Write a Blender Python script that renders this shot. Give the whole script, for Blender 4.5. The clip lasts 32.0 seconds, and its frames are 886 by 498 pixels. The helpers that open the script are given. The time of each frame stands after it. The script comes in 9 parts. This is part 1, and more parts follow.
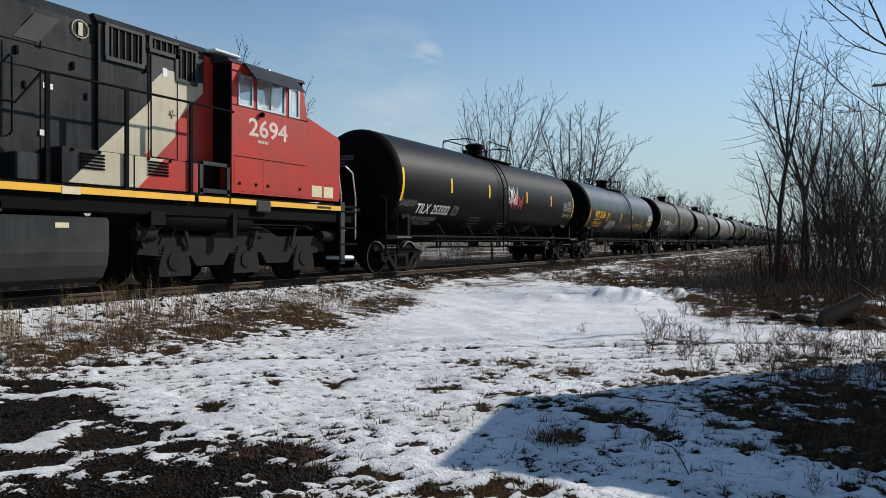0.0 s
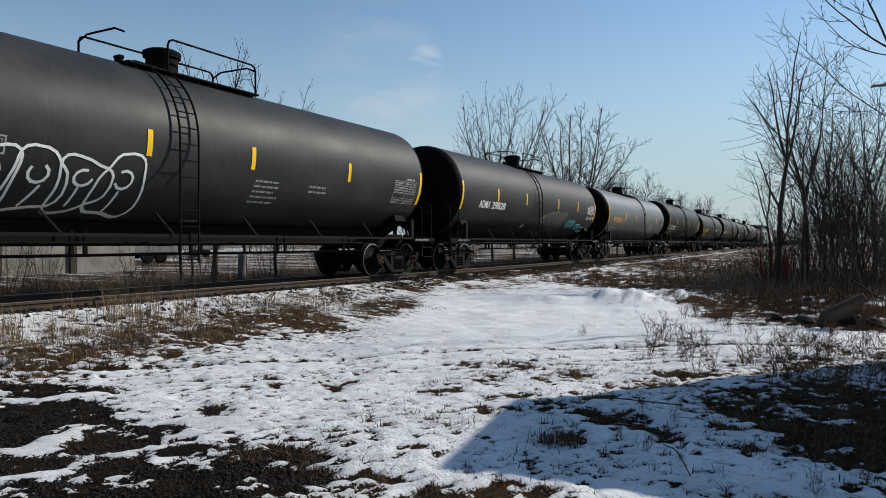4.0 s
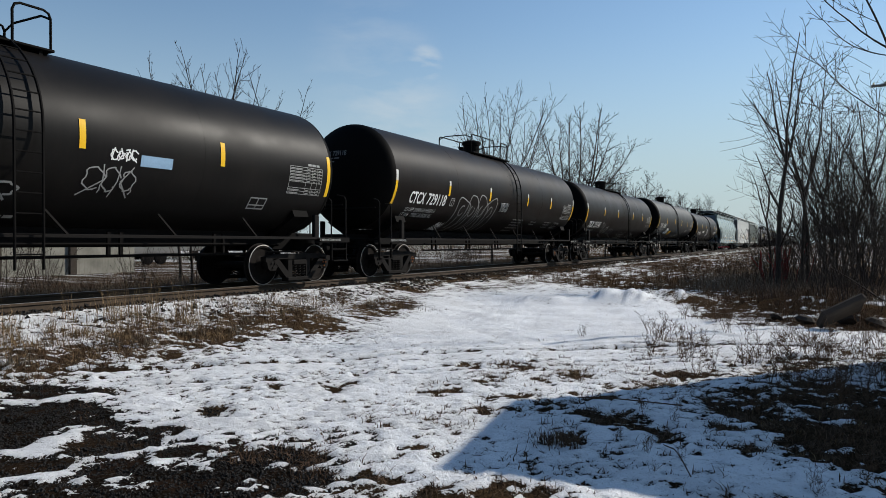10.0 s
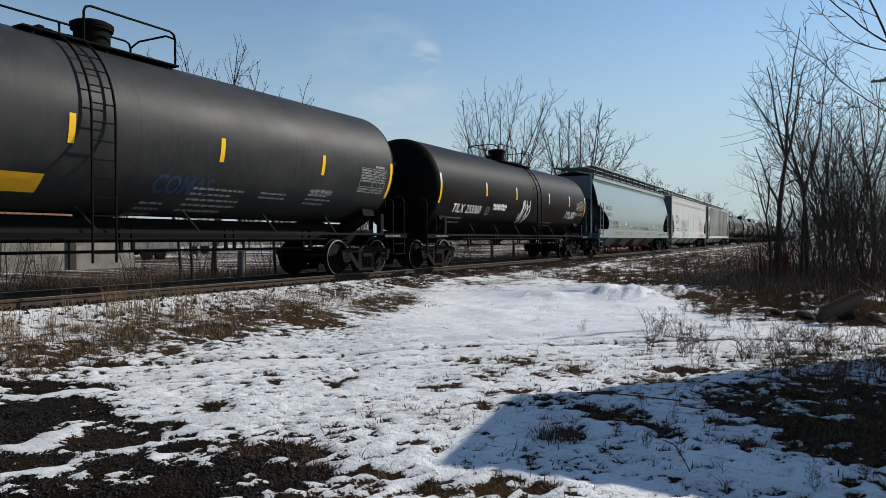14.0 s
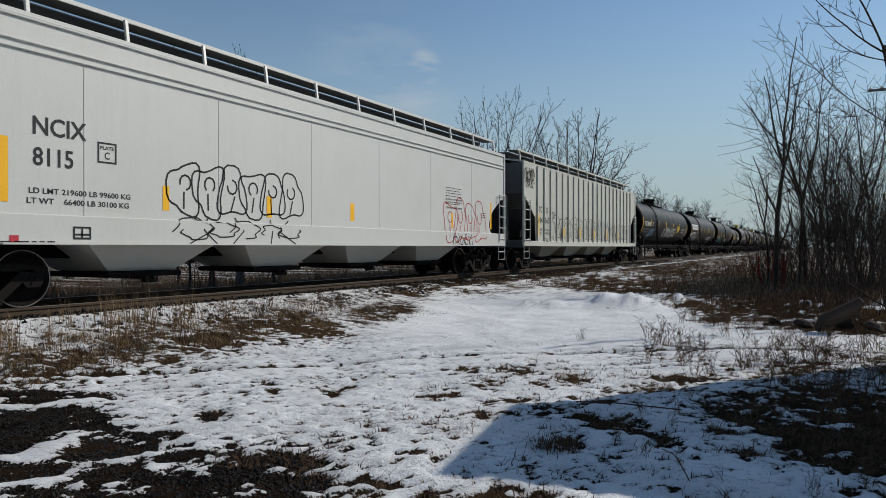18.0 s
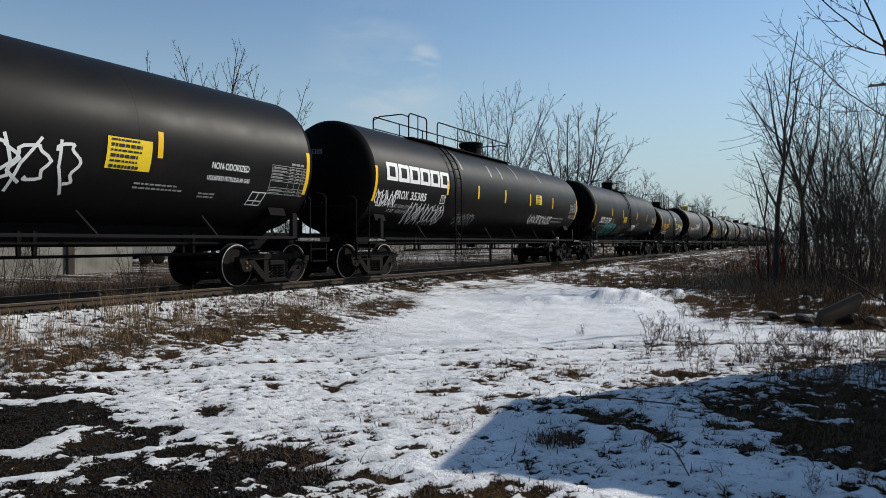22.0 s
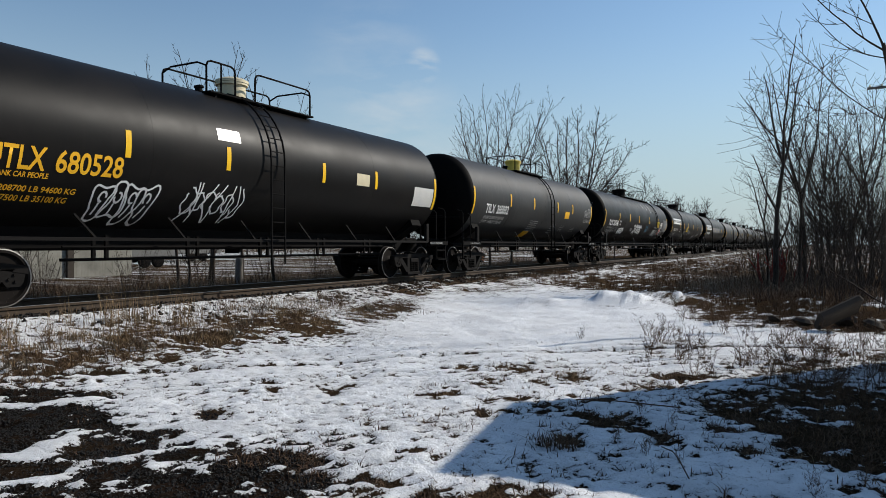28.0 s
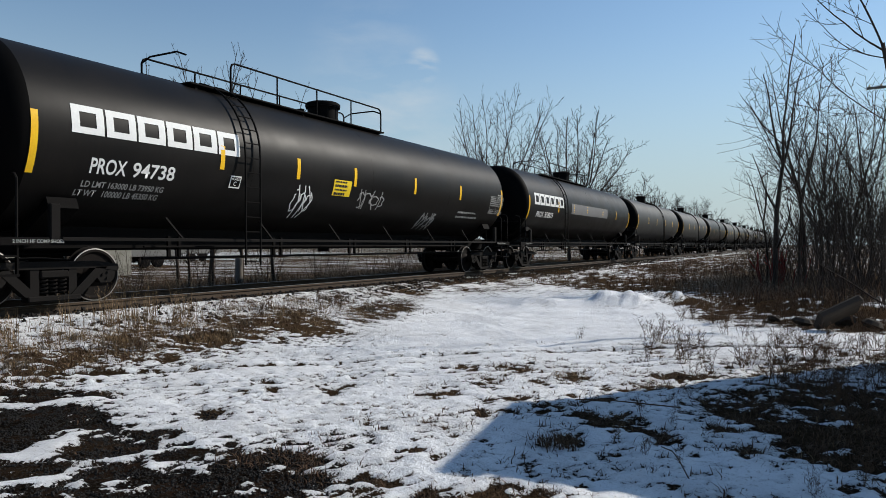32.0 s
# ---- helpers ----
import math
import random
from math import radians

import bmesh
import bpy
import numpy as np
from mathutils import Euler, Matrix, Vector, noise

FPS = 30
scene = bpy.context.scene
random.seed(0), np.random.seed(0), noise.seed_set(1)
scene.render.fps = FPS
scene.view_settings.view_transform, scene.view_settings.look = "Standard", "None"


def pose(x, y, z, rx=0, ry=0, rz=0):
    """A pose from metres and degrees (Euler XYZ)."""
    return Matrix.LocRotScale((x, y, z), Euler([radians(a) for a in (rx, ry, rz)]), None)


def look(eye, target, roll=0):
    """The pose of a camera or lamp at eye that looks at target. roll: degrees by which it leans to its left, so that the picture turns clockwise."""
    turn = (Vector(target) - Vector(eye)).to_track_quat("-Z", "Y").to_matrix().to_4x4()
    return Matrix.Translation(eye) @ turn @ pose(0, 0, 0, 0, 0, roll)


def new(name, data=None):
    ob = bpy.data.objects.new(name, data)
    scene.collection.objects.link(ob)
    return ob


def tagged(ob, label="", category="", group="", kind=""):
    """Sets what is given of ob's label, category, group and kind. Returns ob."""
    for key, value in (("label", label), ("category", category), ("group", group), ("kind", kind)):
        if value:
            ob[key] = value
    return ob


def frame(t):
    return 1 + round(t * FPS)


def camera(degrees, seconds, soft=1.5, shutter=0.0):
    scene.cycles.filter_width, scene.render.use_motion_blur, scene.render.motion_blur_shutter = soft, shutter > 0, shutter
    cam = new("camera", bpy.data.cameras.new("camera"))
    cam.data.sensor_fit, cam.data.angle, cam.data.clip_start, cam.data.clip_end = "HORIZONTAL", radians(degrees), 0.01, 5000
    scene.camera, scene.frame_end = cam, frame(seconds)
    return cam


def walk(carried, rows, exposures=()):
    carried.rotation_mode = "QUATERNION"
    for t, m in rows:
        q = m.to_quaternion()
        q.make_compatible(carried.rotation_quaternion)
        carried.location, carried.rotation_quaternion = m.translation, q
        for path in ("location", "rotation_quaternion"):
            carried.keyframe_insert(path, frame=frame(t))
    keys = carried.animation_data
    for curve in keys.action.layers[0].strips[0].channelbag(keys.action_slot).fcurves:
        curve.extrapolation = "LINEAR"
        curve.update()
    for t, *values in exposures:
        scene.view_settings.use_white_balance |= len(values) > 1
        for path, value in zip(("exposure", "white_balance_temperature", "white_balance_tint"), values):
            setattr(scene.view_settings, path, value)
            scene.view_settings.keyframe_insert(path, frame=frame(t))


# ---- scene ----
CAM_Z, TRACK_D, RAIL_Z = 1.5, 11.66, 0.557
cam = camera(65.88, 32.0, 0.75, 0.0)
walk(cam, [
    (0, pose(11.66, 0, 1.5, 89.252, -0.336, 28.565)), (0.5, pose(11.66, 0, 1.5, 89.894, -0.171, 28.536)), (1, pose(11.66, 0, 1.5, 90.440, -0.038, 28.717)),
    (1.5, pose(11.66, 0, 1.5, 89.632, -0.058, 28.677)), (2, pose(11.66, 0, 1.5, 89.465, -0.101, 28.693)), (2.5, pose(11.66, 0, 1.5, 89.492, -0.076, 28.630)),
    (3, pose(11.66, 0, 1.5, 89.533, -0.045, 28.678)), (3.5, pose(11.66, 0, 1.5, 89.520, -0.062, 28.636)), (5.5, pose(11.66, 0, 1.5, 89.147, -0.039, 28.577)),
    (6, pose(11.66, 0, 1.5, 89.119, -0.029, 28.624)), (6.5, pose(11.66, 0, 1.5, 89.074, -0.048, 28.602)), (7, pose(11.66, 0, 1.5, 89.092, -0.045, 28.603)),
    (7.5, pose(11.66, 0, 1.5, 89.166, -0.056, 28.602)), (8, pose(11.66, 0, 1.5, 89.216, -0.049, 28.585)), (8.5, pose(11.66, 0, 1.5, 89.352, -0.034, 28.585)),
    (9, pose(11.66, 0, 1.5, 89.350, -0.079, 28.610)), (9.5, pose(11.66, 0, 1.5, 89.423, -0.003, 28.574)), (10, pose(11.66, 0, 1.5, 89.504, 0.003, 28.577)),
    (10.5, pose(11.66, 0, 1.5, 89.427, -0.007, 28.559)), (11, pose(11.66, 0, 1.5, 88.974, -0.055, 28.573)), (11.5, pose(11.66, 0, 1.5, 88.883, -0.024, 28.566)),
    (12, pose(11.66, 0, 1.5, 88.935, -0.008, 28.588)), (12.5, pose(11.66, 0, 1.5, 88.978, -0.031, 28.579)), (13, pose(11.66, 0, 1.5, 89.053, -0.000, 28.592)),
    (13.5, pose(11.66, 0, 1.5, 89.208, 0.009, 28.573)), (14, pose(11.66, 0, 1.5, 89.123, 0.006, 28.549)), (14.5, pose(11.66, 0, 1.5, 89.480, 0.037, 28.522)),
    (16.5, pose(11.66, 0, 1.5, 89.710, 0.065, 28.386)), (17, pose(11.66, 0, 1.5, 89.765, 0.079, 28.442)), (17.5, pose(11.66, 0, 1.5, 89.821, 0.063, 28.431)),
    (18, pose(11.66, 0, 1.5, 89.857, 0.034, 28.426)), (18.5, pose(11.66, 0, 1.5, 89.786, 0.058, 28.468)), (19, pose(11.66, 0, 1.5, 89.723, 0.073, 28.425)),
    (19.5, pose(11.66, 0, 1.5, 89.684, 0.078, 28.475)), (20, pose(11.66, 0, 1.5, 89.782, 0.114, 28.413)), (20.5, pose(11.66, 0, 1.5, 89.722, 0.037, 28.402)),
    (21, pose(11.66, 0, 1.5, 89.675, 0.065, 28.434)), (21.5, pose(11.66, 0, 1.5, 89.602, 0.079, 28.463)), (22, pose(11.66, 0, 1.5, 89.466, 0.036, 28.435)),
    (22.5, pose(11.66, 0, 1.5, 89.587, 0.066, 28.431)), (23, pose(11.66, 0, 1.5, 89.677, 0.080, 28.398)), (23.5, pose(11.66, 0, 1.5, 89.790, 0.092, 28.428)),
    (24, pose(11.66, 0, 1.5, 89.855, 0.053, 28.474)), (24.5, pose(11.66, 0, 1.5, 89.799, 0.068, 28.434)), (25, pose(11.66, 0, 1.5, 89.726, 0.093, 28.431)),
    (25.5, pose(11.66, 0, 1.5, 89.803, 0.058, 28.423)), (27.5, pose(11.66, 0, 1.5, 89.678, 0.085, 28.419)), (28, pose(11.66, 0, 1.5, 89.714, 0.101, 28.396)),
    (28.5, pose(11.66, 0, 1.5, 89.749, 0.122, 28.408)), (29, pose(11.66, 0, 1.5, 89.859, 0.094, 28.349)), (29.5, pose(11.66, 0, 1.5, 89.900, 0.050, 28.399)),
    (30, pose(11.66, 0, 1.5, 89.939, 0.071, 28.412)), (30.5, pose(11.66, 0, 1.5, 89.753, 0.082, 28.412)), (31, pose(11.66, 0, 1.5, 89.602, 0.121, 28.395)),
    (31.5, pose(11.66, 0, 1.5, 89.664, 0.109, 28.384)), (32, pose(11.66, 0, 1.5, 89.710, 0.112, 28.370))],
    exposures=[(0.0, 0.0, 6380, 7), (14.0, 0.0, 6380, 7), (16.6, -0.35, 6380, 7), (19.8, -0.35, 6380, 7), (21.2, -0.05, 6380, 7), (32.0, 0.0, 6380, 7)])

# ---------------------------------------------------------------- light
SUN_DIR = Vector((0.60, 0.80, 0.0)).normalized()
SUN_ELEV = radians(32.0)
world = bpy.data.worlds.new("winter_sky")
scene.world = world
world.use_nodes = True
wn, wl = world.node_tree.nodes, world.node_tree.links
wn.clear()
w_out = wn.new("ShaderNodeOutputWorld")
w_bg = wn.new("ShaderNodeBackground")
w_sky = wn.new("ShaderNodeTexSky")
w_sky.sky_type, w_sky.sun_disc = "NISHITA", False
w_sky.sun_elevation, w_sky.sun_rotation = SUN_ELEV, math.atan2(SUN_DIR.x, SUN_DIR.y)
w_sky.air_density, w_sky.dust_density, w_sky.ozone_density = 1.15, 0.08, 2.6
w_bg.inputs["Strength"].default_value = 0.116
# a few small wisps of cirrus: stretched noise inside soft spots of the sky
w_co = wn.new("ShaderNodeTexCoord")
w_map = wn.new("ShaderNodeMapping")
w_map.inputs["Scale"].default_value = (3.0, 3.0, 9.0)
w_map.inputs["Rotation"].default_value = (0.15, 0.5, 0.5)
w_no = wn.new("ShaderNodeTexNoise")
w_no.inputs["Scale"].default_value, w_no.inputs["Detail"].default_value = 3.2, 5.0
w_no.inputs["Roughness"].default_value, w_no.inputs["Distortion"].default_value = 0.55, 0.2
wl.new(w_co.outputs["Generated"], w_map.inputs["Vector"])
wl.new(w_map.outputs["Vector"], w_no.inputs["Vector"])
w_color = w_sky.outputs["Color"]
# thin pale haze low over the horizon
w_up = wn.new("ShaderNodeSeparateXYZ")
wl.new(w_co.outputs["Generated"], w_up.inputs[0])
w_low = wn.new("ShaderNodeMapRange")
w_low.interpolation_type = "SMOOTHSTEP"
w_low.inputs["From Min"].default_value, w_low.inputs["From Max"].default_value = 0.34, -0.02
w_low.inputs["To Max"].default_value = 0.92
wl.new(w_up.outputs["Z"], w_low.inputs["Value"])
w_haze = wn.new("ShaderNodeMixRGB")
w_haze.inputs[2].default_value = (3.7, 4.5, 5.0, 1)
wl.new(w_low.outputs["Result"], w_haze.inputs[0])
wl.new(w_color, w_haze.inputs[1])
w_color = w_haze.outputs["Color"]
for way, reach, amount in (((-0.4836, 0.8376, 0.2541), 0.0004, 1.0), ((-0.5179, 0.8403, 0.1603), 0.006, 0.4), ((-0.5471, 0.7973, 0.2551), 0.006, 0.22), ((0.3, 0.9, 0.35), 0.03, 0.2)):
    w_dot = wn.new("ShaderNodeVectorMath")
    w_dot.operation = "DOT_PRODUCT"
    w_dot.inputs[1].default_value = Vector(way).normalized()
    wl.new(w_co.outputs["Generated"], w_dot.inputs[0])
    w_near = wn.new("ShaderNodeMapRange")
    w_near.interpolation_type = "SMOOTHSTEP"
    w_near.inputs["From Min"].default_value, w_near.inputs["From Max"].default_value = 1.0 - reach, 1.0
    wl.new(w_dot.outputs["Value"], w_near.inputs["Value"])
    w_rp = wn.new("ShaderNodeMapRange")
    w_rp.inputs["From Min"].default_value, w_rp.inputs["From Max"].default_value = 0.38, 0.68
    w_rp.inputs["To Max"].default_value = amount
    wl.new(w_no.outputs["Fac"], w_rp.inputs["Value"])
    w_mul = wn.new("ShaderNodeMath")
    w_mul.operation = "MULTIPLY"
    wl.new(w_near.outputs["Result"], w_mul.inputs[0])
    wl.new(w_rp.outputs["Result"], w_mul.inputs[1])
    w_mix = wn.new("ShaderNodeMixRGB")
    w_mix.inputs[2].default_value = (5.2, 5.6, 6.0, 1)
    wl.new(w_mul.outputs[0], w_mix.inputs[0])
    wl.new(w_color, w_mix.inputs[1])
    w_color = w_mix.outputs["Color"]
wl.new(w_color, w_bg.inputs["Color"])
wl.new(w_bg.outputs["Background"], w_out.inputs["Surface"])

sun_data = bpy.data.lights.new("sun", "SUN")
sun_data.energy, sun_data.angle, sun_data.color = 4.8, radians(0.5), (1.0, 0.92, 0.83)
sun = new("sun", sun_data)
sun_from = Vector((SUN_DIR.x * math.cos(SUN_ELEV), SUN_DIR.y * math.cos(SUN_ELEV), math.sin(SUN_ELEV)))
sun.matrix_world = look(sun_from * 60, (0, 0, 0))

# ---------------------------------------------------------------- materials
def nodes_of(name):
    m = bpy.data.materials.new(name)
    m.use_nodes = True
    return m, m.node_tree.nodes, m.node_tree.links, m.node_tree.nodes["Principled BSDF"]


def noise_node(n, l, scale, detail=4.0, rough=0.55, vec=None):
    t = n.new("ShaderNodeTexNoise")
    t.inputs["Scale"].default_value, t.inputs["Detail"].default_value, t.inputs["Roughness"].default_value = scale, detail, rough
    if vec is None:
        vec = n.new("ShaderNodeTexCoord").outputs["Object"]
    l.new(vec, t.inputs["Vector"])
    return t.outputs["Fac"]


def ramp(n, l, fac, stops):
    r = n.new("ShaderNodeValToRGB")
    while len(r.color_ramp.elements) < len(stops):
        r.color_ramp.elements.new(0.5)
    for e, (p, c) in zip(r.color_ramp.elements, stops):
        e.position, e.color = p, (*c, 1)
    l.new(fac, r.inputs["Fac"])
    return r.outputs["Color"]


def mix(n, l, fac, a, b, mode="MIX"):
    x = n.new("ShaderNodeMixRGB")
    x.blend_type = mode
    for sock, val in ((x.inputs[0], fac), (x.inputs[1], a), (x.inputs[2], b)):
        if hasattr(val, "is_linked"):
            l.new(val, sock)
        elif isinstance(val, (int, float)):
            sock.default_value = val
        else:
            sock.default_value = (*val, 1)
    return x.outputs["Color"]


def span(n, l, fac, a, b, c=0.0, d=1.0):
    r = n.new("ShaderNodeMapRange")
    for k, v in (("From Min", a), ("From Max", b), ("To Min", c), ("To Max", d)):
        r.inputs[k].default_value = v
    l.new(fac, r.inputs["Value"])
    return r.outputs["Result"]


def bump(n, l, p, height, strength, distance=0.02):
    b = n.new("ShaderNodeBump")
    b.inputs["Strength"].default_value, b.inputs["Distance"].default_value = strength, distance
    l.new(height, b.inputs["Height"])
    l.new(b.outputs["Normal"], p.inputs["Normal"])


def stretched(n, l, sx, sy, sz):
    m = n.new("ShaderNodeMapping")
    m.inputs["Scale"].default_value = (sx, sy, sz)
    l.new(n.new("ShaderNodeTexCoord").outputs["Object"], m.inputs["Vector"])
    return m.outputs["Vector"]


def paint(name, col, rough=0.45, dirt=(0.12, 0.1, 0.08), amount=0.5, metal=0.0, streak=True, wave=0.15, spec=0.5):
    """Weathered paint: dust clouds, rain streaks that run down, and a slightly wavy sheet."""
    m, n, l, p = nodes_of(name)
    big = noise_node(n, l, 0.9, 6, 0.6)
    st = noise_node(n, l, 2.0, 5, 0.6, stretched(n, l, 5.0, 5.0, 0.35))
    fine = noise_node(n, l, 38.0, 4, 0.6)
    f1 = span(n, l, big, 0.42, 0.75, 0.0, amount)
    f2 = span(n, l, st, 0.5, 0.8, 0.0, amount * 0.8 if streak else 0.0)
    c = mix(n, l, f1, col, dirt)
    c = mix(n, l, f2, c, dirt)
    c = mix(n, l, span(n, l, fine, 0.35, 0.7, 0.0, 0.22), c, tuple(0.6 * x for x in col))
    l.new(c, p.inputs["Base Color"])
    l.new(span(n, l, big, 0.3, 0.75, rough - 0.05, rough + 0.07), p.inputs["Roughness"])
    p.inputs["Metallic"].default_value, p.inputs["Specular IOR Level"].default_value = metal, spec
    bump(n, l, p, noise_node(n, l, 0.8, 2), wave * 0.5, 0.03)
    return m


def plain(name, col, rough=0.5, metal=0.0, grain=30.0, amount=0.25):
    m, n, l, p = nodes_of(name)
    a = noise_node(n, l, grain, 5)
    b = noise_node(n, l, grain * 0.08, 3)
    c = mix(n, l, span(n, l, a, 0.3, 0.75, 0, amount), col, tuple(0.5 * x for x in col))
    c = mix(n, l, span(n, l, b, 0.45, 0.8, 0, amount), c, tuple(min(1, 1.6 * x) for x in col))
    l.new(c, p.inputs["Base Color"])
    p.inputs["Roughness"].default_value, p.inputs["Metallic"].default_value = rough, metal
    p.inputs["Specular IOR Level"].default_value = 0.5 if metal > 0 else (0.07 if rough > 0.7 else 0.2)
    bump(n, l, p, a, 0.2, 0.01)
    return m


def ground_material():
    """Trodden snow over dark gravel, dead grass and earth, by the mesh's own snow cover."""
    m, n, l, p = nodes_of("snow_and_earth")
    at = n.new("ShaderNodeAttribute")
    at.attribute_name = "cover"
    gr = n.new("ShaderNodeAttribute")
    gr.attribute_name = "grass"
    co = n.new("ShaderNodeTexCoord").outputs["Object"]
    edge = noise_node(n, l, 11.0, 7, 0.68, co)
    tiny = noise_node(n, l, 42.0, 5, 0.7, co)
    total = at.outputs["Fac"]
    for src, amp in ((edge, 0.24), (tiny, 0.34)):
        add = n.new("ShaderNodeMath")
        add.operation = "ADD"
        l.new(total, add.inputs[0])
        l.new(span(n, l, src, 0.32, 0.68, -amp, amp), add.inputs[1])
        total = add.outputs[0]
    cover = span(n, l, total, 0.46, 0.52)
    stones = n.new("ShaderNodeTexVoronoi")
    stones.inputs["Scale"].default_value = 46.0
    l.new(co, stones.inputs["Vector"])
    pebble = mix(n, l, span(n, l, stones.outputs["Color"], 0.2, 0.9), (0.008, 0.007, 0.0065), (0.046, 0.041, 0.037))
    gravel = mix(n, l, span(n, l, stones.outputs["Distance"], 0.15, 0.55), pebble, (0.004, 0.0035, 0.003))
    gravel = mix(n, l, span(n, l, noise_node(n, l, 2.6, 4, 0.6, co), 0.46, 0.62, 0, 0.7), gravel, (0.02, 0.012, 0.008))
    straw = mix(n, l, span(n, l, noise_node(n, l, 70.0, 5, 0.75, co), 0.36, 0.64), (0.012, 0.008, 0.005), (0.105, 0.066, 0.036))
    earth = mix(n, l, gr.outputs["Fac"], gravel, straw)
    old = mix(n, l, span(n, l, noise_node(n, l, 1.3, 5, 0.6, co), 0.42, 0.66), (0.80, 0.80, 0.80), (0.67, 0.665, 0.66))
    old = mix(n, l, span(n, l, tiny, 0.57, 0.66, 0, 0.6), old, (0.30, 0.26, 0.22))
    old = mix(n, l, span(n, l, at.outputs["Fac"], 0.95, 0.5, 0, 0.55), old, (0.48, 0.47, 0.455))
    l.new(mix(n, l, cover, earth, old), p.inputs["Base Color"])
    l.new(span(n, l, cover, 0, 1, 0.9, 0.55), p.inputs["Roughness"])
    h = n.new("ShaderNodeMath")
    h.operation = "MULTIPLY_ADD"
    h.inputs[1].default_value = 0.9
    l.new(cover, h.inputs[0])
    l.new(span(n, l, tiny, 0, 1, 0, 0.8), h.inputs[2])
    h2 = n.new("ShaderNodeMath")
    h2.operation = "MULTIPLY_ADD"
    h2.inputs[1].default_value = 1.3
    l.new(edge, h2.inputs[0])
    l.new(h.outputs[0], h2.inputs[2])
    bump(n, l, p, h2.outputs[0], 0.75, 0.03)
    l.new(span(n, l, cover, 0, 1, 0.0, 0.2), p.inputs["Specular IOR Level"])
    return m


def bark(name, a, b):
    m, n, l, p = nodes_of(name)
    f = noise_node(n, l, 14.0, 6, 0.65, stretched(n, l, 3, 3, 0.6))
    l.new(mix(n, l, span(n, l, f, 0.3, 0.7), a, b), p.inputs["Base Color"])
    p.inputs["Roughness"].default_value = 0.85
    p.inputs["Specular IOR Level"].default_value = 0.1
    bump(n, l, p, f, 0.5, 0.02)
    return m


M_GROUND = ground_material()
M_TANK = paint("black_tank_paint", (0.0062, 0.0056, 0.0052), 0.46, (0.018, 0.0145, 0.0125), 0.35, spec=0.10)
# darker copy of the tank paint: shade of the heads put into colour
M_HEAD = paint("shaded_tank_head", (0.0028, 0.0027, 0.0027), 0.6, (0.007, 0.0062, 0.0056), 0.35, spec=0.03)
M_TANK_DUSTY = paint("dusty_black_tank_paint", (0.022, 0.0225, 0.0228), 0.54, (0.06, 0.058, 0.055), 0.55, spec=0.17)
M_TANK_BROWN = paint("brownish_black_tank_paint", (0.0095, 0.0074, 0.0066), 0.47, (0.025, 0.0185, 0.015), 0.5, spec=0.085)
M_TANK_GLOSS = paint("glossy_black_tank_paint", (0.0035, 0.004, 0.0055), 0.33, (0.012, 0.012, 0.014), 0.15, wave=0.03, spec=0.45)
M_TANK_GREY = paint("faded_grey_tank_paint", (0.085, 0.092, 0.096), 0.42, (0.125, 0.13, 0.128), 0.6, spec=0.3)
M_FRAME = plain("sooty_black_underframe", (0.0045, 0.004, 0.0038), 0.8)
M_TRUCK = plain("dusty_cast_steel", (0.0115, 0.0103, 0.0096), 0.8, 0.0)
M_RUST = plain("rusty_bearing_cap", (0.24, 0.09, 0.035), 0.75)
M_WHEEL = plain("worn_wheel_steel", (0.011, 0.009, 0.008), 0.75, 0.0)
M_RIM = plain("bright_wheel_rim", (0.30, 0.28, 0.26), 0.4, 0.6, 20, 0.3)
M_YELLOW = plain("yellow_reflective_strip", (0.82, 0.47, 0.015), 0.4, 0.0, 40, 0.2)
M_SILVER = plain("silver_reflective_strip", (0.62, 0.60, 0.56), 0.35, 0.1, 40, 0.2)
M_WHITE = plain("white_stencil_paint", (0.74, 0.74, 0.72), 0.6, 0.0, 30, 0.2)
M_GREYINK = plain("worn_grey_stencil", (0.30, 0.30, 0.29), 0.65)
M_DIMINK = plain("dirty_dim_stencil", (0.15, 0.15, 0.15), 0.7)
M_ORANGE = plain("orange_yellow_stencil", (0.83, 0.43, 0.02), 0.55, 0.0, 30, 0.2)
M_DEEPORANGE = plain("deep_orange_reflective_strip", (0.55, 0.20, 0.015), 0.5, 0.0, 30, 0.2)
M_BLACKINK = plain("black_stencil_paint", (0.025, 0.025, 0.027), 0.6)
M_TEAL = plain("teal_spray_paint", (0.09, 0.36, 0.36), 0.55)
M_REDINK = plain("red_spray_paint", (0.45, 0.04, 0.06), 0.55)
M_PINKTAG = plain("dim_pink_spray_paint", (0.16, 0.05, 0.06), 0.6)
M_BLUEDIM = plain("faded_blue_spray_paint", (0.03, 0.055, 0.10), 0.7)
M_GREYGRASS = bark("grey_dead_grass", (0.06, 0.048, 0.035), (0.22, 0.185, 0.14))
M_BLUETAG = plain("dim_blue_spray_paint", (0.035, 0.11, 0.17), 0.6)
M_BLUEINK = plain("pale_blue_spray_paint", (0.25, 0.38, 0.52), 0.55)
M_LEMON = plain("bright_yellow_notice_sheet", (0.80, 0.55, 0.02), 0.5, 0.0, 40, 0.15)


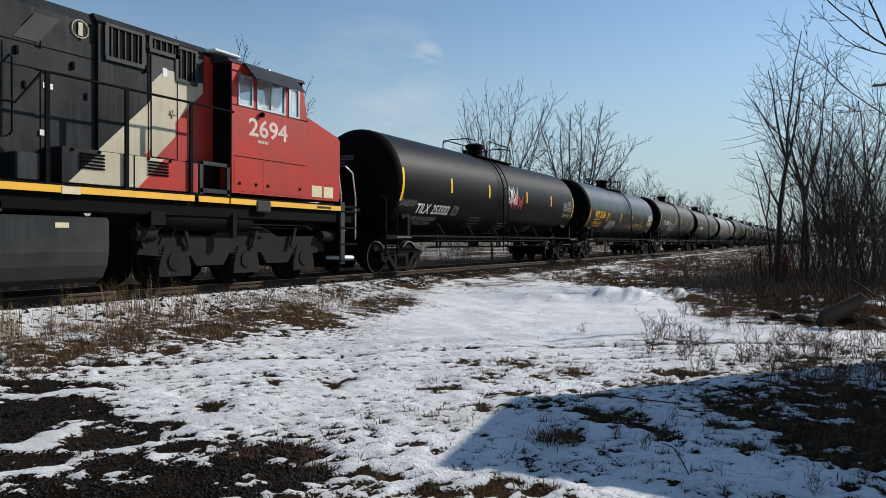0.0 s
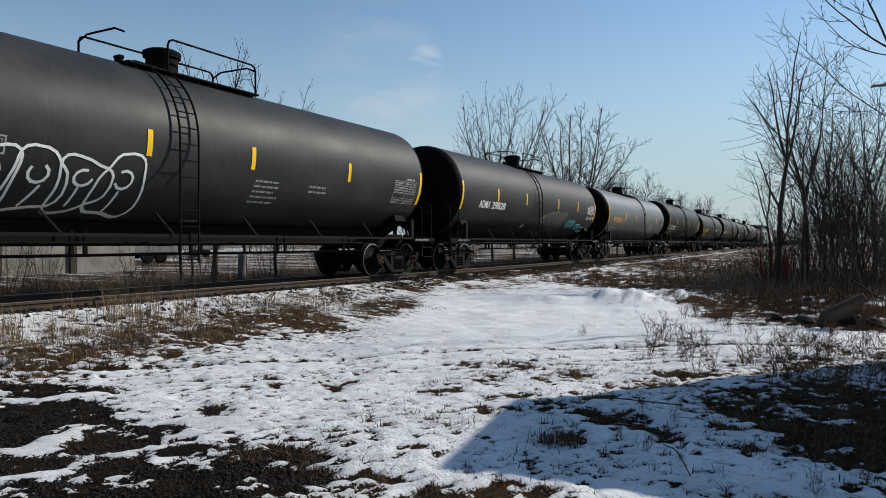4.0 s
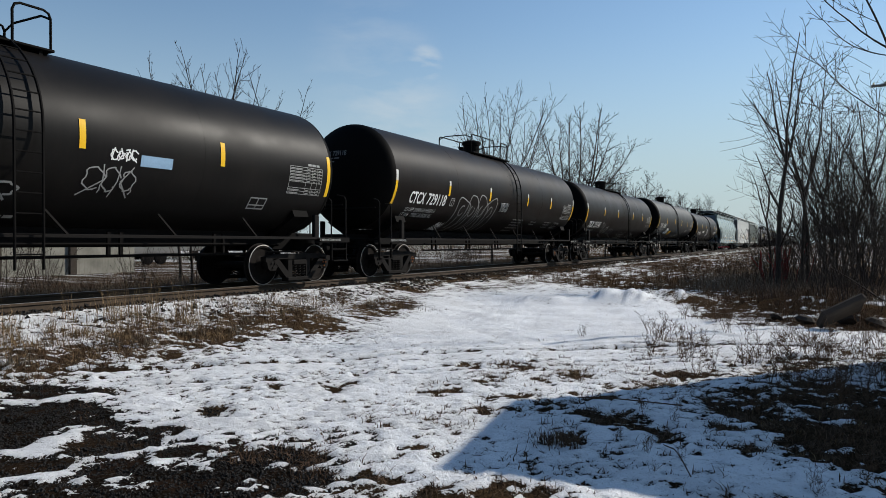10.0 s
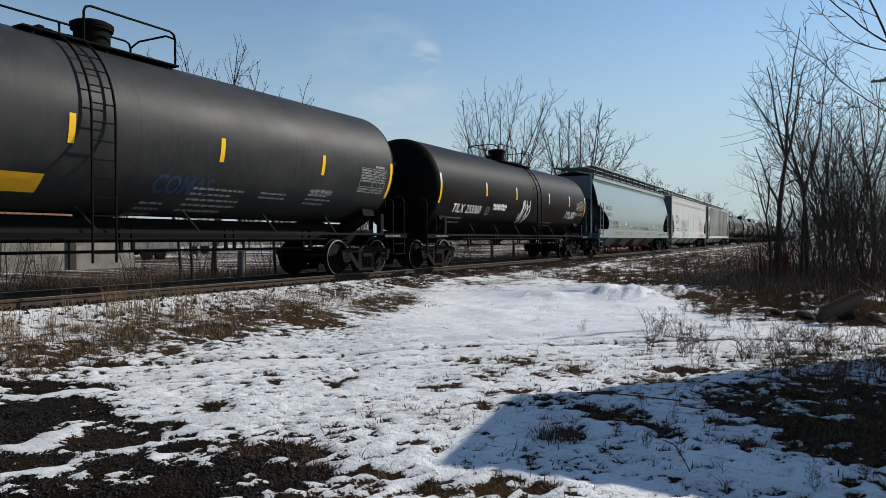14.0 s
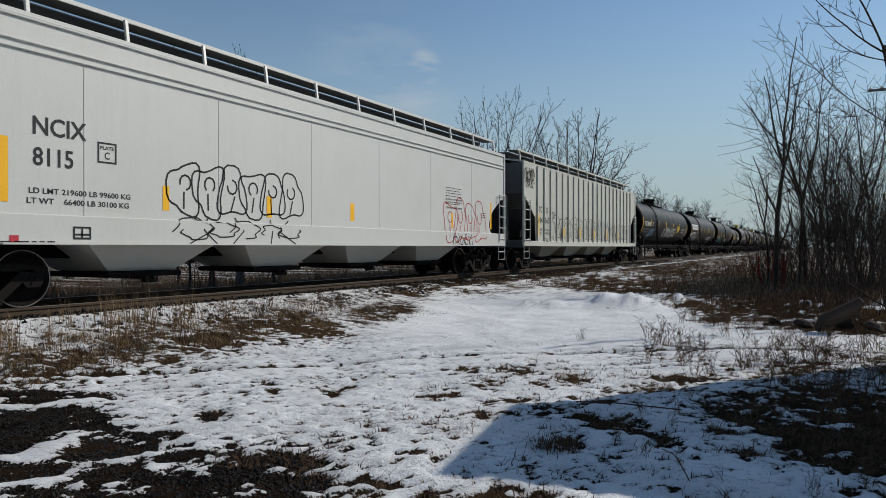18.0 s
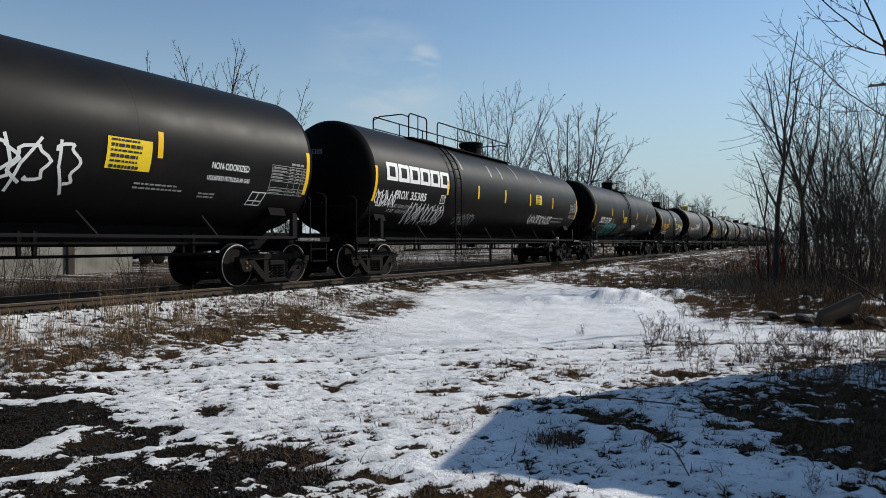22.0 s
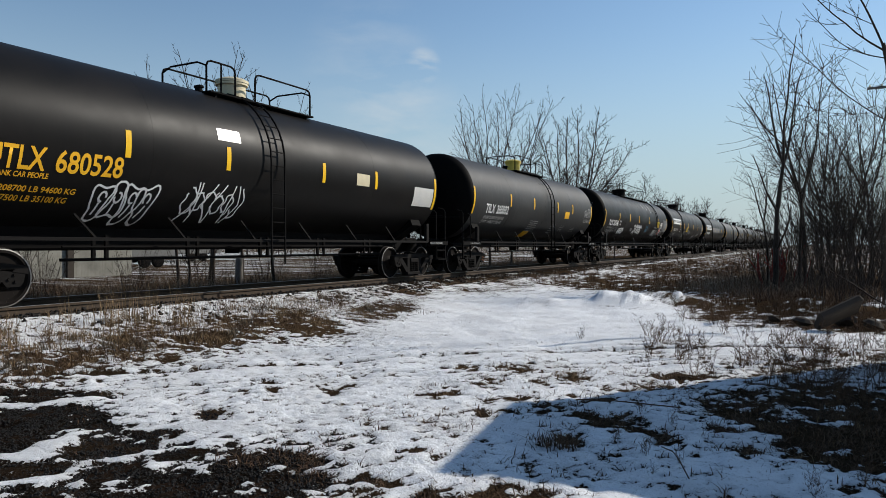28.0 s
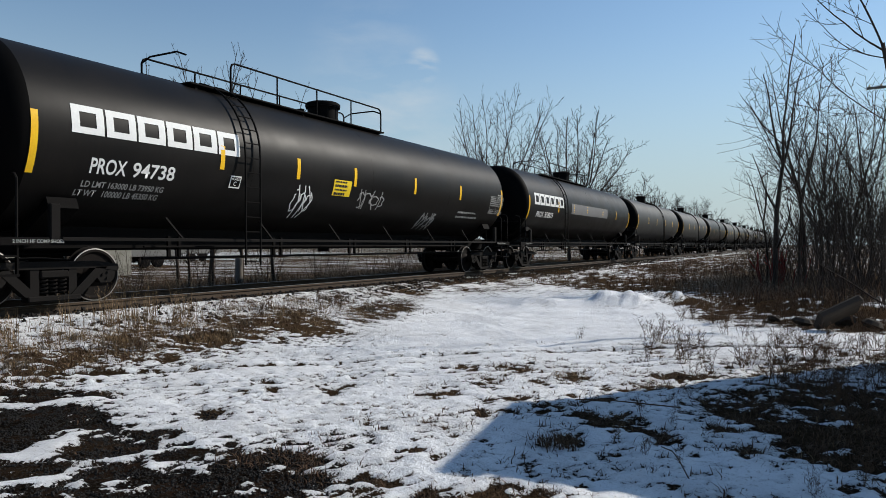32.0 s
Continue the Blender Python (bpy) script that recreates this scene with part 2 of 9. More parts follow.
def scuff_material():
    """Bare metal rubbed through the paint, fading out in streaks."""
    m, n, l, p = nodes_of("rubbed_bare_jacket")
    f = noise_node(n, l, 6.0, 5, 0.7, stretched(n, l, 1.0, 9.0, 1.0))
    l.new(mix(n, l, span(n, l, f, 0.38, 0.62), (0.01, 0.0095, 0.009), (0.24, 0.235, 0.225)), p.inputs["Base Color"])
    p.inputs["Roughness"].default_value, p.inputs["Specular IOR Level"].default_value = 0.45, 0.3
    return m


M_SCUFF = scuff_material()
M_CREAM = plain("cream_painted_steel", (0.62, 0.54, 0.36), 0.5)
M_YELLOWBOX = plain("yellow_painted_steel", (0.62, 0.46, 0.08), 0.5)
M_CHROME = plain("bare_bright_steel", (0.55, 0.55, 0.55), 0.3, 0.9)
M_HOPPER_A = paint("pale_green_grey_hopper_paint", (0.27, 0.318, 0.308), 0.19, (0.235, 0.275, 0.262), 0.3, wave=0.05, spec=0.3)
M_HOPPER_B = paint("off_white_hopper_paint", (0.54, 0.54, 0.51), 0.45, (0.44, 0.43, 0.395), 0.35)
M_HOPPER_C = paint("chalky_grey_hopper_paint", (0.50, 0.50, 0.44), 0.55, (0.41, 0.40, 0.34), 0.4)
M_TRAILER = paint("dull_grey_trailer_paint", (0.10, 0.10, 0.095), 0.6, (0.14, 0.13, 0.12), 0.5)
M_BLUEGREY = paint("blue_grey_end_paint", (0.06, 0.08, 0.11), 0.45, (0.10, 0.11, 0.12), 0.4)
# hopper ends with their shade put into the grey; also the data panel
M_DARKEND = paint("shaded_end_and_panel_grey", (0.075, 0.075, 0.075), 0.55, (0.14, 0.13, 0.12), 0.4)
M_ROOF = plain("dark_hatch_cover", (0.05, 0.05, 0.05), 0.6)
M_REDLOCO = paint("red_cab_paint", (0.42, 0.03, 0.02), 0.4, (0.16, 0.035, 0.025), 0.6, spec=0.3)
M_GREYLOCO = paint("charcoal_hood_paint", (0.022, 0.024, 0.026), 0.45, (0.07, 0.066, 0.06), 0.6, spec=0.2)
M_HOOD = paint("patchy_charcoal_hood_paint", (0.011, 0.0125, 0.014), 0.45, (0.046, 0.046, 0.046), 0.8, spec=0.12)
M_WHITELOCO = paint("dirty_white_hood_stripe", (0.48, 0.43, 0.31), 0.45, (0.31, 0.25, 0.15), 0.6)
M_YELLOWLOCO = paint("yellow_sill_stripe", (0.85, 0.45, 0.03), 0.45, (0.4, 0.25, 0.08), 0.4)
M_SOOT = plain("sooty_grey_casting", (0.02, 0.0185, 0.0175), 0.75, 0.0, 18, 0.4)
M_FADED = plain("faded_white_number_paint", (0.62, 0.47, 0.42), 0.6, 0.0, 25, 0.35)
M_RAIL = plain("rail_steel", (0.06, 0.042, 0.028), 0.7, 0.0)
M_RAILTOP = plain("polished_rail_head", (0.30, 0.27, 0.24), 0.4, 0.7)
M_TIE = bark("weathered_tie_wood", (0.028, 0.023, 0.019), (0.07, 0.057, 0.048))
M_BALLAST = plain("dark_ballast_stone", (0.026, 0.024, 0.0225), 0.9, 0, 12, 0.6)
M_BARK = bark("grey_brown_bark", (0.045, 0.036, 0.03), (0.13, 0.11, 0.095))
M_BARK_DARK = bark("dark_bark", (0.022, 0.017, 0.014), (0.07, 0.055, 0.045))
M_TWIG = bark("dark_twig", (0.022, 0.016, 0.013), (0.058, 0.042, 0.034))
M_STRAW = bark("dry_grass", (0.11, 0.068, 0.034), (0.34, 0.235, 0.13))
M_WEED = bark("dead_weed_stems", (0.04, 0.024, 0.015), (0.16, 0.098, 0.058))
M_REDSTEM = bark("red_shrub_stem", (0.10, 0.02, 0.018), (0.21, 0.05, 0.04))
M_CONCRETE = plain("old_concrete", (0.055, 0.046, 0.038), 0.9, 0, 9, 0.4)
M_SHINGLE = plain("dark_roof_shingle", (0.07, 0.072, 0.075), 0.85, 0, 9, 0.4)
M_PLANK = bark("weathered_grey_boards", (0.12, 0.11, 0.10), (0.22, 0.20, 0.18))


def glass_material():
    m, n, l, p = nodes_of("cab_window_glass")
    p.inputs["Base Color"].default_value = (0.75, 0.82, 0.82, 1)
    p.inputs["Roughness"].default_value = 0.05
    p.inputs["Transmission Weight"].default_value = 0.75
    p.inputs["IOR"].default_value = 1.45
    return m


M_GLASS = glass_material()
M_SNOW = plain("crusted_snow", (0.82, 0.84, 0.87), 0.65, 0.0, 14, 0.1)


def brick_material():
    m, n, l, p = nodes_of("orange_brown_brick")
    oi = n.new("ShaderNodeObjectInfo")
    c = ramp(n, l, oi.outputs["Random"], [(0.0, (0.25, 0.115, 0.07)), (0.5, (0.33, 0.16, 0.10)), (1.0, (0.40, 0.21, 0.135))])
    l.new(mix(n, l, span(n, l, noise_node(n, l, 25), 0.3, 0.7, 0, 0.3), c, (0.2, 0.1, 0.07)), p.inputs["Base Color"])
    p.inputs["Roughness"].default_value = 0.9
    return m


M_BRICK = brick_material()

# ---------------------------------------------------------------- mesh helpers
class Shape:
    """Collects simple solids and links them as one mesh."""

    def __init__(self):
        self.v, self.f = [], []

    def add(self, verts, faces):
        k = len(self.v)
        self.v.extend(verts)
        self.f.extend([tuple(k + i for i in fc) for fc in faces])
        return self

    def box(self, c, s, rot=None, chamfer=0.0):
        x, y, z = s[0] / 2, s[1] / 2, s[2] / 2
        if chamfer <= 0:
            vs = [(-x, -y, -z), (x, -y, -z), (x, y, -z), (-x, y, -z), (-x, -y, z), (x, -y, z), (x, y, z), (-x, y, z)]
            fs = [(0, 3, 2, 1), (4, 5, 6, 7), (0, 1, 5, 4), (1, 2, 6, 5), (2, 3, 7, 6), (3, 0, 4, 7)]
        else:
            h = chamfer
            vs = []
            for zz, k in ((-z, h), (-z + h, 0), (z - h, 0), (z, h)):
                a, b = x - k, y - k
                vs += [(-a, -b + h * (k == 0), zz), (-a + h * (k == 0), -b, zz), (a - h * (k == 0), -b, zz), (a, -b + h * (k == 0), zz),
                       (a, b - h * (k == 0), zz), (a - h * (k == 0), b, zz), (-a + h * (k == 0), b, zz), (-a, b - h * (k == 0), zz)]
            fs = [tuple(range(7, -1, -1)), tuple(range(24, 32))]
            for r in range(3):
                fs += [(r * 8 + i, r * 8 + (i + 1) % 8, r * 8 + 8 + (i + 1) % 8, r * 8 + 8 + i) for i in range(8)]
        if rot is not None:
            vs = [tuple(rot @ Vector(q)) for q in vs]
        return self.add([(q[0] + c[0], q[1] + c[1], q[2] + c[2]) for q in vs], fs)

    def rod(self, a, b, r, r2=None, n=8, caps=True):
        a, b = Vector(a), Vector(b)
        d = b - a
        if d.length < 1e-6:
            return self
        q = d.to_track_quat("Z", "Y")
        r2 = r if r2 is None else r2
        vs = []
        for p, rr in ((a, r), (b, r2)):
            vs += [tuple(p + q @ Vector((rr * math.cos(2 * math.pi * i / n), rr * math.sin(2 * math.pi * i / n), 0))) for i in range(n)]
        fs = [(i, (i + 1) % n, n + (i + 1) % n, n + i) for i in range(n)]
        if caps:
            fs += [tuple(range(n - 1, -1, -1)), tuple(range(n, 2 * n))]
        return self.add(vs, fs)

    def pipe(self, pts, r, n=6):
        """A round bar along points, with mitred joints."""
        pts = [Vector(p) for p in pts]
        vs, fs = [], []
        up = None
        for i, p in enumerate(pts):
            d = (pts[min(i + 1, len(pts) - 1)] - pts[max(i - 1, 0)]).normalized()
            if up is None:
                up = d.orthogonal().normalized()
            up = (up - d * up.dot(d)).normalized()
            side = d.cross(up)
            vs += [tuple(p + r * (math.cos(2 * math.pi * k / n) * up + math.sin(2 * math.pi * k / n) * side)) for k in range(n)]
        for i in range(len(pts) - 1):
            fs += [(i * n + k, i * n + (k + 1) % n, (i + 1) * n + (k + 1) % n, (i + 1) * n + k) for k in range(n)]
        fs += [tuple(range(n - 1, -1, -1)), tuple(range((len(pts) - 1) * n, len(pts) * n))]
        return self.add(vs, fs)

    def lathe(self, prof, n=32, axis="y", c=(0, 0, 0), flip=False):
        """prof: (radius, along) pairs turned round an axis through c."""
        vs, fs = [], []
        for r, t in prof:
            for i in range(n):
                a = 2 * math.pi * i / n
                u, w = r * math.cos(a), r * math.sin(a)
                q = (u, t, w) if axis == "y" else (t, u, w) if axis == "x" else (u, w, t)
                vs.append((q[0] + c[0], q[1] + c[1], q[2] + c[2]))
        for j in range(len(prof) - 1):
            for i in range(n):
                q = (j * n + i, j * n + (i + 1) % n, (j + 1) * n + (i + 1) % n, (j + 1) * n + i)
                fs.append(q[::-1] if flip else q)
        return self.add(vs, fs)

    def prism(self, outline, a, b, axis="x"):
        """An outline in the plane across the axis, drawn from a to b along it."""
        n = len(outline)
        vs = []
        for t in (a, b):
            for u, w in outline:
                vs.append((t, u, w) if axis == "x" else (u, t, w) if axis == "y" else (u, w, t))
        fs = [tuple(range(n - 1, -1, -1)), tuple(range(n, 2 * n))]
        fs += [(i, (i + 1) % n, n + (i + 1) % n, n + i) for i in range(n)]
        return self.add(vs, fs)

    def mesh(self, name, mat, smooth=None):
        me = bpy.data.meshes.new(name)
        me.from_pydata(self.v, [], self.f)
        bm = bmesh.new()
        bm.from_mesh(me)
        bmesh.ops.recalc_face_normals(bm, faces=bm.faces)
        bm.to_mesh(me)
        bm.free()
        for m in (mat if isinstance(mat, (list, tuple)) else [mat]):
            me.materials.append(m)
        if smooth is not None:
            me.shade_smooth()
            me.set_sharp_from_angle(angle=radians(smooth))
        return me


def put(name, me, parent=None, at=(0, 0, 0), label=""):
    ob = new(name, me)
    ob.location = at
    if parent is not None:
        ob.parent = parent
    return tagged(ob, label)


def part(name, shape, mat, parent, label="", smooth=35, at=(0, 0, 0)):
    return put(name, shape.mesh(name, mat, smooth), parent, at, label)


def thing(name, at, label, category, group="", kind=""):
    ob = new(name)
    ob.location = at
    ob.empty_display_size = 0.3
    return tagged(ob, label, category, group, kind)

# ---------------------------------------------------------------- ground and track
def smooth01(t):
    t = min(1.0, max(0.0, t))
    return t * t * (3 - 2 * t)


def bank(x):
    """Height of the graded bed under and beside the track."""
    a = abs(x)
    if 0.80 < x < 1.75:
        return 0.36 + 0.075 * smooth01((x - 0.80) / 0.06) * (1 - smooth01((x - 1.35) / 0.4))
    if a < 1.75:
        return 0.36
    if a < 2.7:
        return 0.36 - 0.16 * (a - 1.75) / 0.95
    return 0.20 * (1 - smooth01((a - 2.7) / 2.6))


# bare patches: centre, half sizes, turn in degrees, strength, share of straw
GRAVEL_PATCHES = [
    (4.78, 4.04, 0.39, 0.21, 8, 1.1, 0.1), (5.4, 4.29, 0.17, 0.11, 175, 1, 0.2), (4.05, 4.38, 0.21, 0.12, 171, 0.9, 0.5), (5.72, 3.46, 0.48, 0.27, 174, 1.7, 0),
    (6.01, 3.76, 0.35, 0.18, 161, 1.65, 0), (6.55, 3.6, 0.19, 0.11, 161, 1.45, 0.1), (6.26, 3.06, 0.36, 0.23, 135, 1.75, 0), (7.08, 3.25, 0.33, 0.2, 169, 1.7, 0.25),
    (7.0, 2.73, 0.3, 0.17, 33, 1.7, 0.2), (7.2, 3.55, 0.25, 0.14, 155, 1.55, 0.1), (7.12, 3.75, 0.12, 0.08, 168, 1, 0.1), (7.57, 2.92, 0.23, 0.14, 8, 1.65, 0.1),
    (8.34, 2.86, 0.48, 0.32, 7, 1.5, 0), (8.41, 3.38, 0.49, 0.37, 161, 1.5, 0)]
NEAR_PATCHES = [
    (8.86, 3.17, 0.32, 0.2, 140, 1.4, 0.1), (7.7, 3.38, 0.22, 0.14, 159, 1.3, 0.1), (7.8, 2.36, 0.37, 0.12, 24, 1.55, 0.05), (7.55, 2.51, 0.4, 0.17, 20, 1.2, 0.1),
    (6.96, 4.38, 0.18, 0.11, 149, 1, 0.7), (6.4, 5.65, 0.13, 0.09, 145, 0.9, 0.5), (6.61, 5.1, 0.12, 0.07, 145, 0.9, 0.5), (6.79, 5.36, 0.12, 0.06, 138, 0.9, 0.5),
    (9.3, 3.62, 0.11, 0.06, 27, 0.95, 0.5), (9.11, 4.26, 0.09, 0.07, 25, 0.85, 0.5), (9.51, 3.36, 0.09, 0.06, 25, 0.95, 0.5), (9.12, 3.57, 0.08, 0.06, 17, 0.9, 0.4),
    (9.15, 3.37, 0.08, 0.05, 23, 0.9, 0.4), (10.01, 3.73, 0.12, 0.11, 50, 0.95, 0.8)]
TRACKSIDE_PATCHES = [
    (3.72, 4.67, 0.66, 0.37, 172, 0.85, 0.95), (3.89, 5.25, 0.61, 0.34, 162, 0.81, 0.9), (3.48, 6.29, 1.09, 0.7, 168, 0.68, 0.9), (3.53, 7.02, 1.13, 0.67, 152, 0.68, 0.9),
    (3.45, 4.83, 0.86, 0.39, 159, 0.54, 0.9), (4.35, 6.12, 0.3, 0.13, 146, 0.9, 0.4), (3.82, 7.51, 0.74, 0.5, 97, 1.03, 0.3), (3.45, 8.36, 1.05, 0.66, 139, 0.92, 0.9),
    (3.86, 9.45, 1.24, 0.65, 151, 1.08, 0.8), (3.73, 12.08, 1.85, 0.6, 106, 0.88, 0.75), (3.38, 9.55, 0.94, 0.55, 134, 0.88, 0.9), (1.88, 12.65, 1.36, 1.02, 101, 0.43, 0.8),
    (2, 15.12, 1.55, 1.01, 99, 0.43, 0.8), (3.16, 17.85, 1.75, 0.77, 78, 0.38, 0.6)]
STUBBLE_PATCHES = [
    (8.0, 7.45, 0.21, 0.19, 45, 0.95, 0.9), (8.32, 7.58, 0.16, 0.15, 80, 0.85, 0.9), (8.66, 7.55, 0.19, 0.14, 101, 0.85, 0.8), (8.63, 6.73, 0.18, 0.13, 110, 0.95, 0.9),
    (8.41, 5.94, 0.25, 0.11, 81, 0.95, 0.8), (7.36, 5.61, 0.14, 0.09, 133, 0.95, 0.4), (7.29, 5.96, 0.09, 0.07, 134, 0.85, 0.4), (9.25, 7.43, 0.27, 0.15, 103, 1, 1),
    (9.05, 7.0, 0.16, 0.1, 104, 0.85, 0.9), (8.96, 5.89, 0.15, 0.09, 32, 0.9, 0.7), (9.13, 6.1, 0.15, 0.12, 39, 0.9, 0.7), (9.5, 6.0, 0.18, 0.13, 40, 0.95, 0.6),
    (9.83, 6.51, 0.25, 0.17, 40, 0.85, 0.8), (10.33, 7.91, 0.33, 0.24, 57, 1, 0.7)]
SHADE_PATCHES = [
    (10.03, 5.81, 0.32, 0.15, 170, 0.95, 0.7), (10.35, 5.57, 0.4, 0.1, 151, 0.95, 0.6), (10.59, 5.49, 0.23, 0.08, 167, 0.9, 0.6), (9.97, 5.12, 0.18, 0.11, 102, 0.9, 0.6),
    (11.09, 6.53, 0.28, 0.22, 120, 1.2, 0.7), (11.06, 5.94, 0.14, 0.09, 58, 0.95, 0.7), (11.39, 6.22, 0.22, 0.16, 124, 1.2, 0.7), (11.62, 6.07, 0.35, 0.23, 113, 1.35, 0.7),
    (11.85, 5.96, 0.53, 0.27, 74, 1.5, 0.7), (12.08, 6.45, 0.97, 0.23, 84, 1.5, 0.7), (11.19, 5.36, 0.14, 0.07, 37, 0.85, 0.7), (11.42, 5.55, 0.14, 0.07, 38, 0.85, 0.7),
    (11.64, 5.44, 0.15, 0.12, 175, 1, 0.7), (11.9, 5.45, 0.25, 0.13, 42, 1.1, 0.7)]
FAR_PATCHES = [
    (8.19, 19.64, 2.41, 0.98, 114, 0.68, 0.9), (9.19, 17.74, 1.62, 0.49, 110, 0.68, 0.8), (10.06, 17.36, 2.23, 0.72, 92, 0.75, 0.7), (10.88, 19.03, 3.15, 0.82, 90, 1.4, 0.6),
    (9.74, 15.27, 0.88, 0.24, 95, 0.9, 0.8), (10.15, 7.29, 0.45, 0.23, 35, 0.55, 0.8), (10.81, 7.04, 0.2, 0.13, 56, 0.9, 0.7), (11.19, 7.03, 0.46, 0.16, 32, 0.9, 0.7),
    (11.48, 8.72, 1.56, 0.53, 87, 0.42, 0.8), (9.91, 10.34, 0.86, 0.52, 87, 0.28, 0.8), (9.76, 3.47, 0.11, 0.08, 28, 0.9, 0.5), (10.22, 3.83, 0.13, 0.06, 30, 0.9, 0.6),
    (9.65, 3.62, 0.08, 0.05, 28, 0.85, 0.5), (9.13, 5.56, 0.18, 0.1, 31, 0.75, 0.6)]
TONGUES = [
    (6.66, 3.02, 0.27, 0.12, 95, 0.95), (7.39, 2.63, 0.23, 0.19, 156, 0.44), (7.77, 2.83, 0.17, 0.08, 113, 0.87), (7.3, 3.07, 0.2, 0.08, 40, 0.79), (8.25, 3.26, 0.1, 0.05, 2, 0.79),
    (8.55, 3.21, 0.09, 0.05, 178, 0.71), (8.75, 3.33, 0.13, 0.07, 95, 0.79), (8.62, 3.04, 0.09, 0.05, 25, 0.63), (8.73, 2.8, 0.07, 0.05, 13, 0.71), (7.93, 2.53, 0.09, 0.06, 126, 0.79),
    (7.48, 3.32, 0.09, 0.05, 13, 0.71), (6.04, 3.64, 0.22, 0.11, 161, 0.48), (8.43, 2.7, 0.08, 0.06, 65, 0.55)]
OUTER_PATCHES = [
    (12.6, 7.2, 1.2, 1.1, 0, 1.4, 0.7), (12.6, 10.6, 0.8, 1.0, 20, 0.45, 0.8), (12.4, 14.6, 1.4, 0.8, 12, 1.4, 0.7), (6.0, 30.0, 3.6, 5.0, 0, 0.6, 0.9),
    (11.0, 30.0, 5.0, 8.0, 0, 0.9, 0.95), (10.6, 21.5, 2.2, 2.2, 0, 0.8, 0.9), (12.9, 17.4, 1.4, 1.8, 0, 1.2, 0.8), (3.2, 22.0, 0.8, 4.0, 0, 0.35, 0.9),
    (2.4, 17.0, 0.7, 8.0, 0, 0.3, 0.8), (6.9, 24.5, 3.5, 2.2, 12, 0.9, 0.8), (5.6, 27.5, 3.0, 2.0, 0, 0.9, 0.7)]


def soft_spots(rows):
    """Ellipses sorted into metre squares, so that a place asks only those that reach it."""
    cells = {}
    for row in rows:
        cx, cy, rx, ry, a = row[:5]
        ca, sa = math.cos(radians(a)), math.sin(radians(a))
        reach = 2.25 * max(rx, ry)
        for i in range(math.floor(cx - reach), math.floor(cx + reach) + 1):
            for j in range(math.floor(cy - reach), math.floor(cy + reach) + 1):
                cells.setdefault((i, j), []).append((cx, cy, rx, ry, ca, sa) + row[5:])
    return cells


BARE = soft_spots(GRAVEL_PATCHES + NEAR_PATCHES + TRACKSIDE_PATCHES + STUBBLE_PATCHES + SHADE_PATCHES + FAR_PATCHES + OUTER_PATCHES)
SNOWY = soft_spots(TONGUES)


# wheel ruts: where each starts, how far aside, how deep
RUTS = ((7.0, 0.0, 0.07), (7.0, 0.30, 0.045), (7.0, -1.25, 0.045), (7.0, 2.9, 0.015), (7.0, -1.62, 0.035))


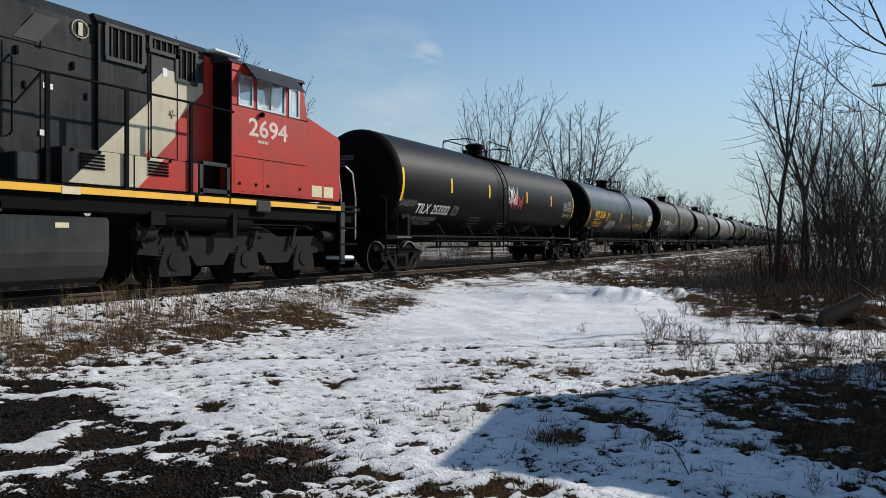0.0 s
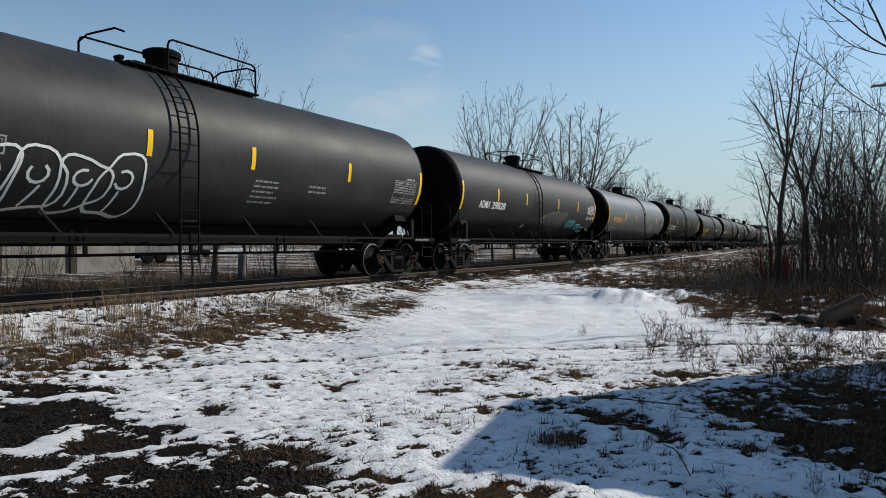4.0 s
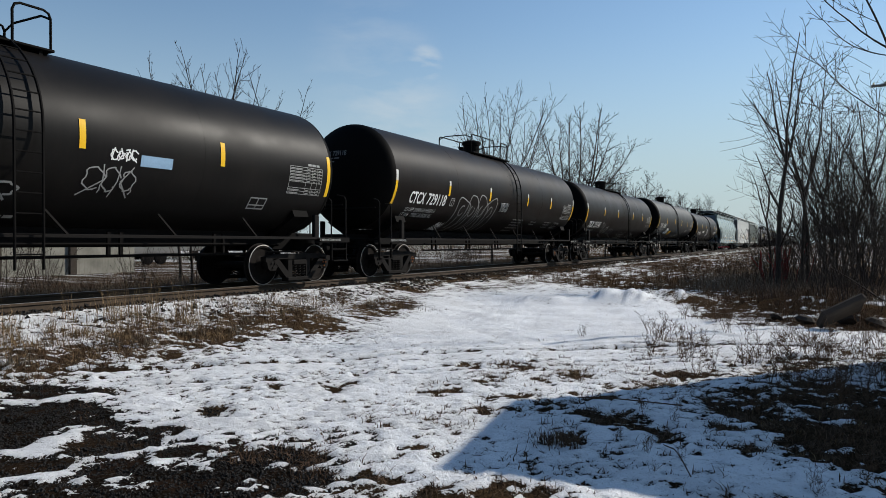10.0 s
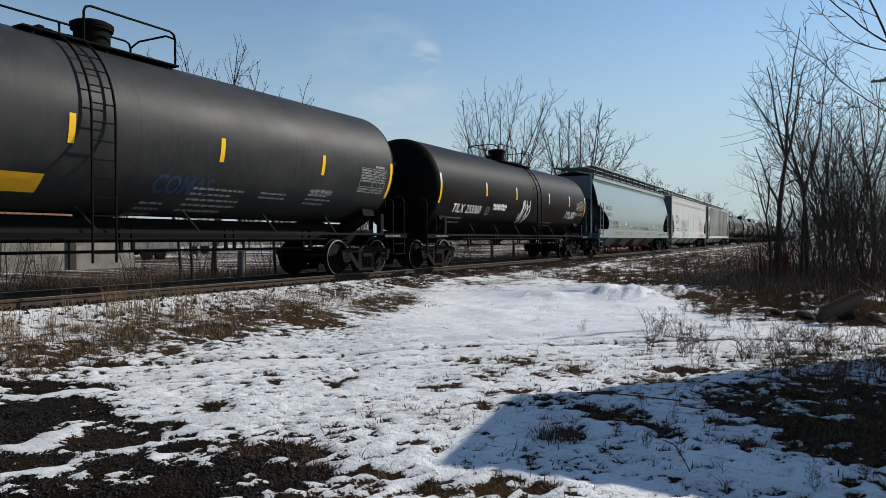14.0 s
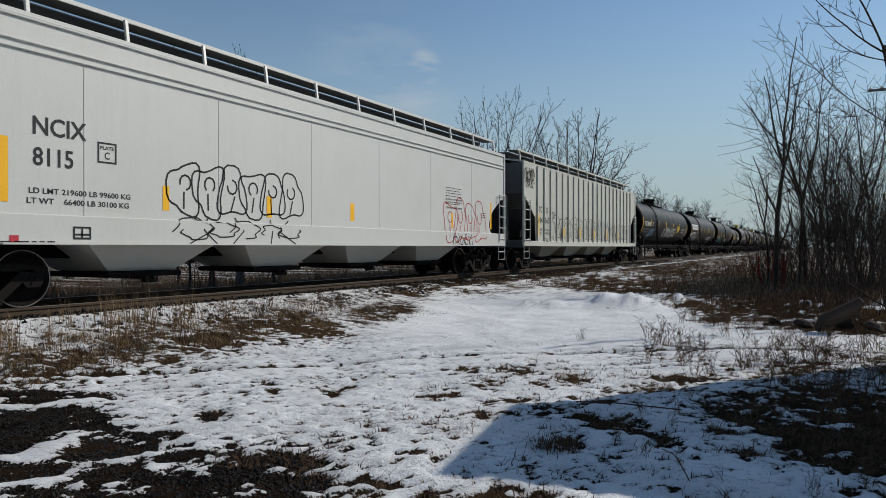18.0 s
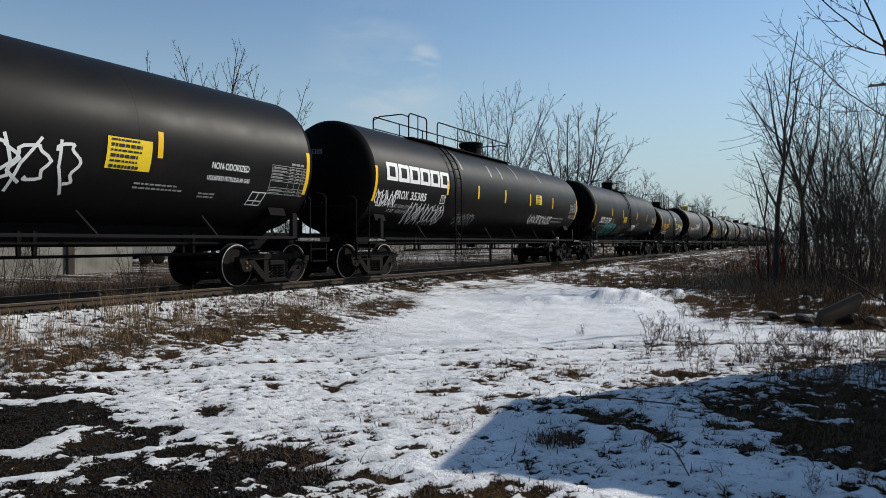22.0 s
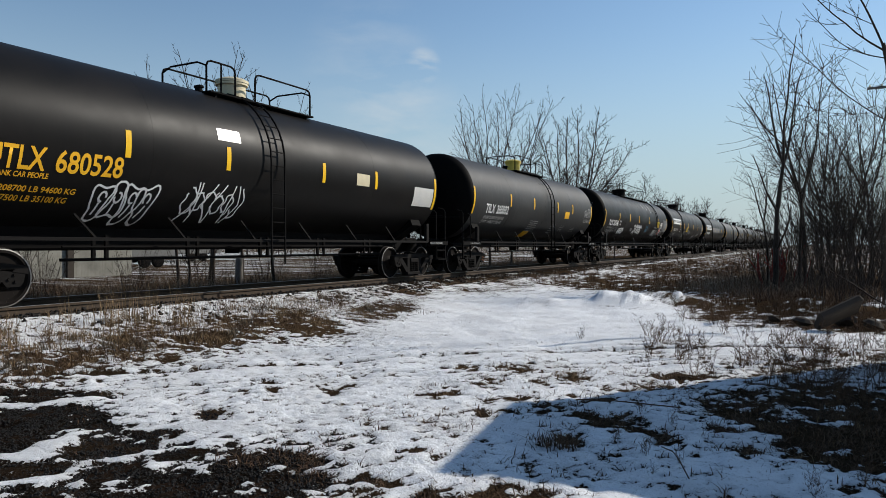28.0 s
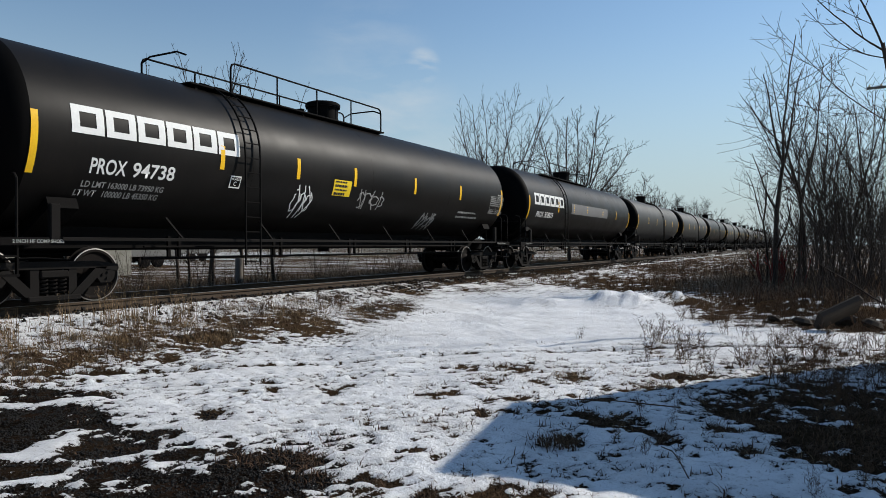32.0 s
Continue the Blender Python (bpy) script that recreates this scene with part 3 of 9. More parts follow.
def cover_at(x, y):
    """How much snow lies at a place, and how grassy the bare earth is there."""
    n = noise.fractal((x * 1.1, y * 1.1, 3.1), 0.7, 2.0, 4)
    m = noise.fractal((x * 12.0, y * 12.0, 7.7), 0.6, 2.1, 3)
    q = noise.fractal(((0.88 * x + 0.47 * y) * 2.4, (-0.47 * x + 0.88 * y) * 5.0, 9.2), 0.6, 2.1, 4)
    # clean in the middle of the lot, speckled with stubble nearer
    speckle = 0.9 - 0.5 * smooth01((y - 8.0) / 3.0) - 0.2 * math.exp(-((x - 7.2) / 1.3) ** 2 - ((y - 5.0) / 0.9) ** 2)
    c, g = 0.90 + 0.25 * n + speckle * m, 0.4 if y > 4.4 or x > 9.0 else 0.05
    bare = 0.0
    here = (math.floor(x), math.floor(y))
    for cx, cy, rx, ry, ca, sa, s, gr in BARE.get(here, ()):
        u, w = ((x - cx) * ca + (y - cy) * sa) / rx, (-(x - cx) * sa + (y - cy) * ca) / ry
        d = u * u + w * w
        if d < 5:
            k = math.exp(-0.8 * d)
            bare = max(bare, s * k) + 0.2 * min(bare, s * k)
            g = max(g, gr * min(1, 1.6 * k))
    c -= bare * (1.0 + 0.9 * q)
    for cx, cy, rx, ry, ca, sa, s in SNOWY.get(here, ()):
        u, w = ((x - cx) * ca + (y - cy) * sa) / rx, (-(x - cx) * sa + (y - cy) * ca) / ry
        d = u * u + w * w
        if d < 4:
            c += s * math.exp(-d) * (0.9 + 0.8 * q)
    c += 0.45 * math.exp(-((x - 6.6) / 2.2) ** 2 - ((y - 12.5) / 4.0) ** 2)
    # bare-earth colour painted along the wheel ruts for their dark shadow lines
    if 3.6 < x < 12.0:
        for a, off, deep in RUTS:
            d = y - a - off - 1.17 * (x - 6.3) + 0.075 * max(0.0, x - 6.3) ** 2
            if abs(d) < 0.3:
                c -= 13.0 * deep * math.exp(-(d / 0.08) ** 2) * max(0.0, 0.8 + 1.2 * n)
    # unseen ground behind the camera made bare, to cut bounced light
    if x > 2.5:
        c -= 1.0 * smooth01((-0.5 - y) / 2.0)
    if -2.3 < x < 1.7:
        c -= 1.0 * (1 - smooth01((abs(x) - (1.5 if x < 0 else 1.0)) / (0.8 if x < 0 else 0.5)))
        g *= 0.4
    if x < -2.3:
        c -= 0.98 - 0.42 * smooth01((-x - 7) / 8)
        g = max(g, 0.8)
    # dark bed beside the track, further along
    if 1.3 < x < 3.0:
        c -= 0.6 * smooth01((y - 13.0) / 7.0) * (1 - smooth01((x - 1.8) / 0.8))
    # brown weeds beyond the lot
    far = max(smooth01((y - 33.0) / 6.0), smooth01((x - 8.2) / 1.5) * smooth01((y - 22.0) / 3.0))
    if far > 0 and x > 2.3:
        c -= (0.6 + 0.5 * n) * far
        g = max(g, 0.9)
    return c, g


def height_at(x, y):
    z = bank(x)
    if abs(x) > 1.7:
        z += 0.035 * noise.fractal((x * 0.8, y * 0.8, 0.3), 0.8, 2.0, 4)
    # the ploughed heap of snow and its low neighbours
    lump = 1.0 + 0.45 * noise.fractal((x * 2.2, y * 2.2, 6.1), 0.8, 2.0, 4)
    z += 0.18 * lump * math.exp(-(((x - 5.5) / 0.9) ** 2 + ((y - 16.3) / 0.6) ** 2))
    z += 0.34 * lump * math.exp(-(((x - 7.35) / 0.8) ** 2 + ((y - 17.0) / 0.6) ** 2))
    z += 0.30 * lump * math.exp(-(((x - 8.35) / 0.9) ** 2 + ((y - 18.0) / 0.6) ** 2))
    z += 0.32 * math.exp(-(((x - 11.6) / 1.3) ** 2 + ((y - 17.4) / 0.9) ** 2))
    # shallow wheel ruts that sweep across the lot
    for a, off, deep in RUTS:
        d = y - a - off - 1.17 * (x - 6.3) + 0.075 * max(0.0, x - 6.3) ** 2
        if 3.6 < x < 12.0:
            z -= deep * math.exp(-(d / 0.075) ** 2) * (0.75 + 0.25 * math.sin(2.1 * x + 5 * off))
            z += 0.35 * deep * math.exp(-((d - 0.2) / 0.12) ** 2)
    return z


def axis_steps(lo, fine_lo, fine_hi, hi, step, grow):
    xs = list(np.arange(fine_lo, fine_hi, step))
    s, v = step, fine_hi
    while v < hi:
        xs.append(v)
        s *= grow
        v += s
    xs.append(hi)
    s, v, low = step, fine_lo, []
    while v > lo:
        s *= grow
        v -= s
        low.append(max(v, lo))
    return sorted(set(round(float(q), 4) for q in low + xs))


def build_ground():
    xs = axis_steps(-2500, 1.5, 13.2, 2500, 0.045, 1.13)
    ys = axis_steps(-900, 1.9, 12.5, 3500, 0.045, 1.035)
    verts, cov, gra = [], [], []
    for y in ys:
        for x in xs:
            near = -60 < x < 60 and -20 < y < 120
            verts.append((x, y, height_at(x, y) if near else (bank(x) if abs(x) < 6 else 0.0)))
            # far ground behind the camera is unseen; set dark against bounced light
            c, g = cover_at(x, y) if near else (0.5 if y > 0 else 0.1, 0.8)
            if near and abs(x) > 1.6:
                rough = 0.4 + 0.6 * smooth01((10.0 - y) / 3.0)
                lift = 0.024 * smooth01((c - 0.36) / 0.3) + rough * (0.012 * noise.noise((x * 6, y * 6, 1.5)) + 0.017 * noise.noise((x * 14, y * 14, 4.5)))
                verts[-1] = (x, y, verts[-1][2] + lift)
            if not near and y >= 120:
                c, g = 0.35, 0.9
            cov.append(c)
            gra.append(g)
    nx = len(xs)
    faces = [(j * nx + i, j * nx + i + 1, (j + 1) * nx + i + 1, (j + 1) * nx + i) for j in range(len(ys) - 1) for i in range(nx - 1)]
    me = bpy.data.meshes.new("ground")
    me.from_pydata(verts, [], faces)
    me.attributes.new("cover", "FLOAT", "POINT").data.foreach_set("value", cov)
    me.attributes.new("grass", "FLOAT", "POINT").data.foreach_set("value", gra)
    me.materials.append(M_GROUND)
    me.shade_smooth()
    tagged(new("ground", me), "trodden patchy snow over gravel, earth and dead grass", "ground", kind="structure")


def build_track():
    y0, y1 = -30.0, 420.0
    track = thing("railway_track", (0, 0, 0), "rusty steel rails on dark wooden ties and ballast", "railway track", kind="structure")
    prof = [(-0.07, -0.172), (0.07, -0.172), (0.07, -0.16), (0.015, -0.145), (0.012, -0.05), (0.036, -0.038), (0.037, -0.006), (0.03, 0.0), (-0.03, 0.0),
            (-0.037, -0.006), (-0.036, -0.038), (-0.012, -0.05), (-0.015, -0.145), (-0.07, -0.16)]
    for side in (-1, 1):
        s = Shape().prism([(side * 0.755 + u, RAIL_Z + w) for u, w in prof], y0, y1, "y")
        rail = part("rail", s, M_RAIL, track, "", 20)
        head = Shape().box((side * 0.755, (y0 + y1) / 2, RAIL_Z + 0.0015), (0.05, y1 - y0, 0.003))
        part("rail_head", head, M_RAILTOP, rail, "polished running surface", None)
    tie_me = Shape().box((0, 0, 0), (2.6, 0.22, 0.16), None, 0.015).mesh("tie", M_TIE)
    plate = Shape().box((0, 0, 0), (0.36, 0.19, 0.02), None, 0.005).mesh("tie_plate", M_RAIL)
    for i in range(150):
        y = -6 + i * 0.53
        tie = put("tie", tie_me, track, (random.uniform(-0.03, 0.03), y, RAIL_Z - 0.265 + random.uniform(-0.01, 0.01)))
        tie.rotation_euler[2] = random.uniform(-0.015, 0.015)
        if i < 60:
            put("tie_plate", plate, tie, (0.755, 0, 0.085))
    # loose stone, over and beside the ties
    rng = random.Random(4)
    s = Shape()
    for i in range(14000):
        y = -3 + 60 * rng.random() ** 1.5
        x = rng.uniform(-2.3, 1.35) if i % 6 else rng.uniform(1.2, 2.4)
        r = rng.uniform(0.02, 0.045)
        z = bank(x) + rng.uniform(-0.012, 0.02)
        q = Euler((rng.uniform(0, 6), rng.uniform(0, 6), rng.uniform(0, 6))).to_matrix()
        k = [rng.uniform(0.7, 1.3) * r for _ in range(6)]
        vs = [q @ Vector(p) for p in ((k[0], 0, 0), (-k[1], 0, 0), (0, k[2], 0), (0, -k[3], 0), (0, 0, k[4]), (0, 0, -k[5]))]
        s.add([(a.x + x, a.y + y, a.z + z) for a in vs], [(0, 2, 4), (2, 1, 4), (1, 3, 4), (3, 0, 4), (2, 0, 5), (1, 2, 5), (3, 1, 5), (0, 3, 5)])
    me = s.mesh("ballast", M_BALLAST)
    tagged(new("ballast", me), "dark crushed ballast stones round the ties", "ballast", kind="stuff")


build_ground()
build_track()

# ---------------------------------------------------------------- trees and brush
def aside(rng, d, spread, turn=None):
    """A direction that leaves d by an angle, in degrees."""
    side = d.orthogonal().normalized()
    side.rotate(Matrix.Rotation(rng.uniform(0, 6.28) if turn is None else turn, 3, d))
    a = radians(spread)
    return (d * math.cos(a) + side * math.sin(a)).normalized()


def bough(rng, wood, twigs, p, d, length, r, level, last, style):
    """A branch that bends towards the light and throws alternate side shoots, each thinner and shorter."""
    spread, up, gap, share, fine = style
    n = (8, 9, 6, 3, 2)[min(level, 4)]
    pts, ways = [Vector(p)], []
    d = Vector(d).normalized()
    wob = (0.04, 0.065, 0.08, 0.10, 0.10)[min(level, 4)]
    for i in range(n):
        d = (d + Vector((rng.gauss(0, wob), rng.gauss(0, wob), rng.gauss(0, wob) + up * (0.0, 0.07, 0.085, 0.08, 0.06)[min(level, 4)]))).normalized()
        ways.append(d.copy())
        pts.append(pts[-1] + d * length / n)
    end = max(fine * 0.7, r * (0.55 if level == 0 else 0.28))
    mesh = wood if level < 2 else twigs
    for i in range(n):
        mesh.rod(pts[i], pts[i + 1], r + (end - r) * i / n, r + (end - r) * (i + 1) / n, (8, 6, 4, 3, 3)[min(level, 4)], False)
    if level < last:
        step = gap * (1.0, 1.0, 0.62, 0.45)[min(level, 3)]
        along, turn = length * (0.34 if level == 0 else 0.16), rng.uniform(0, 6.28)
        while along < length * 0.97:
            t = along / length
            i = min(n - 1, int(t * n))
            q = pts[i].lerp(pts[i + 1], t * n - i)
            turn += 2.4 + rng.gauss(0, 0.5)
            k = share * length * (1.0 - 0.62 * t) * rng.uniform(0.55, 1.15)
            rr = max(fine, (r + (end - r) * t) * rng.uniform(0.36, 0.55))
            bough(rng, wood, twigs, q, aside(rng, ways[i], spread * rng.uniform(0.75, 1.25), turn), k, rr, level + 1, last, style)
            along += step * rng.uniform(0.6, 1.4)
    return pts[-1], ways[-1], end


def tree_shapes(seed, height, stems=1, leaders=3, fork=0.45, thick=0.011, spread=45, up=0.5, gap=0.45, share=0.5, fine=0.006, last=3, open_angle=22, limbs=True):
    """One or more trunks, each forked into leaders; the crown of fine shoots is one mesh."""
    rng = random.Random(seed)
    style = (spread, up, gap, share, fine)
    trunks, twigs = [], Shape()
    for s in range(stems):
        trunk = Shape()
        trunks.append(trunk)
        a = 2.4 * s + rng.uniform(0, 1)
        k = 0.04 if stems == 1 else 0.14 + 0.22 * rng.random()
        tall = height * (1 if s == 0 else rng.uniform(0.7, 0.95))
        d = Vector((math.cos(a) * k, math.sin(a) * k, 1)).normalized()
        foot = Vector((0.1 * s * math.cos(a), 0.1 * s * math.sin(a), -0.1))
        r = tall * thick
        if leaders == 0:
            bough(rng, trunk, twigs, foot, d, tall, r, 0, last, style)
            continue
        tip, way, end = bough(rng, trunk, twigs, foot, d, tall * fork, r, 0, last if limbs else 0, style)
        turn = rng.uniform(0, 6.28)
        for j in range(leaders):
            way_j = aside(rng, way, open_angle * rng.uniform(0.6, 1.3), turn + 6.283 * j / leaders + rng.uniform(-0.4, 0.4))
            bough(rng, trunk, twigs, tip, way_j, tall * (1 - fork) * rng.uniform(0.75, 1.05), end * rng.uniform(0.7, 0.95), 1, last + 1, style)
    meshes = [t.mesh("trunk", M_BARK_DARK, 60) for t in trunks] + [twigs.mesh("crown", M_TWIG, None)]
    k = height / max(v.co.z for v in meshes[-1].vertices)
    for me in meshes:
        me.transform(Matrix.Scale(k, 4))
    return meshes


TREES = {
    "vase": tree_shapes(13, 9.0, 1, 7, 0.2, 0.0085, 36, 0.6, 0.36, 0.40, 0.0065, 3, 24, False),
    "round": tree_shapes(27, 9.0, 1, 9, 0.26, 0.014, 44, 0.6, 0.28, 0.40, 0.009, 3, 36, False),
    "limby": tree_shapes(37, 8.0, 1, 3, 0.5, 0.0115, 60, 1.1, 0.46, 0.85, 0.007, 2, 22),
    "tall": tree_shapes(44, 8.0, 1, 4, 0.42, 0.0105, 50, 0.9, 0.44, 0.62, 0.007, 2, 24),
    "dense": tree_shapes(29, 7.0, 3, 4, 0.26, 0.0095, 46, 0.8, 0.36, 0.55, 0.007, 2, 34),
    "sapling": tree_shapes(51, 6.5, 1, 4, 0.5, 0.0075, 34, 0.7, 0.30, 0.42, 0.005, 3, 20),
    "brush": tree_shapes(68, 3.6, 7, 0, 0.3, 0.0045, 46, 0.7, 0.30, 0.42, 0.005, 2),
    "distant": tree_shapes(81, 9.0, 1, 8, 0.22, 0.012, 44, 0.7, 0.34, 0.45, 0.013, 2, 36, False)}


def plant_tree(kind, x, y, scale, turn, label, category="tree", group="bare trees along the railway", z=None):
    t = thing("tree" if category == "tree" else "bush", (x, y, height_at(x, y) if z is None else z), label, category, group)
    t.rotation_euler[2] = radians(turn)
    t.scale = (scale,) * 3
    for me in TREES[kind][:-1]:
        put("trunk" if category == "tree" else "stem", me, t)
    put("crown", TREES[kind][-1], t)
    return t
for kind, x, y, sc, turn in (("sapling", -8.3, 17.0, 1.26, 20), ("sapling", -6.9, 17.2, 1.32, 150), ("sapling", -6.1, 16.6, 1.2, 260), ("sapling", -5.2, 17.0, 1.24, 70), ("sapling", -4.1, 17.3, 1.15, 310),
                             ("vase", -6.1, 39.0, 1.36, 130), ("vase", -5.05, 40.0, 1.28, 20)):
    plant_tree(kind, x, y, sc, turn, "slender bare grey tree with fine upright twigs behind the track")
for kind, x, y, sc, turn in (("round", -4.5, 50.0, 1.34, 10), ("round", -4.7, 60.0, 0.74, 120), ("distant", -8.0, 66, 1.05, 75), ("distant", -4.9, 73, 1.02, 220), ("distant", -5.2, 66, 0.95, 20),
                             ("distant", -6.2, 84, 1.0, 300), ("distant", -5.1, 92, 0.92, 30), ("distant", -5.8, 108, 1.0, 160), ("distant", -6.0, 122, 1.1, 250), ("distant", -7.5, 140, 1.2, 20), ("distant", -5.8, 80, 0.9, 133), ("distant", -6.5, 101, 1.0, 233)):
    plant_tree(kind, x, y, sc, turn, "spreading bare dark tree behind the railway line")
for kind, x, y, sc, turn in (("limby", 10.55, 25.0, 1.1, 310), ("limby", 10.3, 26.6, 0.6, 100), ("limby", 11.3, 25.6, 0.72, 200), ("tall", 11.45, 26.0, 1.02, 60), ("dense", 12.3, 27.5, 1.04, 100), ("dense", 13.2, 28.0, 1.06, 190), ("tall", 12.0, 31.0, 1.0, 15),
                             ("dense", 14.6, 36.0, 1.25, 330), ("tall", 11.9, 47.0, 1.1, 80)):
    plant_tree(kind, x, y, sc, turn, "dark bare tree in a thicket beside the snowy lot", group="thicket beside the lot")
plant_tree("tall", 14.0, 36.0, 1.15, 75, "dark bare tree in a thicket beside the snowy lot", group="thicket beside the lot")


def leaning_tree(x, y):
    """A tree at the lot's edge whose upper limbs reach out over the snow."""
    rng = random.Random(12)
    style = (38, 0.75, 0.40, 0.42, 0.006)
    wood, fine = Shape(), Shape()
    wood.pipe([(0, 0, -0.1), (-0.12, 0, 1.6), (-0.32, 0.02, 3.6), (-0.62, 0, 5.45)], 0.036, 8)
    bough(rng, wood, fine, (-0.62, 0, 5.4), (-0.25, 0.1, 1), 3.0, 0.022, 1, 4, style)
    bough(rng, wood, fine, (-0.6, 0, 5.3), (-1.05, 0.1, 0.85), 2.9, 0.020, 1, 4, style)
    bough(rng, wood, fine, (-0.58, 0, 5.15), (-1.5, -0.1, 0.4), 2.0, 0.012, 1, 4, style)
    bough(rng, wood, fine, (-0.36, 0, 3.8), (-1.5, 0.1, 0.75), 3.3, 0.013, 1, 4, style)
    t = thing("tree", (x, y, height_at(x, y)), "bare tree leaning over the edge of the snowy lot", "tree", "thicket beside the lot")
    part("trunk", wood, M_BARK_DARK, t, "", 60)
    part("crown", fine, M_TWIG, t, "", None)


leaning_tree(13.5, 16.0)
for i, (x, y, sc) in enumerate(((11.0, 28, 0.9), (12.2, 26, 0.85), (12.9, 24.5, 0.8), (13.8, 25, 0.9), (11.8, 33, 1.0), (12.8, 36, 1.0), (14.4, 30, 1.0), (13.2, 20.5, 0.7), (11.4, 24.4, 0.75), (10.5, 26.6, 0.6), (12.0, 28.6, 1.1), (13.0, 27.0, 1.1))):
    plant_tree("brush", x, y, sc, 47 * i, "tangled bare brush of thin dark stems", "bush", "thicket beside the lot")
for i, (x, y, sc) in enumerate(((-4.6, 9, 0.5), (-4.2, 12, 0.45), (-5.2, 15, 0.6), (-4.4, 20, 0.55), (-4.8, 26, 0.6), (-4.5, 31, 0.6), (-5.0, 55, 0.9), (-5, 62, 1.0), (-6, 58, 1.0), (-6, 36, 0.7), (-4.0, 7, 0.4), (-4.6, 17.5, 0.5), (-4.1, 23, 0.5), (-5.6, 28.5, 0.6), (-4.3, 34, 0.55), (-6.5, 11, 0.6), (-7, 20, 0.6), (-4.2, 40, 0.7), (-4.6, 44, 0.8))):
    plant_tree("brush", x, y, sc, 61 * i, "low bare brush behind the track", "bush", "brush behind the track")
_b = random.Random(33)
for _i in range(34):
    plant_tree("brush", _b.uniform(-6.5, -3.0), 2.0 + 34 * _b.random() ** 1.2, _b.uniform(0.22, 0.42), _b.uniform(0, 360), "low bare brush behind the track", "bush", "brush behind the track")
# far woods that close the view
_r = random.Random(19)
for _i in range(46):
    _y = _r.uniform(170, 330)
    _x = -75 + 150 * _i / 45 + _r.uniform(-2, 2)
    if -7 < _x < 5:
        continue
    plant_tree("distant", _x, _y, _r.uniform(1.0, 1.5), _r.uniform(0, 360), "distant bare tree on the edge of far woods", group="far woods", z=0.0)
for _i in range(22):
    plant_tree("distant", -48 - _r.uniform(0, 25), 8 + 7.5 * _i + _r.uniform(-2, 2), _r.uniform(0.9, 1.3), _r.uniform(0, 360), "distant bare tree beyond the brick building", group="far woods", z=0.0)
for _i in range(9):
    plant_tree("brush", _r.uniform(11.3, 16.5), _r.uniform(24.0, 36.0), _r.uniform(0.7, 1.1), _r.uniform(0, 360), "tangled bare brush of thin dark stems", "bush", "thicket beside the lot")
for _i in range(3):
    plant_tree(("dense", "dense", "tall")[_i % 3], _r.uniform(11.6, 19.0), _r.uniform(26.0, 48.0), _r.uniform(0.7, 0.95), _r.uniform(0, 360), "dark bare tree in a thicket beside the snowy lot", group="thicket beside the lot")
for _i in range(4):
    plant_tree("brush", _r.uniform(11.2, 15.5), _r.uniform(25.5, 34.0), _r.uniform(0.95, 1.3), _r.uniform(0, 360), "tangled bare brush of thin dark stems", "bush", "thicket beside the lot")
for _x, _y, _k in ((10.2, 27.5, 0.75), (9.9, 29.5, 0.65), (10.6, 31.0, 0.9), (9.3, 33.0, 0.6)):
    plant_tree("brush", _x, _y, _k, 70 * _x, "tangled bare brush of thin dark stems", "bush", "thicket beside the lot")
# unseen trees added behind the camera to darken reflections in the tank heads
for _i in range(26):
    plant_tree("distant", -40 + 3.6 * _i + _r.uniform(-1, 1), -26 - _r.uniform(0, 8), _r.uniform(1.0, 1.5), _r.uniform(0, 360), "unseen bare tree added behind the camera", group="woods behind the lot", z=0.0)
for _i in range(16):
    plant_tree("brush", _r.uniform(6.5, 11.5), _r.uniform(23.0, 34.0), _r.uniform(0.22, 0.42), _r.uniform(0, 360), "low tangled brush in the weeds", "bush", "thicket beside the lot")
for _i in range(12):
    plant_tree("brush", _r.uniform(10.4, 12.6), _r.uniform(16.2, 19.0), _r.uniform(0.16, 0.3), _r.uniform(0, 360), "low dark brush round the rubble", "bush", "thicket beside the lot")
for _i in range(9):
    plant_tree("brush", _r.uniform(11.6, 13.9), _r.uniform(15.6, 20.0), _r.uniform(0.28, 0.5), _r.uniform(0, 360), "low dark brush round the rubble", "bush", "thicket beside the lot")

# ---------------------------------------------------------------- rolling stock: shared running gear
CAR_CACHE = {}


def cached(key, make):
    if key not in CAR_CACHE:
        CAR_CACHE[key] = make()
    return CAR_CACHE[key]


WHEELS = []   # (wheelset, its place on the truck, radius, car)


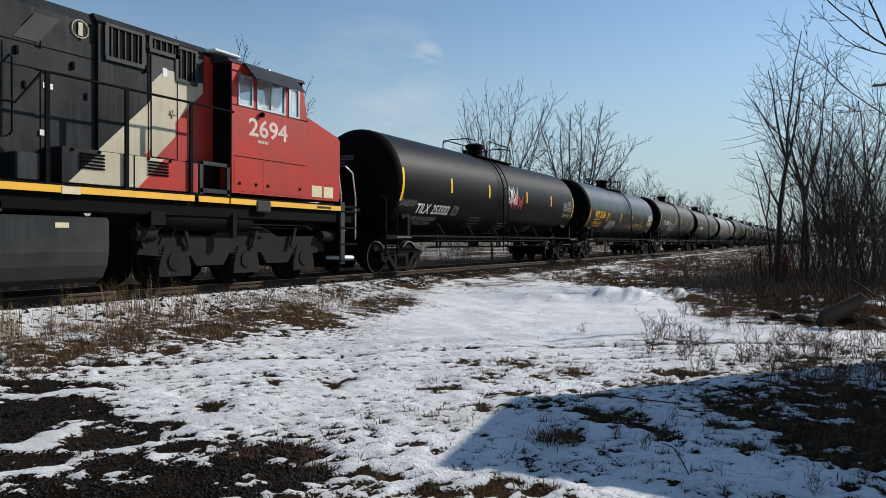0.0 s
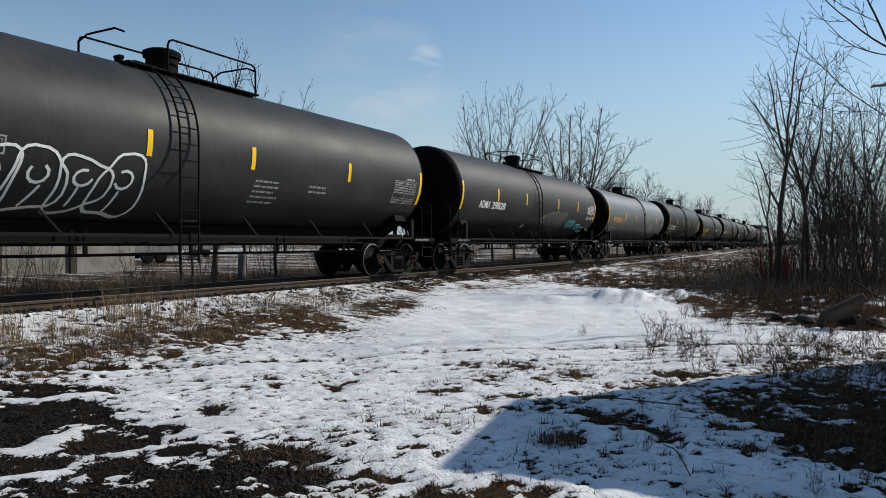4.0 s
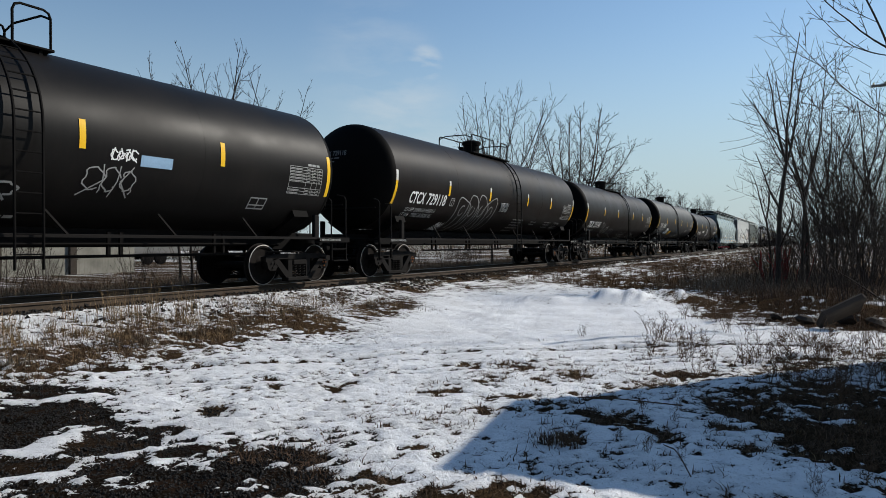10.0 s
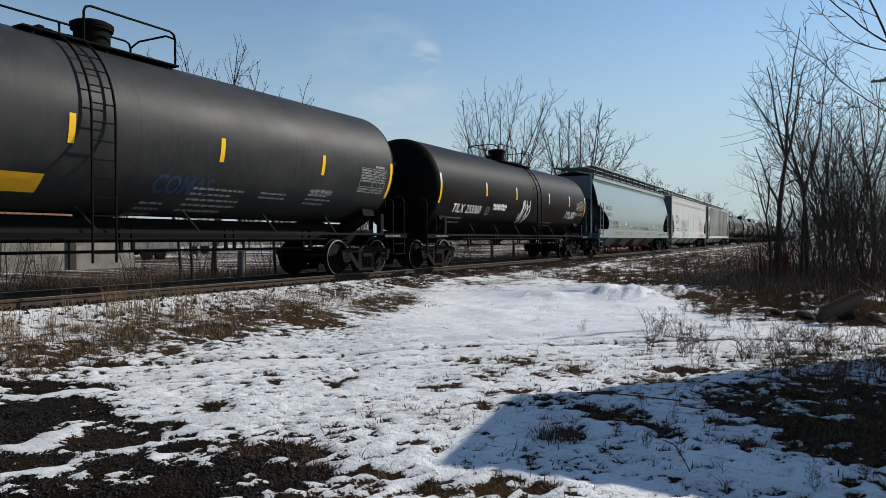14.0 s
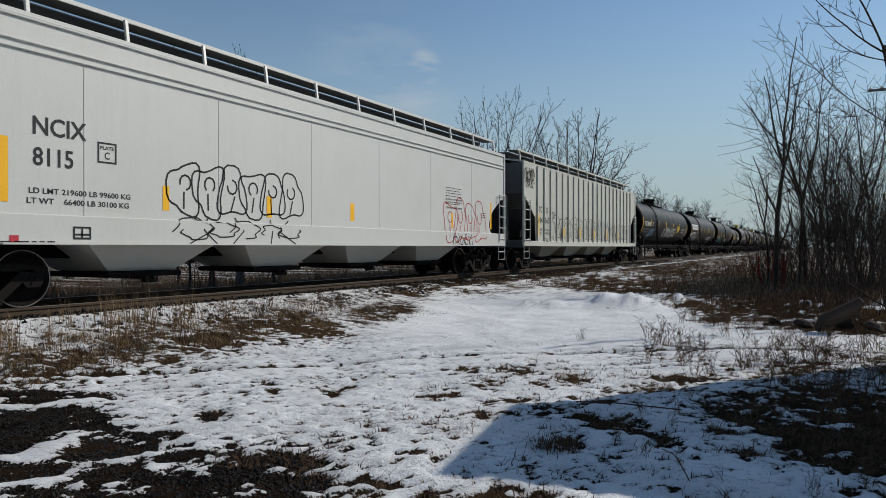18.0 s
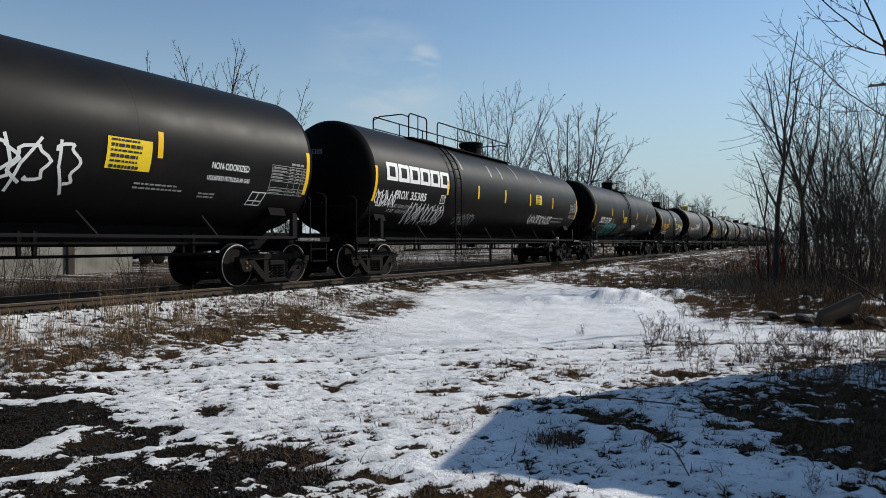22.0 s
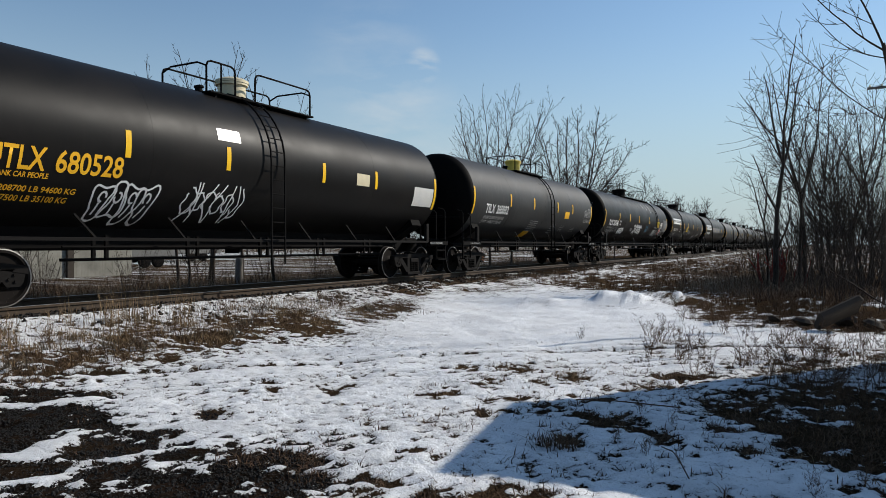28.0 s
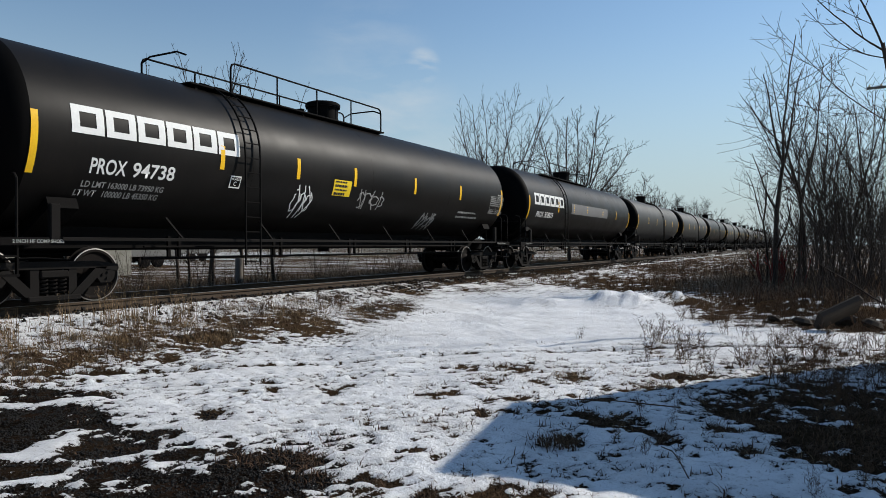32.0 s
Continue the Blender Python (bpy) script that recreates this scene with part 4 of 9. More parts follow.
def wheelset_meshes(r):
    """Axle with two plate wheels, the bright worn rims, and the turning bearing caps."""
    s = Shape().rod((-1.0, 0, 0), (1.0, 0, 0), 0.075, n=12)
    rim = Shape()
    for k in (-1, 1):
        x = k * 0.735
        prof = [(0.09, -0.07), (0.12, -0.05), (0.20, -0.03), (r * 0.74, 0.0), (r * 0.86, -0.045), (r + 0.026, -0.062), (r + 0.026, -0.045), (r + 0.004, -0.03), (r - 0.004, 0.066), (r * 0.86, 0.07), (r * 0.78, 0.03), (0.20, 0.02), (0.12, 0.07), (0.09, 0.075)]
        s.lathe([(a, k * b) for a, b in prof], 36, "x", (x, 0, 0), k < 0)
        rim.lathe([(r * 0.945, k * 0.0722), (r * 0.985, k * 0.069)], 40, "x", (x, 0, 0), k < 0)
    cap = Shape()
    for k in (-1, 1):
        cap.rod((k * 1.0, 0, 0), (k * 1.09, 0, 0), 0.115, n=18)
        for i in range(3):
            a = 2.094 * i
            cap.rod((k * 1.09, 0.06 * math.cos(a), 0.06 * math.sin(a)), (k * 1.115, 0.06 * math.cos(a), 0.06 * math.sin(a)), 0.024, n=6)
    return s.mesh("wheelset", M_WHEEL, 35), rim.mesh("wheel_rim", M_RIM, 35), cap.mesh("bearing_cap", M_TRUCK, 35), cap.mesh("bearing_cap", M_RUST, 35)


def side_frame_shape(x):
    """Cast side frame: arched top chord, sloping arms to the bearings, open windows and a spring nest."""
    s = Shape()
    w = 0.16
    top = [(-1.12, 0.52), (-1.12, 0.64), (-0.72, 0.70), (0.72, 0.70), (1.12, 0.64), (1.12, 0.52), (0.76, 0.58), (-0.76, 0.58)]
    s.prism(top, x - w / 2, x + w / 2, "x")
    for k in (-1, 1):
        s.prism([(k * 0.72, 0.60), (k * 0.92, 0.60), (k * 0.46, 0.16), (k * 0.26, 0.16)], x - w / 2, x + w / 2, "x")
        s.prism([(k * 0.24, 0.60), (k * 0.38, 0.60), (k * 0.38, 0.12), (k * 0.24, 0.12)], x - w * 0.4, x + w * 0.4, "x")
        s.prism([(k * 0.74, 0.54), (k * 1.08, 0.54), (k * 1.05, 0.40), (k * 0.99, 0.33), (k * 0.80, 0.33), (k * 0.73, 0.42)], x - w * 0.45, x + w * 0.45, "x")
    s.box((x, 0, 0.12), (w * 1.3, 0.86, 0.09), None, 0.015)
    s.box((x, 0, 0.50), (w * 1.2, 0.46, 0.12), None, 0.02)
    return s


def spring_shape(x):
    s = Shape()
    for y in (-0.15, 0.0, 0.15):
        pts = [(x + 0.055 * math.cos(t * 0.785), y + 0.055 * math.sin(t * 0.785), 0.165 + 0.27 * t / 36) for t in range(37)]
        s.pipe(pts, 0.014, 4)
    return s


def bolster_shape():
    s = Shape().box((0, 0, 0.50), (2.05, 0.38, 0.22), None, 0.03)
    s.rod((0, 0, 0.58), (0, 0, 0.72), 0.2, n=16)
    for k in (-1, 1):
        s.box((0, k * 0.42, 0.36), (1.7, 0.09, 0.14), None, 0.02)
        for j in (-1, 1):
            s.box((j * 0.735, k * 0.40, 0.36), (0.11, 0.06, 0.3), None, 0.02)
    s.pipe([(1.02, -1.0, 0.74), (1.02, -0.2, 0.76), (1.0, 0.3, 0.72), (0.7, 0.5, 0.62)], 0.018, 5)
    return s


def add_truck(car, y, rng, base=1.78, r=0.457):
    me = cached("bolster", lambda: bolster_shape().mesh("truck", M_FRAME, 30))
    tr = put("truck", me, car, (0, y, 0), "sooty cast-steel freight truck")
    for k in (-1, 1):
        put("side_frame", cached(("sf", k), lambda: side_frame_shape(k * 1.02).mesh("side_frame", M_TRUCK, 30)), tr)
        put("spring_nest", cached(("spr", k), lambda: spring_shape(k * 1.05).mesh("spring_nest", M_TRUCK, 60)), tr)
    for k in (-1, 1):
        a, b, c, d = cached(("ws", r), lambda: wheelset_meshes(r))
        me2 = cached(("wsj", r, rng.random() < 0.25), lambda: join_meshes("wheelset", (a, b, d if len(CAR_CACHE) % 2 else c)))
        ws = put("wheelset", me2, tr, (0, k * base / 2, r))
        WHEELS.append((ws, (0, k * base / 2, r), r, car))
    return tr


def join_meshes(name, meshes):
    """One mesh of several, each with its own material."""
    v, f, mi, mats = [], [], [], []
    for me in meshes:
        k = len(v)
        v += [tuple(q.co) for q in me.vertices]
        mats.append(me.materials[0])
        for p in me.polygons:
            f.append(tuple(k + i for i in p.vertices))
            mi.append(len(mats) - 1)
    out = bpy.data.meshes.new(name)
    out.from_pydata(v, [], f)
    for m in mats:
        out.materials.append(m)
    out.polygons.foreach_set("material_index", mi)
    out.shade_smooth()
    out.set_sharp_from_angle(angle=radians(35))
    return out


def coupler_shape(end, y):
    """Draft sill end, coupler shank and knuckle; the air hose hangs beside it."""
    s = Shape()
    s.box((0, y - end * 0.75, 0.88), (0.36, 0.9, 0.34), None, 0.02)
    s.box((0, y - end * 0.22, 0.86), (0.16, 0.4, 0.15), None, 0.02)
    s.box((0.05, y - end * 0.05, 0.86), (0.24, 0.22, 0.28), None, 0.05)
    s.pipe([(-0.25, y - end * 0.45, 0.8), (-0.27, y - end * 0.25, 0.6), (-0.2, y - end * 0.02, 0.42)], 0.025, 6)
    s.pipe([(0.2, y - end * 0.5, 0.82), (0.75, y - end * 0.5, 0.9), (1.3, y - end * 0.52, 0.82)], 0.018, 5)
    return s


# ---------------------------------------------------------------- lettering wrapped on a tank or laid on a flat side
def text_mesh(words, size, outline=0.0, shear=0.0, space=1.0):
    cu = bpy.data.curves.new("lettering", "FONT")
    cu.body, cu.size, cu.shear, cu.space_character = words, size, shear, space
    cu.resolution_u = 3
    cu.offset = 0.018
    if outline > 0:
        cu.fill_mode, cu.bevel_depth, cu.bevel_resolution = "NONE", outline, 0
    tmp = bpy.data.objects.new("lettering", cu)
    me = bpy.data.meshes.new_from_object(tmp)
    bpy.data.objects.remove(tmp)
    bpy.data.curves.remove(cu)
    return me


def fit_width(me, width, height):
    xs = [v.co.x for v in me.vertices]
    ys = [v.co.y for v in me.vertices]
    if not xs:
        return me
    x0, x1, y0, y1 = min(xs), max(xs), min(ys), max(ys)
    for v in me.vertices:
        v.co.x, v.co.y = (v.co.x - x0) / max(1e-6, x1 - x0) * width, ((v.co.y - y0) / max(1e-6, y1 - y0) - 0.5) * height
    return me


class Side:
    """Where markings lie: on a cylinder of radius r about height zc, or on a flat wall at x = r."""

    def __init__(self, car, r, zc=None, lift=0.008, sill=-1.0):
        self.car, self.r, self.zc, self.lift, self.sill = car, r, zc, lift, sill

    def place(self, y, z, h=0.0):
        if self.zc is None:
            return (self.r + self.lift + h + (0.052 if z < self.sill else 0.0), y, z)
        d = max(-0.999, min(0.999, (z - self.zc) / self.r))
        a = math.asin(d)
        rr = self.r + self.lift + h
        return (rr * math.cos(a), y, self.zc + rr * math.sin(a))

    def link(self, name, me, y, z, mat, label):
        if self.zc is not None:
            bm = bmesh.new()
            bm.from_mesh(me)
            lo, hi = min(v.co.y for v in bm.verts), max(v.co.y for v in bm.verts)
            cuts = max(1, int((hi - lo) / 0.12))
            for i in range(1, cuts):
                bmesh.ops.bisect_plane(bm, geom=bm.verts[:] + bm.edges[:] + bm.faces[:], plane_co=(0, lo + (hi - lo) * i / cuts, 0), plane_no=(0, 1, 0))
            bm.to_mesh(me)
            bm.free()
        for v in me.vertices:
            v.co = self.place(y + v.co.x, z + v.co.y, max(0.0, v.co.z))
        me.materials.clear()
        me.materials.append(mat)
        return put(name, me, self.car, (0, 0, 0), label)

    def text(self, words, y, z, width, height, mat, label="", name="lettering", outline=0.0, shear=0.0):
        if words[:4].isalpha() and words[5:].isdigit():
            self.text(words[:4], y, z, width * 0.40, height, mat, label, name, outline, shear)
            return self.text(words[5:], y + width * 0.47, z, width * 0.53, height, mat, label, name, outline, shear)
        me = fit_width(text_mesh(words, 1.0, outline, shear), width, height)
        return self.link(name, me, y, z, mat, label)

    def bars(self, y, z, width, rows, pitch, thick, mat, seed=0, label="", name="small_print", word=0.14):
        """Rows of short bars for print too small to read."""
        rng = random.Random(seed)
        v, f = [], []
        for r in range(rows):
            x = 0.0
            end = width * rng.uniform(0.7, 1.0)
            while x < end:
                w = min(word * rng.uniform(0.5, 1.6), end - x)
                k = len(v)
                zz = -r * pitch
                v += [(x, zz - thick / 2, 0), (x + w, zz - thick / 2, 0), (x + w, zz + thick / 2, 0), (x, zz + thick / 2, 0)]
                f.append((k, k + 1, k + 2, k + 3))
                x += w + word * 0.28
        me = bpy.data.meshes.new(name)
        me.from_pydata(v, [], f)
        return self.link(name, me, y, z, mat, label)

    def panel(self, y, z, w, h, mat, label="", name="placard", rise=0.0, skew=0.0):
        v, f = [], []
        n = max(2, int(h / 0.08))
        for i in range(n + 1):
            q = -h / 2 + h * i / n
            v += [(-w / 2 + skew * q, q, rise), (w / 2 + skew * q, q, rise)]
        f = [(2 * i, 2 * i + 1, 2 * i + 3, 2 * i + 2) for i in range(n)]
        me = bpy.data.meshes.new(name)
        me.from_pydata(v, [], f)
        return self.link(name, me, y, z, mat, label)

    def diamond(self, y, z, w, mat, border, words=""):
        """A square placard stood on its corner, with a pale border and a number."""
        for k, m, lift in ((1.0, border, 0.0), (0.86, mat, 0.004)):
            me = bpy.data.meshes.new("hazard_placard")
            q = w * k / 2
            me.from_pydata([(-q, 0, lift), (0, -q, lift), (q, 0, lift), (0, q, lift)], [], [(0, 1, 2, 3)])
            ob = self.link("hazard_placard", me, y, z, m, "diamond hazard placard")
        if words:
            self.panel(y, z, w * 0.52, w * 0.24, border, "", "placard_panel", 0.007)
            self.text(words, y - w * 0.21, z, w * 0.42, w * 0.17, M_BLACKINK).location = (0.012, 0, 0)
        return ob

    def notice(self, y, z, w, h, mat, rows, ink):
        """A printed panel: a coloured sheet with rows of print too private or small to read."""
        ob = self.panel(y, z, w, h, mat, "printed notice panel", "notice", 0.0)
        for i in range(rows):
            zz = z + h / 2 - h * (i + 0.5) / rows
            self.bars(y - w * 0.42, zz, w * 0.84 * (1.0 if i % 2 else 0.9), 1, 0.1, h / rows * (0.62 if i % 2 else 0.4), ink, 40 + i, "", "notice_print", 0.07).location = (0.006, 0, 0)
        return ob

    def ring(self, y, z, w, h, t, mat, label="", name="frame_mark", skew=0.0, cross=False):
        """A rectangle drawn as an outline."""
        v, f = [], []
        rects = [(-w / 2, w / 2, -h / 2, -h / 2 + t), (-w / 2, w / 2, h / 2 - t, h / 2), (-w / 2, -w / 2 + t, -h / 2 + t, h / 2 - t), (w / 2 - t, w / 2, -h / 2 + t, h / 2 - t)]
        if cross:
            rects += [(-t / 2, t / 2, -h / 2 + t, h / 2 - t), (-w / 2 + t, w / 2 - t, -h * 0.2, -h * 0.2 + t)]
        for a, b, c, d in rects:
            k = len(v)
            v += [(a + skew * c, c, 0), (b + skew * c, c, 0), (b + skew * d, d, 0), (a + skew * d, d, 0)]
            f.append((k, k + 1, k + 2, k + 3))
        me = bpy.data.meshes.new(name)
        me.from_pydata(v, [], f)
        ob = self.link(name, me, y, z, mat, label)
        if not cross:
            self.text("PLATE", y - w * 0.36, z + h * 0.23, w * 0.72, h * 0.17, mat)
            self.text("C", y - w * 0.13, z - h * 0.13, w * 0.26, h * 0.36, mat)
        return ob

    def strokes(self, lines, y, z, mat, width=0.02, label="sprayed scrawl", name="graffiti"):
        """Sprayed lines: polylines in metres, drawn as flat ribbons."""
        v, f = [], []
        for ln in lines:
            for (x0, y0), (x1, y1) in zip(ln, ln[1:]):
                dx, dy = x1 - x0, y1 - y0
                q = math.hypot(dx, dy)
                if q < 1e-5:
                    continue
                nx, ny = -dy / q * width / 2, dx / q * width / 2
                ex, ey = dx / q * width * 0.3, dy / q * width * 0.3
                k = len(v)
                v += [(x0 + nx - ex, y0 + ny - ey, 0), (x0 - nx - ex, y0 - ny - ey, 0), (x1 - nx + ex, y1 - ny + ey, 0), (x1 + nx + ex, y1 + ny + ey, 0)]
                f.append((k, k + 1, k + 2, k + 3))
        me = bpy.data.meshes.new(name)
        me.from_pydata(v, [], f)
        return self.link(name, me, y, z, mat, label)

    def scrawl(self, y, z, w, h, mat, seed, count=5, width=0.022, label="sprayed scrawl tag"):
        """A tag of overlapping loops, as wide as w."""
        rng = random.Random(seed)
        lines = []
        for i in range(count):
            cx = w * (i + 0.5) / count
            ln = []
            a, turn = rng.uniform(0, 6.28), rng.choice((-1, 1)) * rng.uniform(3.5, 7.0)
            rx, ry = w / count * rng.uniform(0.4, 0.75), h * rng.uniform(0.3, 0.52)
            for k in range(22):
                t = k / 21
                b = a + turn * t
                ln.append((cx + rx * math.cos(b) * (1 - 0.4 * t) + 0.1 * w / count * math.sin(5 * b), ry * math.sin(b) * (1 - 0.35 * t)))
            lines.append(ln)
            lines.append([(cx + rng.uniform(-rx, rx), -h * 0.5), (cx + rng.uniform(-rx, rx), 0), (cx + rng.uniform(-rx, rx), h * 0.5)])
        return self.strokes(lines, y, z, mat, width, label)

    def bubbles(self, y, z, w, h, mat, seed, count=5, width=0.022, label="outlined bubble-letter graffiti"):
        """A throw-up: fat rounded outlines side by side."""
        rng = random.Random(seed)
        lines = []
        for i in range(count):
            cx, rx, ry = w * (i + 0.5) / count, w / count * 0.62, h / 2 * rng.uniform(0.85, 1.05)
            p, q = rng.uniform(0.1, 0.25), rng.uniform(0, 6)
            ln = []
            for k in range(30):
                a = 2 * math.pi * k / 29
                m = 1 + p * math.sin(3 * a + q)
                c, s = math.cos(a), math.sin(a)
                ln.append((cx + rx * m * math.copysign(abs(c) ** 0.7, c), ry * m * math.copysign(abs(s) ** 0.7, s)))
            lines.append(ln)
            lines.append([(cx + rx * 0.35 * math.cos(t * 0.6 + q), ry * (0.25 + 0.3 * math.sin(t * 0.6 + q))) for t in range(9)])
            lines.append([(cx - rx * 0.1, -ry * 0.8), (cx + rng.uniform(-0.2, 0.2) * rx, -ry * 0.15)])
        return self.strokes(lines, y, z, mat, width, label)


# ---------------------------------------------------------------- tank cars
def shell_shape(r, half, zc, n=72):
    return Shape().lathe([(r, -half), (r, -half * 0.5), (r, 0), (r, half * 0.5), (r, half)], n, "y", (0, 0, zc))


def head_shape(r, half, zc, end, depth=0.62, n=72):
    prof = [(r * math.cos(a), half + depth * math.sin(a)) for a in [math.pi / 2 * i / 12 for i in range(13)]]
    prof[-1] = (0.004, prof[-1][1])
    return Shape().lathe([(q, end * t) for q, t in prof], n, "y", (0, 0, zc), end < 0)


def arc_band(r, zc, y, w, a0, a1, t, n=18):
    """A strip bent round the shell between two angles from the horizontal."""
    v, f = [], []
    for i in range(n + 1):
        a = radians(a0 + (a1 - a0) * i / n)
        for rr in (r, r + t):
            for yy in (y - w / 2, y + w / 2):
                v.append((rr * math.cos(a), yy, zc + rr * math.sin(a)))
    for i in range(n):
        k = 4 * i
        f += [(k + 2, k + 3, k + 7, k + 6), (k, k + 2, k + 6, k + 4), (k + 1, k + 5, k + 7, k + 3)]
    f += [(0, 1, 3, 2), (4 * n, 4 * n + 2, 4 * n + 3, 4 * n + 1)]
    return Shape().add(v, f)


def guard_rail(y0, y1, x, z0, z1, posts, r=0.022, mid=True):
    """Bent pipe rail along one side of a top platform."""
    s = Shape()
    b = 0.12
    s.pipe([(x, y0, z0), (x, y0, z1 - b), (x, y0 + b * 0.3, z1 - b * 0.3), (x, y0 + b, z1), (x, y1 - b, z1), (x, y1 - b * 0.3, z1 - b * 0.3), (x, y1, z1 - b), (x, y1, z0)], r, 6)
    for k in range(1, posts):
        y = y0 + (y1 - y0) * k / posts
        s.rod((x, y, z0), (x, y, z1), r * 0.9, n=6)
    if mid:
        s.rod((x, y0, (z0 + z1) / 2), (x, y1, (z0 + z1) / 2), r * 0.8, n=6)
    return s


def ladder_shape(y, w, r, zc, top, bottom, n_extra=0):
    """Two stringers that follow the shell from the platform and then drop straight, with rungs between."""
    s = Shape()
    pts = []
    for i in range(10):
        a = radians(78 - 78 * i / 9)
        pts.append(((r + 0.1) * math.cos(a), zc + (r + 0.1) * math.sin(a)))
    k = 4
    for i in range(1, k + 1):
        pts.append((r + 0.1, zc + (bottom - zc) * i / k))
    for side in (-1, 1):
        s.pipe([(x, y + side * w / 2, z) for x, z in pts], 0.022, 5)
    # rungs every 0.3 m along the bend
    d, nxt = 0.0, 0.15
    for (x0, z0), (x1, z1) in zip(pts, pts[1:]):
        q = math.hypot(x1 - x0, z1 - z0)
        while nxt <= d + q:
            t = (nxt - d) / q
            x, z = x0 + (x1 - x0) * t, z0 + (z1 - z0) * t
            s.rod((x, y - w / 2, z), (x, y + w / 2, z), 0.013, n=5)
            nxt += 0.3
        d += q
    return s


TRAIN = []    # (car, its place along the track at the start)


def tank_car(spec):
    half = spec["len"] / 2
    r = spec.get("r", 1.5)
    zc = spec["top"] - r
    mat = spec["mat"]
    rng = random.Random(spec["seed"])
    car = thing("tank_car", (0, spec["left"] + half, RAIL_Z), spec["label"], "tank car", "cars of the freight train")
    TRAIN.append((car, spec["left"] + half))
    part("tank_shell", shell_shape(r, half, zc), mat, car, "", 40)
    # heads face away from the sun; M_HEAD paints their shade in
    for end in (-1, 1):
        part("tank_head", head_shape(r, half, zc, end), M_HEAD, car, "tank head with its shade painted in as near-black", 60)
    # weld seams, as flat raised rings
    for i in range(1, 4):
        y = -half + 2 * half * i / 4 + rng.uniform(-0.3, 0.3)
        part("weld_seam", arc_band(r, zc, y, 0.05, -60, 240, 0.0015, 60), mat, car, "", 60)
    man = spec["man"] - half
    top = zc + r
    if spec.get("jacket"):
        for y in spec["jacket"]:
            a0 = rng.uniform(18, 30)
            part("scuff_mark", arc_band(r, zc, y - half, rng.uniform(0.08, 0.16), a0, a0 + rng.uniform(18, 42), 0.003, 16), M_SCUFF, car, "rubbed bright scuff on the jacket", 60)
    # manway with lid, bolts and valves
    mm = spec.get("manmat", M_FRAME)
    mr = 0.46 if spec.get("long") else 0.36
    mw = part("manway", Shape().lathe([(mr - 0.05, -0.12), (mr - 0.05, 0.36), (mr, 0.36), (mr, 0.41)], 28, "z", (0, man, top)), mm, car, spec.get("manlabel", ""), 35)
    part("lid", Shape().lathe([(mr + 0.01, 0.41), (mr + 0.01, 0.47), (mr - 0.06, 0.51), (0.2, 0.54), (0.01, 0.55)], 28, "z", (0, man, top)), mm, mw, "", 35)
    part("valve", Shape().rod((0.1, man - 1.05, top - 0.1), (0.1, man - 1.05, top + 0.10), 0.08, n=12).box((0.1, man - 1.05, top + 0.13), (0.2, 0.12, 0.07), None, 0.02), M_FRAME, car)
    part("valve", Shape().rod((-0.1, man + 1.0, top - 0.1), (-0.1, man + 1.0, top + 0.16), 0.11, n=12), M_FRAME, car)
    # dark box added to close the bright gap under the tank, not a full sill
    part("centre_sill", Shape().box((0, 0, 1.10), (0.8, 2 * half - 1.0, 0.46), None, 0.04), M_FRAME, car, "", None)
    # top platform and rails
    pz = top - 0.09
    y0, y1 = spec.get("walk", (spec["man"] - 1.35, spec["man"] + 1.95))
    y0, y1 = y0 - half, y1 - half
    pl = Shape()
    for k in (-1, 1):
        pl.box((k * 0.60, (y0 + y1) / 2, pz), (0.36, y1 - y0, 0.04), None, 0.008)
        for yy in (y0 + 0.2, (y0 + y1) / 2, y1 - 0.2):
            pl.box((k * 0.70, yy, pz - 0.12), (0.05, 0.06, 0.24))
    part("platform", pl, M_FRAME, car, "dark grated walkway")
    zr = pz + spec.get("railh", 0.66)
    if spec.get("long"):
        a = spec["lad"] - half
        g0, g1 = a - 0.35, a + 0.35
        part("guard_rail", guard_rail(y0, y1, -0.66, pz, zr, 5), M_FRAME, car)
        if g0 - y0 > 0.8:
            part("guard_rail", guard_rail(y0, g0, 0.66, pz, zr, 2, mid=False), M_FRAME, car)
        if y1 - g1 > 0.8:
            part("guard_rail", guard_rail(g1, y1, 0.66, pz, zr, 4, mid=False), M_FRAME, car)
    else:
        a = spec["lad"] - half
        part("guard_rail", guard_rail(y0, y1, -0.66, pz, zr, 2), M_FRAME, car)
        if a - 0.3 - y0 > 0.5:
            part("guard_rail", guard_rail(y0, a - 0.3, 0.66, pz, zr, 2, mid=False), M_FRAME, car)
        if y1 - a - 0.3 > 0.5:
            part("guard_rail", guard_rail(a + 0.3, y1, 0.66, pz, zr, 1, mid=False), M_FRAME, car)
    for yy in (y0, y1):
        part("cross_rail", Shape().pipe([(-0.66, yy, zr - 0.12), (-0.4, yy, zr - 0.02), (0.4, yy, zr - 0.02), (0.66, yy, zr - 0.12)], 0.02, 6), M_FRAME, car)
    part("ladder", ladder_shape(spec["lad"] - half, 0.42, r, zc, pz, 0.55), M_FRAME, car)
    # running boards on the sill line, slanted braces and stub sills
    for k in (-1, 1):
        part("running_board", Shape().box((k * 1.42, 0, 1.07), (0.16, 2 * half - 1.0, 0.03), None, 0.008).box((k * 1.5, 0, 1.05), (0.012, 2 * half - 1.0, 0.04)), M_TRUCK, car, "thin dusty steel edge board", None)
    step = (2 * half - 3) / 6
    for i in range(6):
        y = -half + 1.8 + step * (i + 0.4)
